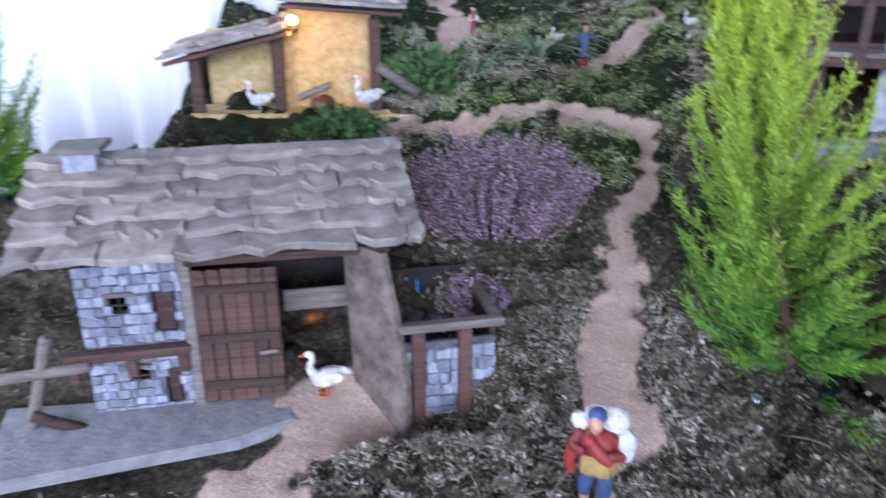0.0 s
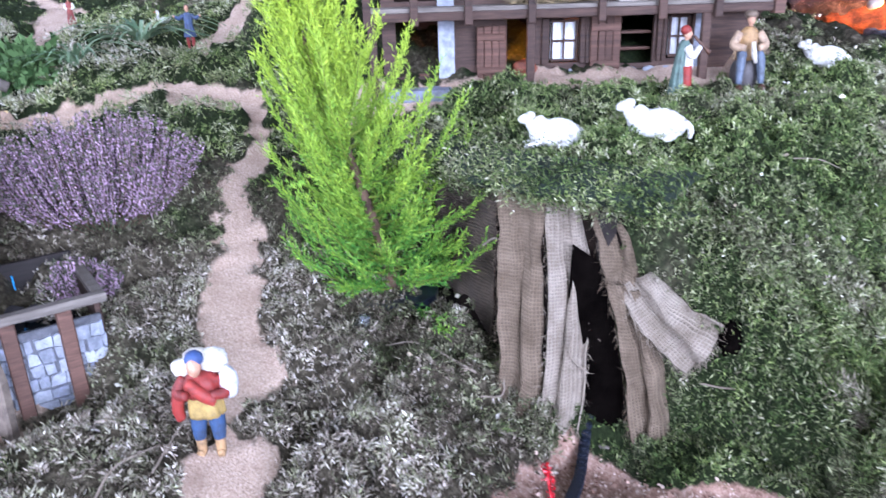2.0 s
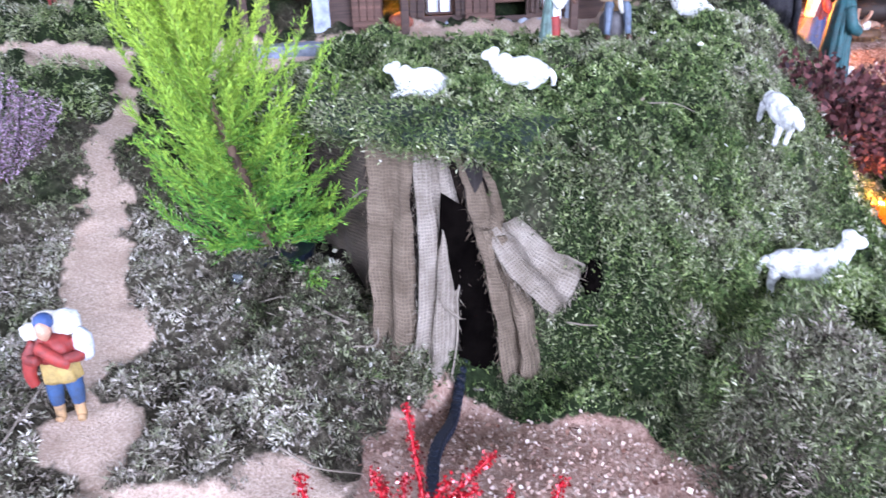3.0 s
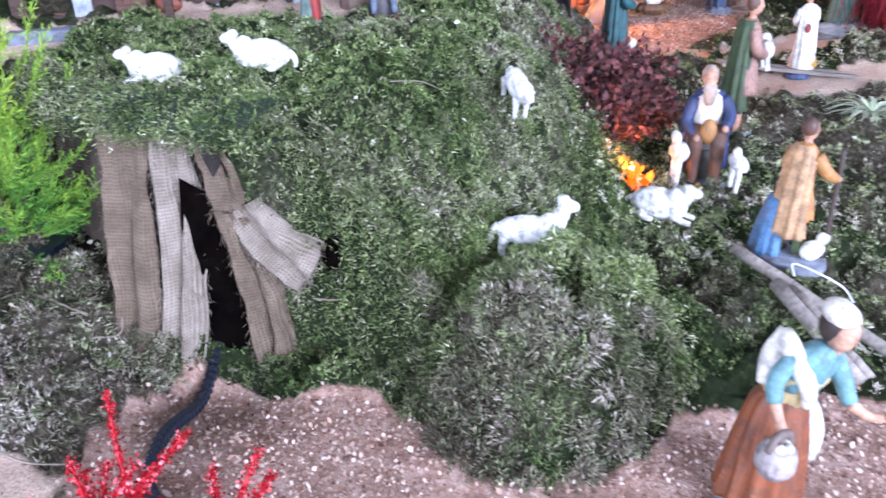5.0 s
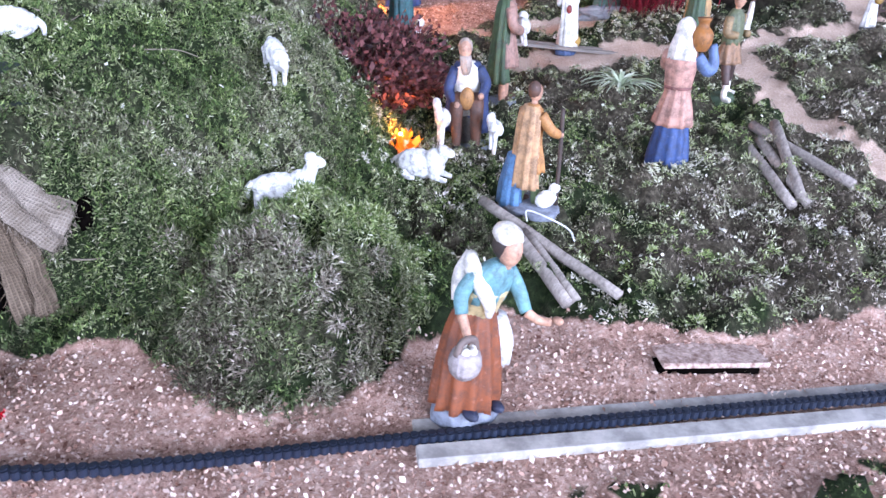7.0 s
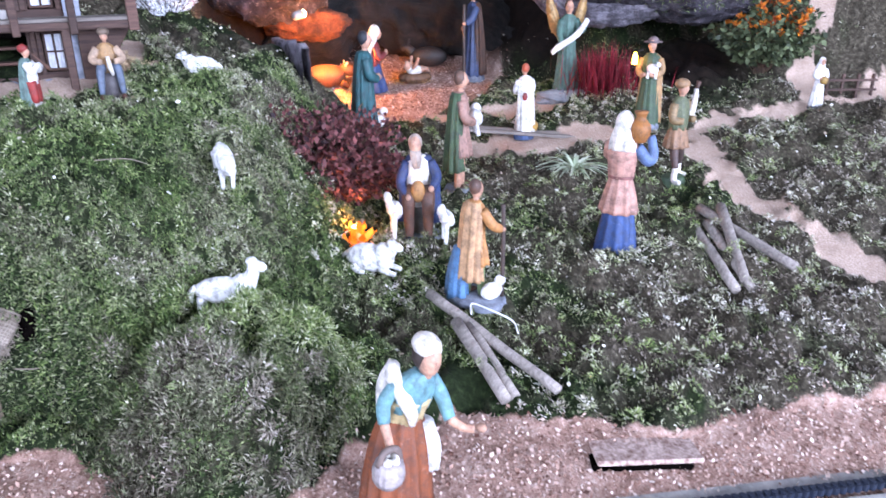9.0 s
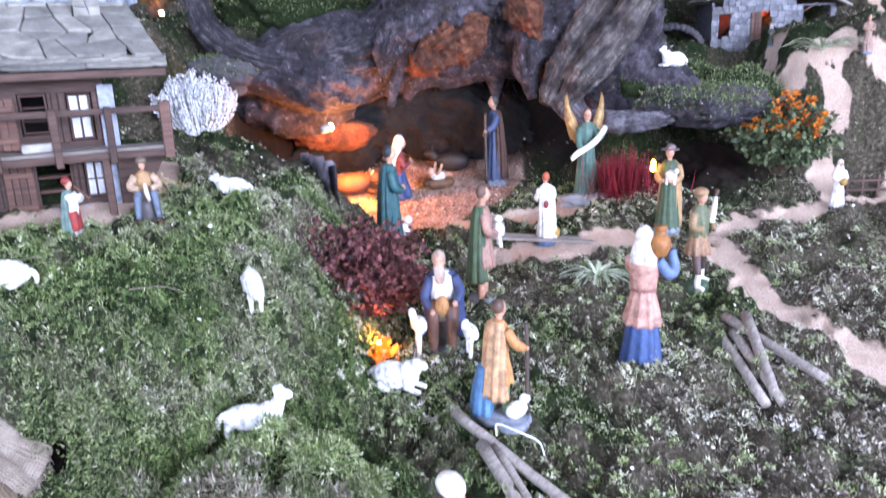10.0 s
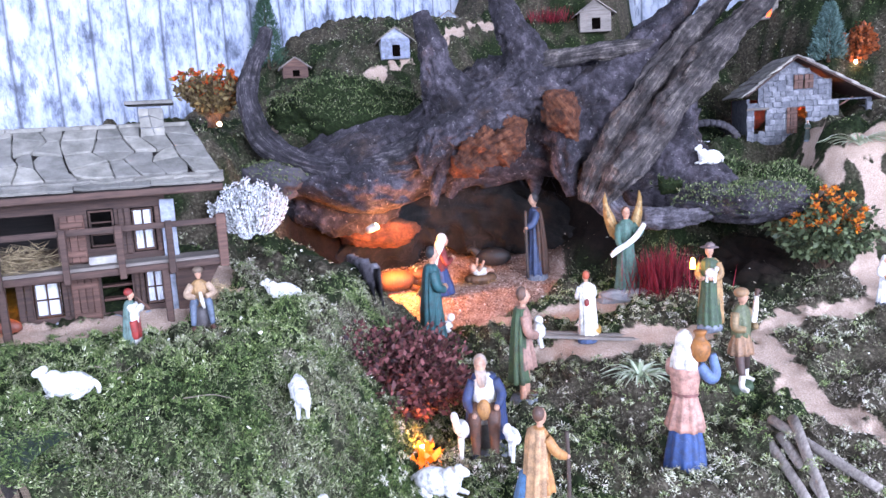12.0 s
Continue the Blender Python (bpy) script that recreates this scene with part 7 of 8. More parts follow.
# ---- figurines: each one plain moulded mesh ----
class Clay:
    """Gathers simple moulded forms into one painted mesh. The figure looks along -y."""

    def __init__(self):
        self.v, self.f, self.i, self.mats = [], [], [], []

    def _add(self, verts, faces, mat):
        if mat not in self.mats:
            self.mats.append(mat)
        k, o = self.mats.index(mat), len(self.v)
        self.v += [Vector(p) for p in verts]
        self.f += [tuple(o + n for n in q) for q in faces]
        self.i += [k] * len(faces)
        return self

    def ball(self, c, r, mat, rot=(0, 0, 0), wool=0.0, seg=20, rings=13, seed=0.0):
        m = Euler([radians(a) for a in rot]).to_matrix()
        vs, fs = [], []
        for j in range(rings + 1):
            t = math.pi * j / rings
            for k in range(seg):
                a = 2 * math.pi * k / seg
                p = Vector((math.sin(t) * math.cos(a), math.sin(t) * math.sin(a), math.cos(t)))
                s = 1.0
                if wool:
                    s += wool * (noise.noise(p * 4.5 + Vector((seed, 0, 0))) + 0.7 * noise.noise(p * 10))
                vs.append(m @ Vector((p.x * r[0] * s, p.y * r[1] * s, p.z * r[2] * s)) + Vector(c))
        for j in range(rings):
            for k in range(seg):
                k2 = (k + 1) % seg
                fs.append((j * seg + k, (j + 1) * seg + k, (j + 1) * seg + k2, j * seg + k2))
        return self._add(vs, fs, mat)

    def robe(self, rings, mat, folds=9, amp=0.06, seg=56, twist=0.3):
        """Stacked oval rings (x, y, z, rx, ry) with cloth folds that deepen downward."""
        P = spline(rings, 4)
        vs, fs = [], []
        n = len(P)
        for j, (x, y, z, rx, ry) in enumerate(P):
            t = j / (n - 1)
            for k in range(seg):
                a = 2 * math.pi * k / seg
                s = 1 + 1.5 * amp * (1 - 0.7 * t) * (math.sin(folds * a + twist * 6 * t) + 0.5 * math.sin(2.3 * folds * a + 1.0 + 2 * t))
                vs.append(Vector((x + rx * s * math.cos(a), y + ry * s * math.sin(a), z)))
        for j in range(n - 1):
            for k in range(seg):
                k2 = (k + 1) % seg
                fs.append((j * seg + k, j * seg + k2, (j + 1) * seg + k2, (j + 1) * seg + k))
        fs += [tuple(range(seg))[::-1], tuple((n - 1) * seg + k for k in range(seg))]
        return self._add(vs, fs, mat)

    def limb(self, pts, radii, mat, seg=12):
        P = spline([(*p, r) for p, r in zip(pts, radii)], 5)
        return self._add(*tube([Vector(q[:3]) for q in P], [max(q[3], 0.02) for q in P], seg), mat)

    def fin(self, pts, thick, mat):
        """A flat moulded shape (a wing, a cape) from its outline in order."""
        n = len(pts)
        q = [Vector(p) for p in pts]
        nrm = (q[1] - q[0]).cross(q[2] - q[0]).normalized() * thick / 2
        vs = [p + nrm for p in q] + [p - nrm for p in q]
        fs = [tuple(range(n)), tuple(range(2 * n - 1, n - 1, -1))] + [(i, n + i, n + (i + 1) % n, (i + 1) % n) for i in range(n)]
        return self._add(vs, fs, mat)

    def done(self, name, at, turn, height, label, category="figurine", group="", tilt=0, flip=False, lean=0):
        """Stands the figure, modelled one unit high, at its place and true height."""
        if flip:
            self.v = [Vector((-p.x, p.y, p.z)) for p in self.v]
            self.f = [q[::-1] for q in self.f]
        k = 0.84 if category == "figurine" else 1.0
        ob = mesh_object(name, [Vector((p.x * k, p.y * k, p.z)) * height for p in self.v], self.f, self.mats, smooth=True, index=self.i)
        ob.matrix_world = pose(*at, tilt, lean, turn)
        return tagged(ob, label, category, group)


SKIN, HAIR, GREY = paint("#d9a384"), paint("#5a3a28"), paint("#9aa0ac")
CREAM, WHITE_P = paint("#ece6da"), paint("#f1f0ec")
BROWN, TAN, RED, BLUE, TEAL, GREEN = paint("#6e4530"), paint("#c69a62"), paint("#b03028"), paint("#3c5f9e"), paint("#2f6f74"), paint("#4d6a48")
NAVY, PINK, AMBER, GOLD, SLATEP = paint("#2b3554"), paint("#d09a86"), paint("#b8742c"), paint("#b58c4a"), paint("#8f97a6")


def head(c, at, r=0.062, hair=HAIR, cover=None, nod=0.0):
    """A plain head with hair or a head covering; no features."""
    x, y, z = at
    c.limb([(x, y + 0.01, z - 0.09), (x, y + 0.004, z - 0.03)], [0.03, 0.028], SKIN)
    c.ball((x, y, z), (r * 0.82, r * 0.92, r * 1.08), SKIN)
    c.ball((x, y - r * 0.86, z - 0.004), (0.010, 0.014, 0.014), SKIN)
    if cover is None:
        c.ball((x, y + r * 0.28, z + r * 0.28), (r * 0.94, r * 0.88, r * 0.98), hair, wool=0.06)
    return c


def base(c, rx=0.2, ry=0.17, mat=None, z=0.0):
    return c.robe([(0, 0, z - 0.06, rx, ry), (0, 0, z, rx * 1.02, ry * 1.02), (0, 0, z + 0.035, rx * 0.92, ry * 0.9)], mat or SLATEP, 5, 0.03)


def woman_with_basket():
    c = base(Clay(), 0.21, 0.17, SLATEP)
    c.robe([(0.0, 0.02, 0.03, 0.215, 0.18), (0, 0.02, 0.14, 0.205, 0.175), (0.0, 0.03, 0.32, 0.185, 0.155), (0.0, 0.04, 0.47, 0.15, 0.13), (0.0, 0.03, 0.55, 0.115, 0.10)], paint("#a2552a"), 12, 0.085)
    c.robe([(0, 0.03, 0.52, 0.118, 0.10), (0, 0.01, 0.58, 0.122, 0.105), (0, -0.03, 0.66, 0.13, 0.11)], paint("#d8c08a"), 6, 0.03)
    c.robe([(0, 0.0, 0.60, 0.125, 0.105), (0, -0.04, 0.70, 0.125, 0.105), (0, -0.07, 0.77, 0.112, 0.085), (0, -0.09, 0.82, 0.05, 0.045)], paint("#74aab0"), 7, 0.05)
    # arms: one with the basket, one stretched forward
    c.limb([(-0.11, -0.05, 0.76), (-0.175, -0.03, 0.66), (-0.185, -0.06, 0.57)], [0.04, 0.042, 0.036], paint("#74aab0"))
    c.limb([(-0.185, -0.06, 0.57), (-0.185, -0.12, 0.50), (-0.19, -0.15, 0.47)], [0.028, 0.024, 0.024], SKIN)
    c.limb([(0.10, -0.07, 0.76), (0.155, -0.12, 0.66), (0.17, -0.19, 0.57)], [0.042, 0.042, 0.034], paint("#74aab0"))
    c.limb([(0.17, -0.19, 0.57), (0.22, -0.25, 0.54), (0.27, -0.295, 0.54)], [0.026, 0.022, 0.018], SKIN)
    c.ball((0.30, -0.315, 0.55), (0.03, 0.035, 0.02), SKIN)
    # shawl over one shoulder, apron end
    c.limb([(-0.07, 0.06, 0.80), (-0.11, 0.0, 0.785), (-0.10, -0.09, 0.71), (-0.05, -0.12, 0.62), (-0.03, -0.11, 0.55)], [0.035, 0.045, 0.042, 0.036, 0.02], CREAM)
    c.limb([(-0.05, 0.08, 0.81), (-0.10, 0.08, 0.70), (-0.13, 0.07, 0.58)], [0.035, 0.052, 0.026], CREAM)
    c.robe([(0.17, -0.02, 0.24, 0.055, 0.09), (0.165, -0.02, 0.38, 0.06, 0.09), (0.13, -0.01, 0.5, 0.05, 0.06)], WHITE_P, 5, 0.07)
    head(c, (0.03, -0.13, 0.885), 0.078, paint("#4a3226"), True)
    c.ball((0.03, -0.100, 0.902), (0.080, 0.080, 0.082), paint("#4a3226"))
    c.ball((0.03, -0.098, 0.945), (0.084, 0.090, 0.050), paint("#e4dccf"), (16, 0, 0), wool=0.05)
    c.robe([(-0.20, -0.16, 0.29, 0.05, 0.05), (-0.20, -0.16, 0.33, 0.085, 0.085), (-0.20, -0.16, 0.38, 0.09, 0.09), (-0.20, -0.16, 0.425, 0.075, 0.075)], paint("#b5aaa8"), 16, 0.03)
    c.limb([(-0.27, -0.16, 0.41), (-0.24, -0.16, 0.475), (-0.16, -0.16, 0.475), (-0.13, -0.16, 0.41)], [0.012] * 4, paint("#8f7a70"))
    for k in range(5):
        c.ball((-0.2 + 0.035 * math.cos(k * 1.3), -0.16 + 0.035 * math.sin(k * 1.3), 0.43), (0.026, 0.026, 0.024), CREAM)
    for x in (-0.09, 0.10):
        c.ball((x, -0.15, 0.045), (0.04, 0.06, 0.028), NAVY)
    c.done("figurine", (0.776, -0.026, 0.036), -14, 0.200, "painted resin woman in rust skirt and turquoise blouse carrying a basket", lean=7)


woman_with_basket()


def jug_woman():
    c = Clay()
    c.robe([(0, 0, -0.02, 0.165, 0.14), (0, 0, 0.06, 0.16, 0.135), (0, 0, 0.22, 0.135, 0.115), (0, 0, 0.37, 0.105, 0.095)], BLUE, 10, 0.08)
    c.robe([(0, 0, 0.28, 0.155, 0.13), (0, 0, 0.38, 0.135, 0.115), (0, 0, 0.50, 0.10, 0.09), (0, 0, 0.56, 0.095, 0.085)], PINK, 9, 0.07)
    c.robe([(0, 0, 0.53, 0.10, 0.09), (0, 0, 0.64, 0.115, 0.095), (0, 0.0, 0.74, 0.125, 0.085), (0, 0, 0.80, 0.06, 0.05)], PINK, 5, 0.03)
    c.robe([(0, 0, 0.525, 0.105, 0.094), (0, 0, 0.545, 0.107, 0.096)], paint("#a86a62"), 3, 0.02)
    c.limb([(0.11, 0, 0.74), (0.20, -0.02, 0.66), (0.23, -0.05, 0.70), (0.20, -0.05, 0.82)], [0.045, 0.045, 0.04, 0.032], paint("#6a86b4"))
    c.limb([(-0.11, 0, 0.74), (-0.14, -0.08, 0.66), (-0.10, -0.16, 0.68)], [0.045, 0.042, 0.032], PINK)
    head(c, (0, -0.02, 0.885), 0.064, HAIR, True)
    c.ball((0, 0.012, 0.90), (0.075, 0.078, 0.085), CREAM)
    c.robe([(0, 0.035, 0.72, 0.105, 0.06), (0, 0.03, 0.80, 0.10, 0.07), (0, 0.02, 0.88, 0.075, 0.07)], CREAM, 7, 0.05)
    c.robe([(0.12, 0.0, 0.78, 0.05, 0.05), (0.12, 0.0, 0.83, 0.078, 0.078), (0.12, 0, 0.89, 0.08, 0.08), (0.12, 0, 0.94, 0.04, 0.04), (0.12, 0, 0.985, 0.055, 0.055)], AMBER, 3, 0.0)
    c.done("figurine", set_on(1.385, 0.056, -0.002), 100, 0.228, "painted resin woman in pink and blue shouldering an amber jug", flip=True)


jug_woman()


def standing(name_at, turn, height, label, robe_m, cloak_m, hair_m, top_m=None, cover=None, staff=False, lamb=None, short=False, legs=None, extra=None, base_m=None, arms="fold", flip=False):
    """A standing shepherd or king: robe or tunic, cloak behind, arms and head."""
    c = base(Clay(), 0.17, 0.15, base_m or SLATEP)
    top_m = top_m or robe_m
    if short:
        for s in (-1, 1):
            c.limb([(0.055 * s, 0.0, 0.40), (0.065 * s, -0.02 * s, 0.22), (0.07 * s, -0.03 * s, 0.03)], [0.06, 0.045, 0.034], legs or SKIN)
            c.ball((0.07 * s, -0.05 - 0.03 * s, 0.035), (0.035, 0.065, 0.03), BROWN)
        c.robe([(0, 0, 0.30, 0.15, 0.125), (0, 0, 0.40, 0.135, 0.11), (0, 0, 0.54, 0.10, 0.085), (0, 0, 0.68, 0.115, 0.09), (0, 0, 0.77, 0.11, 0.075), (0, 0, 0.82, 0.05, 0.045)], robe_m, 9, 0.07)
    else:
        c.robe([(0, 0, 0.02, 0.155, 0.135), (0, 0, 0.12, 0.15, 0.125), (0, 0, 0.34, 0.12, 0.10), (0, 0, 0.54, 0.10, 0.085), (0, 0, 0.69, 0.115, 0.09), (0, 0, 0.775, 0.11, 0.075), (0, 0, 0.82, 0.05, 0.045)], robe_m, 10, 0.075)
    if cloak_m:
        low = 0.18 if short else 0.04
        c.robe([(0, 0.06, low, 0.165, 0.10), (0, 0.06, 0.3, 0.155, 0.09), (0, 0.05, 0.55, 0.14, 0.075), (0, 0.03, 0.74, 0.13, 0.07), (0, 0.015, 0.81, 0.08, 0.06)], cloak_m, 8, 0.09)
    if arms == "fold":
        for s in (-1, 1):
            c.limb([(0.115 * s, 0, 0.755), (0.155 * s, -0.03, 0.63), (0.08 * s, -0.12, 0.58)], [0.048, 0.046, 0.036], top_m)
            c.limb([(0.08 * s, -0.12, 0.58), (0.03 * s, -0.155, 0.60)], [0.026, 0.022], SKIN)
    elif arms == "wide":
        for s in (-1, 1):
            c.limb([(0.115 * s, 0, 0.755), (0.21 * s, -0.06, 0.70), (0.30 * s, -0.10, 0.74)], [0.046, 0.044, 0.032], top_m)
            c.ball((0.33 * s, -0.11, 0.75), (0.028, 0.028, 0.028), SKIN)
    else:
        c.limb([(0.115, 0, 0.755), (0.18, -0.06, 0.65), (0.20, -0.15, 0.60)], [0.048, 0.046, 0.034], top_m)
        c.ball((0.20, -0.17, 0.60), (0.028, 0.028, 0.028), SKIN)
        c.limb([(-0.115, 0, 0.755), (-0.16, -0.02, 0.62), (-0.12, -0.10, 0.54)], [0.048, 0.046, 0.034], top_m)
        c.ball((-0.11, -0.12, 0.53), (0.028, 0.028, 0.028), SKIN)
    head(c, (0, -0.02, 0.905), 0.066, hair_m, cover)
    if cover == "veil":
        c.ball((0, 0.012, 0.918), (0.075, 0.078, 0.083), hair_m)
        c.robe([(0, 0.05, 0.70, 0.12, 0.06), (0, 0.04, 0.80, 0.11, 0.07), (0, 0.02, 0.90, 0.075, 0.07)], hair_m, 7, 0.05)
    elif cover == "hat":
        c.ball((0, 0.01, 0.95), (0.068, 0.068, 0.05), hair_m)
        c.robe([(0, 0.0, 0.935, 0.115, 0.115), (0, 0.0, 0.945, 0.11, 0.11), (0, 0, 0.955, 0.06, 0.06)], hair_m, 4, 0.04)
    elif cover == "cap":
        c.ball((0, 0.01, 0.935), (0.070, 0.074, 0.062), hair_m)
    if staff:
        c.limb([(0.21, -0.17, 0.02), (0.205, -0.175, 0.5), (0.20, -0.17, 0.80)], [0.014, 0.013, 0.016], paint("#5d4a40"))
    if lamb:
        x, y, z, k = lamb
        c.ball((x, y, z), (0.09 * k, 0.06 * k, 0.06 * k), WHITE_P, wool=0.12)
        c.ball((x + 0.085 * k, y - 0.02, z + 0.055 * k), (0.035 * k, 0.045 * k, 0.036 * k), WHITE_P)
        for dx in (-0.05, 0.05):
            c.limb([(x + dx * k, y, z - 0.03 * k), (x + dx * k * 1.2, y - 0.02, z - 0.12 * k)], [0.016 * k, 0.012 * k], WHITE_P)
    if extra:
        extra(c)
    c.done("figurine", name_at, turn, height, label, flip=flip)


def plate_with_lamb(c):
    c.robe([(0.0, -0.02, -0.03, 0.34, 0.24), (0.0, -0.02, 0.01, 0.345, 0.245), (0, -0.02, 0.03, 0.32, 0.22)], SLATEP, 4, 0.05)
    c.ball((0.20, -0.05, 0.10), (0.07, 0.12, 0.07), WHITE_P, wool=0.06)
    c.ball((0.20, -0.15, 0.17), (0.045, 0.06, 0.045), WHITE_P)
    c.robe([(-0.10, 0.14, 0.0, 0.14, 0.09), (-0.11, 0.12, 0.2, 0.12, 0.08), (-0.10, 0.08, 0.42, 0.09, 0.06)], paint("#5a8fc0"), 5, 0.08)


standing(set_on(1.122, 0.142, 0.002), 75, 0.178, "painted resin shepherd in orange tunic with staff and lamb", paint("#d08f4a"), paint("#d9a878"), paint("#7a5442"), staff=True, short=True, legs=paint("#7d9460"), extra=plate_with_lamb, arms="staff", flip=True)


def lamb_at_foot(c):
    c.ball((0.20, -0.16, 0.16), (0.05, 0.07, 0.06), WHITE_P, wool=0.06)
    c.ball((0.20, -0.21, 0.25), (0.036, 0.05, 0.04), WHITE_P)
    c.limb([(0.20, -0.12, 0.15), (0.20, -0.08, 0.02)], [0.03, 0.02], WHITE_P)
    c.robe([(0.10, -0.09, -0.01, 0.2, 0.14), (0.10, -0.09, 0.03, 0.19, 0.13)], NAVY, 4, 0.03)


standing(set_on(1.458, 0.690, 0.004), 52, 0.238, "painted resin man in a teal robe with a lamb", TEAL, TEAL, paint("#2a3038"), extra=lamb_at_foot, base_m=TEAL)
standing(set_on(1.385, 0.378, 0.003), 48, 0.222, "painted resin shepherd in rose and green carrying a white lamb", paint("#b58a78"), paint("#4f6b46"), paint("#7a5a48"), short=True, lamb=(0.02, -0.16, 0.60, 1.15))
standing(set_on(1.925, 0.760, 0.003), -130, 0.232, "painted resin bearded man in brown cloak and blue robe", paint("#4a5f8a"), paint("#6a4632"), paint("#4f4a4c"), staff=True, arms="staff")
standing(set_on(1.822, 0.220, 0.003), -82, 0.183, "painted resin man in a broad hat holding a child", GREEN, TAN, paint("#8f7a78"), cover="hat", lamb=(0.06, -0.13, 0.66, 0.9), top_m=TAN)


def bagpipe(c):
    c.limb([(0.12, -0.06, 0.62), (0.22, -0.04, 0.74), (0.27, -0.02, 0.86)], [0.05, 0.035, 0.025], CREAM)
    c.limb([(0.27, -0.02, 0.86), (0.30, -0.02, 0.93)], [0.018, 0.03], BROWN)


c = base(Clay(), 0.16, 0.13, GREEN)
for (a, b_), m_ in (((-0.12, -0.10), paint("#6a5048")), ((0.20, 0.06), paint("#5a443e"))):
    c.limb([(0.05 * (1 if a > 0 else -1), 0, 0.44), (a * 0.75, b_ * 0.5, 0.26), (a, b_, 0.14)], [0.07, 0.05, 0.036], m_)
    c.limb([(a, b_, 0.15), (a * 1.05, b_, 0.03), (a * 1.15, b_ - 0.09, 0.015)], [0.036, 0.034, 0.022], CREAM)
c.robe([(0, 0, 0.33, 0.16, 0.13), (0, 0, 0.42, 0.14, 0.115), (0, 0, 0.53, 0.10, 0.085)], paint("#b08560"), 9, 0.07)
c.robe([(0, 0, 0.50, 0.105, 0.09), (0, 0, 0.64, 0.12, 0.095), (0, 0, 0.76, 0.115, 0.075), (0, 0, 0.82, 0.05, 0.045)], paint("#77805a"), 6, 0.05)
for s in (-1, 1):
    c.limb([(0.115 * s, 0, 0.75), (0.16 * s, -0.03, 0.62), (0.10 * s, -0.13, 0.60)], [0.048, 0.046, 0.03], paint("#a88a5c"))
bagpipe(c)
head(c, (0, -0.02, 0.895), 0.064, HAIR, True)
c.ball((0, 0.0, 0.935), (0.085, 0.085, 0.05), paint("#b98f62"))
c.done("figurine", set_on(1.655, 0.082, 0.003), -10, 0.190, "painted resin bagpiper striding in tan tunic and white boots")


def kneeling(at, turn, height, label, skirt, top, veil):
    c = Clay()
    c.robe([(0, 0.12, -0.02, 0.24, 0.36), (0, 0.10, 0.08, 0.23, 0.33), (0, 0.06, 0.26, 0.18, 0.22), (0, 0.02, 0.42, 0.14, 0.14)], skirt, 9, 0.07)
    c.robe([(0, 0.02, 0.38, 0.145, 0.14), (0, -0.01, 0.56, 0.15, 0.125), (0, -0.03, 0.68, 0.12, 0.09), (0, -0.04, 0.74, 0.06, 0.05)], top, 6, 0.05)
    for s in (-1, 1):
        c.limb([(0.13 * s, -0.02, 0.66), (0.16 * s, -0.10, 0.52), (0.03 * s, -0.22, 0.56)], [0.06, 0.055, 0.035], top)
    c.ball((0, -0.24, 0.58), (0.035, 0.035, 0.05), SKIN)
    head(c, (0, -0.08, 0.865), 0.088, HAIR, True)
    c.ball((0, -0.04, 0.885), (0.10, 0.105, 0.11), veil)
    c.robe([(0, 0.12, 0.42, 0.15, 0.07), (0, 0.08, 0.60, 0.15, 0.09), (0, 0.02, 0.76, 0.125, 0.095), (0, -0.02, 0.87, 0.10, 0.10)], veil, 8, 0.06)
    c.done("figurine", at, turn, height, label)


kneeling(set_on(1.680, 0.885, 0.002), 50, 0.160, "painted resin kneeling woman in red and blue with a white veil", paint("#33508a"), paint("#9a3a38"), CREAM)

c = Clay()
c.robe([(0, 0, 0.0, 0.36, 0.25), (0, 0, 0.12, 0.5, 0.36), (0, 0, 0.22, 0.44, 0.30)], paint("#8a6242"), 18, 0.05)
c.ball((0.0, 0, 0.30), (0.26, 0.15, 0.12), CREAM)
c.ball((-0.24, 0, 0.42), (0.11, 0.11, 0.12), SKIN)
for s in (-1, 1):
    c.limb([(-0.10, 0.1 * s, 0.36), (-0.02, 0.22 * s, 0.50), (0.02, 0.25 * s, 0.62)], [0.05, 0.045, 0.035], SKIN)
    c.limb([(0.16, 0.07 * s, 0.30), (0.30, 0.09 * s, 0.34), (0.42, 0.08 * s, 0.28)], [0.06, 0.05, 0.035], SKIN)
c.done("figurine", set_on(1.800, 0.855, 0.0), -25, 0.105, "painted resin baby lying in a straw cradle")


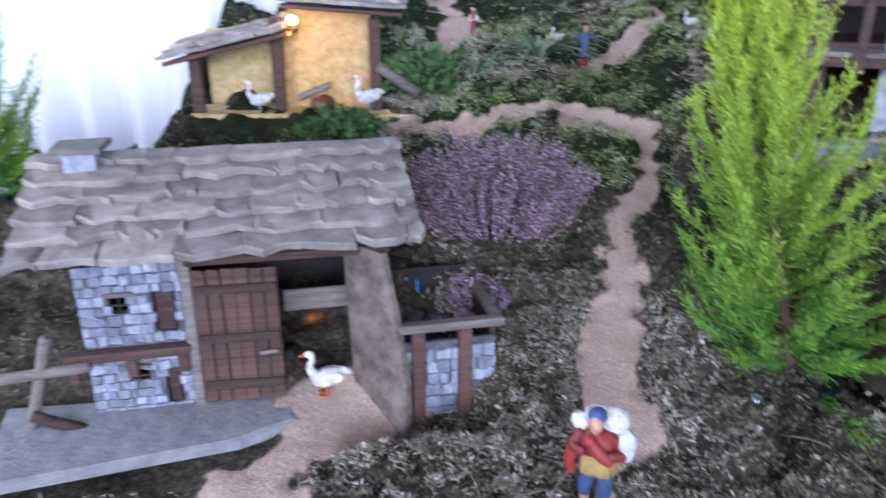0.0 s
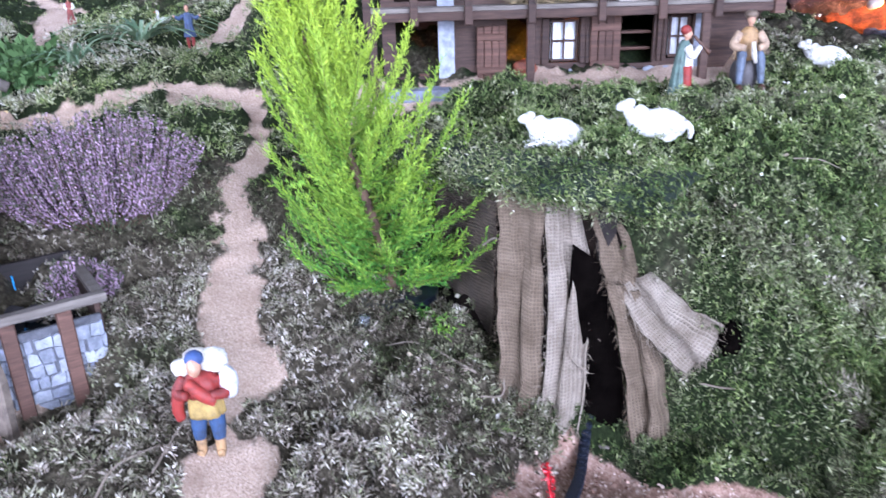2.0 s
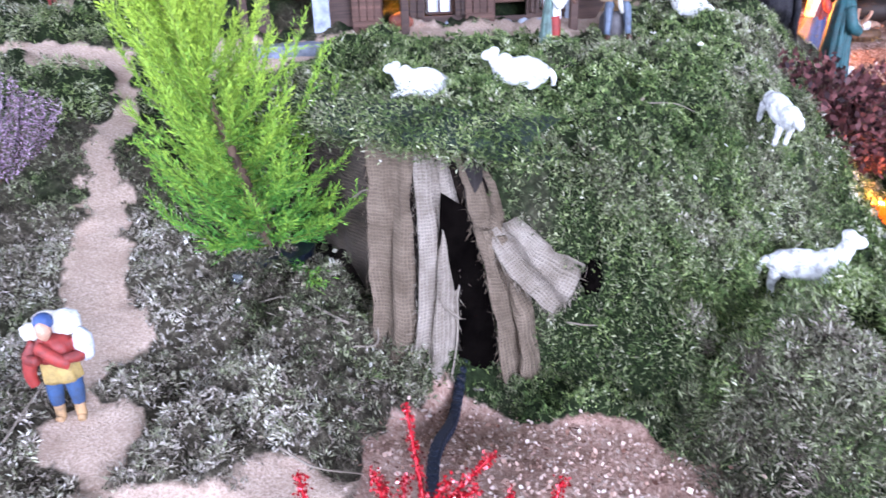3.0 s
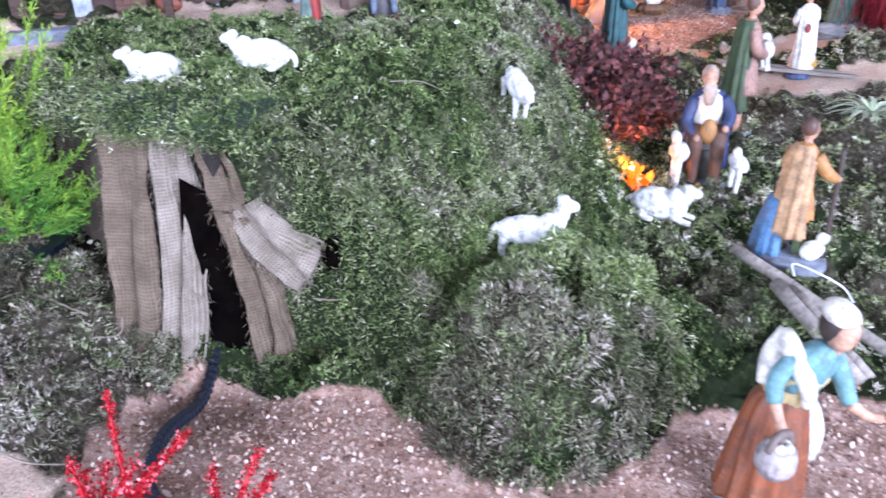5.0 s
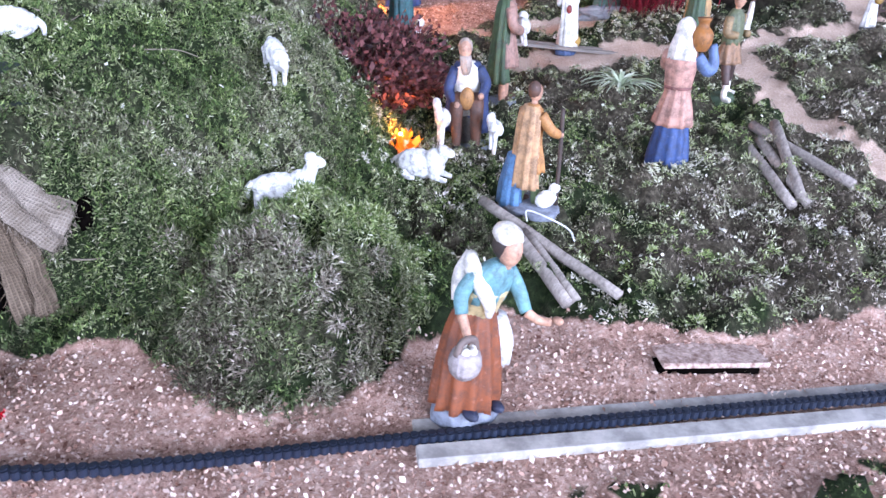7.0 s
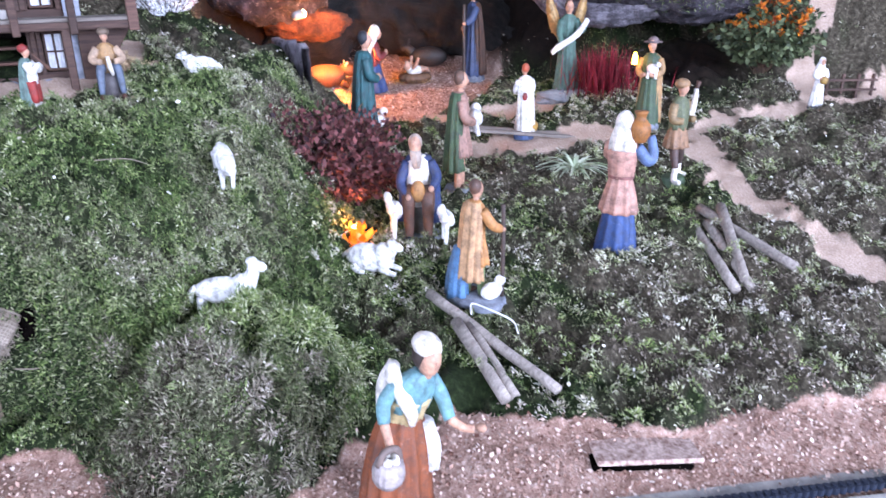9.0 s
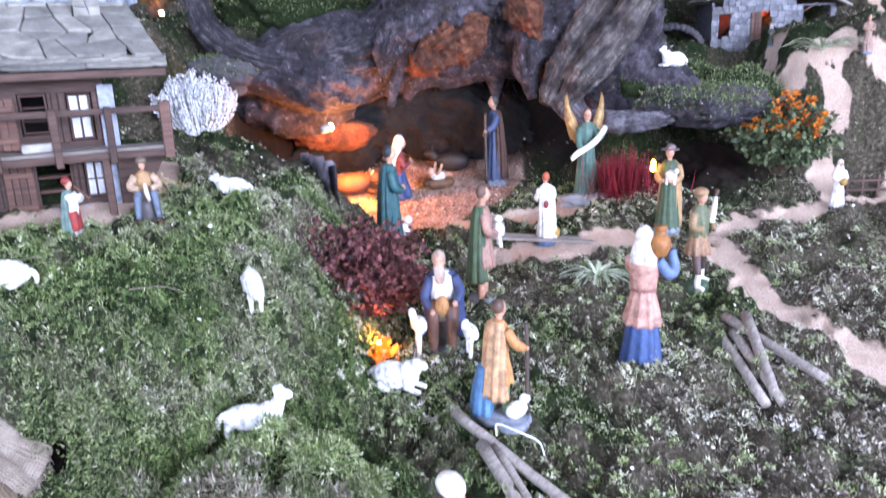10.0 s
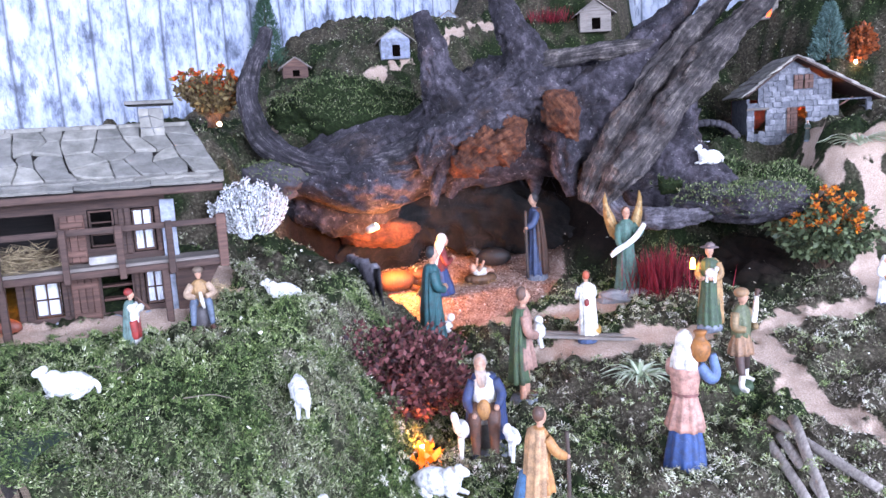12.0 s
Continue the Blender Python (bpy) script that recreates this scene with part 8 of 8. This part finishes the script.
def seated_old_man():
    c = base(Clay(), 0.26, 0.24, SLATEP)
    c.ball((0, 0.10, 0.16), (0.17, 0.15, 0.18), paint("#7d776e"), wool=0.06)
    for s in (-1, 1):
        c.limb([(0.07 * s, 0.04, 0.42), (0.10 * s, -0.14, 0.40), (0.10 * s, -0.17, 0.12), (0.10 * s, -0.19, 0.03)], [0.09, 0.075, 0.05, 0.04], paint("#7a4f3a"))
        c.ball((0.10 * s, -0.23, 0.03), (0.045, 0.08, 0.035), NAVY)
    c.robe([(0, 0.06, 0.30, 0.16, 0.14), (0, 0.05, 0.48, 0.14, 0.12), (0, 0.03, 0.66, 0.14, 0.10), (0, 0.02, 0.76, 0.07, 0.06)], CREAM, 6, 0.05)
    c.robe([(0, 0.12, 0.12, 0.23, 0.13), (0, 0.12, 0.35, 0.21, 0.12), (0, 0.09, 0.58, 0.19, 0.11), (0, 0.05, 0.75, 0.12, 0.09)], paint("#344a80"), 8, 0.08)
    for s in (-1, 1):
        c.limb([(0.12 * s, 0.03, 0.69), (0.19 * s, -0.04, 0.55 + 0.03 * s), (0.13 * s + 0.02, -0.16, 0.46 + 0.04 * s)], [0.058, 0.054, 0.04], paint("#344a80"))
        c.ball((0.12 * s + 0.02, -0.19, 0.46 + 0.04 * s), (0.03, 0.035, 0.03), SKIN)
        # a lamb on either side
        k, out = (0.78, 0.06) if s > 0 else (1.05, 0.0)
        x, y = (0.24 + out) * s, -0.20 + 0.02 * s
        c.ball((x, y, 0.30 * k), (0.07, 0.14, 0.08 * k), WHITE_P, (8 * s, 0, 24), wool=0.07, seed=s)
        c.limb([(x - 0.03, y - 0.09, 0.32 * k), (x - 0.045, y - 0.12, 0.38 * k), (x - 0.05, y - 0.14, 0.43 * k)], [0.05, 0.042, 0.036], WHITE_P)
        c.ball((x - 0.055, y - 0.17, 0.45 * k), (0.042, 0.065, 0.045), WHITE_P, (25, 0, -20 * s))
        for dy, w in ((-0.10, 0.0), (0.06, 0.03)):
            c.limb([(x - w, y + dy, 0.25 * k), (x - w - 0.01, y + dy - 0.01, 0.02)], [0.03, 0.02], WHITE_P)
    c.ball((0, -0.16, 0.47), (0.075, 0.06, 0.10), paint("#c48a48"))
    head(c, (-0.03, -0.04, 0.86), 0.078, paint("#b9a696"))
    c.robe([(-0.02, -0.08, 0.66, 0.03, 0.02), (-0.02, -0.09, 0.74, 0.055, 0.04), (-0.03, -0.08, 0.82, 0.06, 0.05)], paint("#b9a696"), 5, 0.08)
    c.done("figurine", set_on(1.218, 0.330, 0.004), -52, 0.183, "painted resin old shepherd in a blue coat seated between two lambs")


seated_old_man()


def seated_rustic():
    c = Clay()
    c.ball((0, 0.04, 0.18), (0.22, 0.18, 0.24), paint("#6a6466"), wool=0.08)
    for s in (-1, 1):
        c.limb([(0.08 * s, 0.0, 0.42), (0.14 * s, -0.16, 0.40), (0.17 * s, -0.22, 0.08)], [0.08, 0.07, 0.045], paint("#6f7f96"))
        c.ball((0.17 * s, -0.27, 0.04), (0.045, 0.08, 0.04), BROWN)
    c.robe([(0, 0.03, 0.36, 0.16, 0.13), (0, 0.02, 0.55, 0.15, 0.11), (0, 0.01, 0.70, 0.14, 0.085), (0, 0.0, 0.77, 0.06, 0.05)], paint("#b48a55"), 6, 0.05)
    for s in (-1, 1):
        c.limb([(0.14 * s, 0.01, 0.69), (0.24 * s, -0.05, 0.55), (0.10 * s, -0.18, 0.52)], [0.065, 0.06, 0.04], paint("#c8a88a"))
    c.limb([(0.0, -0.20, 0.60), (0.02, -0.22, 0.45), (0.05, -0.24, 0.34)], [0.03, 0.04, 0.025], paint("#d8d2c4"))
    head(c, (0, -0.02, 0.87), 0.075, HAIR, True)
    c.ball((0, 0.0, 0.92), (0.10, 0.10, 0.06), paint("#8a7460"))
    c.done("figurine", set_on(0.918, 0.700, 0.002), -25, 0.108, "painted resin piper in a tan jacket sitting on a stone")


seated_rustic()

c = Clay()
c.robe([(0.0, 0.07, -0.02, 0.17, 0.14), (0, 0.07, 0.2, 0.17, 0.12), (0, 0.05, 0.5, 0.15, 0.10), (0, 0.02, 0.74, 0.13, 0.08), (0, 0.01, 0.80, 0.06, 0.05)], paint("#6f8f86"), 8, 0.07)
for s in (-1, 1):
    c.limb([(0.06 * s, -0.04, 0.48), (0.065 * s, -0.06, 0.25), (0.065 * s, -0.06, 0.18)], [0.085, 0.075, 0.055], RED)
    c.limb([(0.065 * s, -0.06, 0.20), (0.065 * s, -0.06, 0.03), (0.065 * s, -0.12, 0.0)], [0.04, 0.036, 0.03], CREAM)
    c.limb([(0.12 * s, -0.02, 0.72), (0.15 * s, -0.12, 0.62), (0.05 * s, -0.22, 0.72)], [0.055, 0.05, 0.035], WHITE_P)
c.robe([(0, -0.03, 0.44, 0.12, 0.10), (0, -0.03, 0.6, 0.12, 0.10), (0, -0.02, 0.74, 0.11, 0.08)], WHITE_P, 6, 0.05)
c.limb([(0.0, -0.12, 0.85), (0.0, -0.24, 0.74), (0.0, -0.36, 0.64)], [0.012, 0.018, 0.034], BROWN)
head(c, (0, -0.02, 0.88), 0.07, RED, True)
c.ball((0, 0.01, 0.925), (0.078, 0.082, 0.065), RED)
c.done("figurine", set_on(0.793, 0.684, 0.004), 48, 0.100, "painted resin flute player in a red cap and grey-green cloak")


def angel():
    c = base(Clay(), 0.15, 0.13, SLATEP)
    c.robe([(0, 0, 0.02, 0.15, 0.13), (0.01, 0, 0.12, 0.14, 0.12), (0, 0, 0.34, 0.11, 0.095), (0, 0, 0.52, 0.09, 0.08), (0, 0, 0.66, 0.105, 0.085), (0, 0, 0.73, 0.09, 0.065), (0, 0, 0.77, 0.045, 0.04)], paint("#557f70"), 10, 0.08)
    for s in (-1, 1):
        c.fin([(0.05 * s, 0.06, 0.62), (0.10 * s, 0.08, 0.52), (0.20 * s, 0.11, 0.62), (0.25 * s, 0.13, 0.80), (0.25 * s, 0.14, 0.98), (0.22 * s, 0.14, 1.06), (0.19 * s, 0.12, 0.92), (0.12 * s, 0.09, 0.80)], 0.03, GOLD)
        for k in range(5):
            t = k / 4
            c.limb([((0.09 + 0.05 * t) * s, 0.085, 0.60 + 0.12 * t), ((0.18 + 0.05 * t) * s, 0.115, 0.60 + 0.34 * t)], [0.020, 0.010], paint("#c9a468"))
    c.limb([(0.09, 0, 0.70), (0.14, -0.08, 0.62), (0.16, -0.14, 0.66)], [0.045, 0.042, 0.032], paint("#557f70"))
    c.limb([(-0.09, 0, 0.70), (-0.13, -0.08, 0.58), (-0.12, -0.15, 0.50)], [0.045, 0.042, 0.032], paint("#557f70"))
    c.limb([(0.19, -0.15, 0.72), (0.08, -0.17, 0.60), (-0.04, -0.17, 0.52), (-0.16, -0.16, 0.46), (-0.24, -0.15, 0.40)], [0.03, 0.034, 0.032, 0.034, 0.026], WHITE_P)
    head(c, (0, -0.01, 0.84), 0.058, paint("#6a4a32"))
    c.done("figurine", (1.893, 0.462, 0.256), -42, 0.225, "painted resin angel in green with golden wings and a white scroll")


angel()

standing(set_on(1.655, 0.418, 0.008), 150, 0.150, "painted resin boy in white with red hair carrying a red bag", WHITE_P, CREAM, paint("#d0603a"), extra=lambda c: c.ball((0.06, 0.13, 0.55), (0.045, 0.03, 0.055), RED).ball((-0.14, 0.05, 0.12), (0.09, 0.09, 0.09), paint("#c89a3a")), base_m=paint("#5a7ab0"))
standing(set_on(2.072, -0.046, 0.004), -45, 0.104, "small painted resin woman in white holding a basket", WHITE_P, None, WHITE_P, cover="veil", extra=lambda c: c.ball((0.03, -0.14, 0.55), (0.10, 0.07, 0.08), paint("#b08a3a")), base_m=paint("#5d6066"))
standing(set_on(2.356, -0.008, 0.003), -60, 0.085, "small painted resin figure in faded pink near the cottage", paint("#b08a78"), None, paint("#7a5a48"))
standing(set_on(2.46, 0.245, 0.004), -60, 0.055, "tiny painted figure before the cottage door", paint("#5a6a60"), None, paint("#cfcfd4"), cover="veil")
standing(set_on(0.247, 1.300, 0.006), -15, 0.078, "small painted figure in blue coat with raised arms", paint("#44608c"), None, paint("#3a3440"), short=True, legs=RED, arms="wide")
standing(set_on(0.062, 1.505, 0.004), -10, 0.055, "small painted figure in white with a red skirt", paint("#b04840"), None, WHITE_P, cover="cap", top_m=WHITE_P)


def sack_carrier():
    c = Clay()
    for s in (-1, 1):
        c.limb([(0.08 * s, 0, 0.42), (0.10 * s, -0.02, 0.24), (0.10 * s, -0.03, 0.12)], [0.095, 0.08, 0.06], paint("#3a5f90"))
        c.limb([(0.10 * s, -0.03, 0.12), (0.10 * s, -0.04, 0.0), (0.11 * s, -0.10, -0.02)], [0.055, 0.05, 0.04], paint("#c49a6a"))
    c.robe([(0, 0, 0.36, 0.19, 0.14), (0, 0, 0.50, 0.18, 0.13), (0, 0, 0.62, 0.17, 0.12)], paint("#c0a058"), 5, 0.04)
    c.robe([(0, 0, 0.56, 0.19, 0.14), (0, -0.01, 0.70, 0.19, 0.14), (0, 0, 0.78, 0.10, 0.09)], RED, 5, 0.05)
    for s in (-1, 1):
        c.limb([(0.17 * s, 0, 0.72), (0.25 * s, -0.06, 0.60), (0.12 * s, -0.18, 0.62)], [0.058, 0.056, 0.04], RED)
    c.limb([(-0.10, -0.15, 0.74), (0.04, -0.19, 0.64), (0.16, -0.17, 0.56)], [0.05, 0.06, 0.05], paint("#c23a30"))
    c.limb([(-0.25, -0.04, 0.56), (-0.27, -0.06, 0.44), (-0.25, -0.06, 0.34)], [0.07, 0.06, 0.05], RED)
    c.ball((-0.02, 0.05, 0.90), (0.15, 0.10, 0.07), CREAM, wool=0.2)
    c.ball((0.13, 0.06, 0.86), (0.15, 0.12, 0.11), WHITE_P, wool=0.16, seed=3)
    c.ball((0.27, 0.0, 0.66), (0.10, 0.10, 0.15), paint("#dfe2ee"), wool=0.14, seed=5)
    c.ball((-0.19, 0.04, 0.80), (0.11, 0.08, 0.08), CREAM, wool=0.2, seed=7)
    head(c, (-0.03, -0.09, 0.86), 0.085, HAIR, True)
    c.ball((-0.03, -0.04, 0.92), (0.095, 0.09, 0.075), paint("#3a62a8"))
    c.done("figurine", set_on(0.134, 0.530, 0.003), -22, 0.104, "painted resin man in red and blue bent under white sacks")


sack_carrier()


# ---- animals ----
WOOL = wool_material()

def sheep(at, turn, length, label, lying=False, head_up=1.0, tilt=0, mat=None):
    m = mat or WOOL
    c = Clay()
    z = 0.22 if lying else 0.42
    fat = 1.28 if lying else 1.0
    c.ball((0, 0, z), (0.17 * fat, 0.41, 0.19 * fat), m, wool=0.10, seg=36, rings=24)
    c.ball((0, -0.28, z + 0.05), (0.15 * fat, 0.18, 0.19 * fat), m, wool=0.10)
    c.limb([(0, -0.34, z + 0.08), (0, -0.42, z + 0.24 * head_up), (0, -0.46, z + 0.34 * head_up)], [0.13, 0.10, 0.085], m)
    c.ball((0, -0.50, z + 0.36 * head_up), (0.075, 0.14, 0.085), m, (12, 0, 0))
    c.ball((0, -0.43, z + 0.44 * head_up), (0.085, 0.08, 0.06), m, wool=0.1)
    for s in (-1, 1):
        c.ball((0.09 * s, -0.43, z + 0.40 * head_up), (0.05, 0.025, 0.022), m, (0, 25 * s, 0))
        if lying:
            c.limb([(0.12 * s, -0.25, 0.10), (0.13 * s, -0.46, 0.04), (0.12 * s, -0.54, 0.03)], [0.06, 0.045, 0.035], m)
            c.limb([(0.15 * s, 0.22, 0.10), (0.20 * s, 0.10, 0.04), (0.19 * s, 0.0, 0.03)], [0.08, 0.05, 0.035], m)
        else:
            c.limb([(0.09 * s, -0.27, z - 0.08), (0.09 * s, -0.28, 0.16), (0.09 * s, -0.29, -0.03)], [0.075, 0.045, 0.036], m)
            c.limb([(0.10 * s, 0.28, z - 0.08), (0.10 * s, 0.32, 0.18), (0.10 * s, 0.29, -0.03)], [0.085, 0.05, 0.036], m)
    c.limb([(0, 0.38, z + 0.05), (0, 0.47, z - 0.06), (0, 0.47, z - 0.20)], [0.05, 0.05, 0.03], m)
    c.done("sheep", at, turn, length, label, "sheep", "sheep of the flock", tilt)


sheep(set_on(0.655, 0.563, 0.006), -128, 0.074, "white moulded sheep lying in the moss on the hill", True, 0.75)
sheep(set_on(1.088, 0.710, 0.006), -130, 0.066, "white moulded sheep lying behind the seated piper", True, 0.75)
sheep(set_on(0.545, 0.600, 0.006), -115, 0.066, "white moulded sheep lying above the tent", True, 0.7)
sheep(set_on(0.915, 0.418, 0.002), -25, 0.075, "white moulded sheep grazing on the steep slope", False, 0.35, 22)
sheep((0.808, 0.285, 0.142), 40, 0.086, "white moulded sheep standing on the mossy knoll", False, 1.0)
sheep(set_on(1.062, 0.294, 0.010), 20, 0.088, "white moulded lamb lying beside the camp fire", True, 0.7)
sheep((2.085, 0.340, 0.548), -120, 0.07, "white moulded sheep on the rock ledge", True, 0.9)


def goose(at, turn, h, label, feet="#d8642c"):
    c = Clay()
    o = paint(feet)
    c.ball((0, 0.08, 0.38), (0.19, 0.34, 0.20), WHITE_P, (12, 0, 0))
    c.ball((0, 0.42, 0.50), (0.07, 0.14, 0.07), WHITE_P, (-30, 0, 0))
    c.limb([(0, -0.18, 0.44), (0, -0.27, 0.62), (0, -0.22, 0.80), (0, -0.25, 0.90)], [0.12, 0.075, 0.06, 0.07], WHITE_P)
    c.ball((0, -0.27, 0.92), (0.07, 0.10, 0.07), WHITE_P)
    c.limb([(0, -0.34, 0.91), (0, -0.42, 0.89), (0, -0.47, 0.88)], [0.045, 0.035, 0.02], o)
    for s in (-1, 1):
        c.ball((0.16 * s, 0.10, 0.40), (0.05, 0.28, 0.14), WHITE_P, (10, 0, 0))
        c.limb([(0.08 * s, 0.04, 0.22), (0.08 * s, 0.03, 0.02)], [0.035, 0.03], o)
        c.ball((0.08 * s, -0.04, 0.012), (0.07, 0.10, 0.02), o)
    c.done("goose", at, turn, h, label, "goose")


goose(set_on(-0.129, 0.680, 0.003), -80, 0.054, "white moulded goose with orange beak and feet before the barn")
goose((-0.312, 1.248, 0.336), -75, 0.055, "white moulded goose standing in the shed", "#c9b89a")
goose((-0.130, 1.262, 0.336), -60, 0.062, "white moulded goose at the corner of the shed", "#c9b89a")
goose(set_on(0.215, 1.42, 0.003), -80, 0.03, "small white moulded duck in the grass")
goose(set_on(0.405, 1.25, 0.003), -70, 0.03, "small white moulded duck on the upper meadow")

c = Clay()
c.ball((0, 0.05, 0.3), (0.24, 0.48, 0.26), paint("#7a4a2c"), wool=0.03)
c.ball((0, -0.5, 0.42), (0.13, 0.2, 0.15), paint("#7a4a2c"), (20, 0, 0))
for s in (-1, 1):
    c.limb([(0.09 * s, -0.42, 0.52), (0.18 * s, -0.45, 0.60)], [0.03, 0.015], CREAM)
    c.limb([(0.15 * s, -0.3, 0.15), (0.16 * s, -0.52, 0.05)], [0.08, 0.05], paint("#7a4a2c"))
c.done("lying_ox", set_on(1.615, 0.985, 0.0), 60, 0.11, "brown moulded ox lying on the grotto floor", "ox")
c = Clay()
c.ball((0, 0.05, 0.3), (0.2, 0.46, 0.24), paint("#2e2826"), wool=0.03)
c.limb([(0, -0.35, 0.4), (0, -0.5, 0.52), (0, -0.62, 0.48)], [0.13, 0.10, 0.07], paint("#2e2826"))
for s in (-1, 1):
    c.limb([(0.06 * s, -0.45, 0.58), (0.09 * s, -0.42, 0.72)], [0.03, 0.015], paint("#2e2826"))
c.done("donkey", set_on(1.905, 0.905, 0.0), -140, 0.11, "dark moulded donkey lying on the grotto floor", "donkey")


def lantern():
    T = thing("lantern", "tiny lantern with a warm flame", "lantern", pose(1.792, 0.243, 0.345))
    v, f = tube([Vector((0, 0, 0)), Vector((0, 0, 0.004)), Vector((0, 0, 0.018)), Vector((0, 0, 0.024))], [0.006, 0.006, 0.005, 0.002], 8)
    mesh_object("cage", v, f, M["flame"], T)
    stick_between("hook", (0, 0, 0.022), (0.012, -0.012, 0.03), 0.0012, M["black_wood"], T)


lantern()


def low_fence():
    T = thing("low_fence", "rough brown rail fence beside the path", "fence", pose(2.16, -0.085, 0.262, 0, 0, -50))
    for k in range(4):
        block("post", -0.05 + 0.033 * k, -0.044 + 0.033 * k, -0.003, 0.003, -0.01, 0.05, M["oak"], T)
    for z in (0.014, 0.034):
        block("rail", -0.06, 0.06, -0.006, -0.003, z, z + 0.005, M["oak"], T)


low_fence()


def twig(pts, r, label):
    P = spline(pts, 6)
    tagged(mesh_object("twig", *tube([Vector(p) for p in P], [r * (1 - 0.6 * i / len(P)) for i in range(len(P))], 6), M["burlap"], smooth=True), label, "twig", "loose twigs and straws")


def on(x, y, dz=0.008):
    return set_on(x, y, dz)


twig([on(0.40, 0.515), on(0.36, 0.57, 0.016), on(0.335, 0.61, 0.01)], 0.0016, "pale bent twig lying on dry moss")
twig([on(0.08, 0.50), on(0.10, 0.535, 0.012), on(0.125, 0.57)], 0.0012, "thin straw lying in the moss by the path")
twig([on(0.02, 0.47), on(0.05, 0.50, 0.012), on(0.09, 0.53)], 0.0014, "thin pale twig beside the sack carrier")
twig([on(0.70, 0.60), on(0.735, 0.60, 0.012), on(0.76, 0.605)], 0.0010, "short pale straw on the hill")
twig([on(0.77, 0.48), on(0.81, 0.475, 0.014), on(0.835, 0.465)], 0.0010, "pale straw lying across the green slope")
twig([on(0.28, 0.40), on(0.30, 0.37, 0.012), on(0.335, 0.35)], 0.0013, "white-grey twig in the lichen")


def shade_lumps():
    # added black lumps that stand for shaded gaps, not dug holes
    boulder("burrow", (0.630, 0.398, 0.166), (0.013, 0.012, 0.020), M["dark"], "black lump for the shade behind the corner of the sacking", 5.4, "burrow")
    ob = boulder("burrow", (0.668, 0.150, 0.085), (0.012, 0.010, 0.020), M["dark"], "small black lump for the shade in the tangled moss", 4.4, "burrow")


shade_lumps()
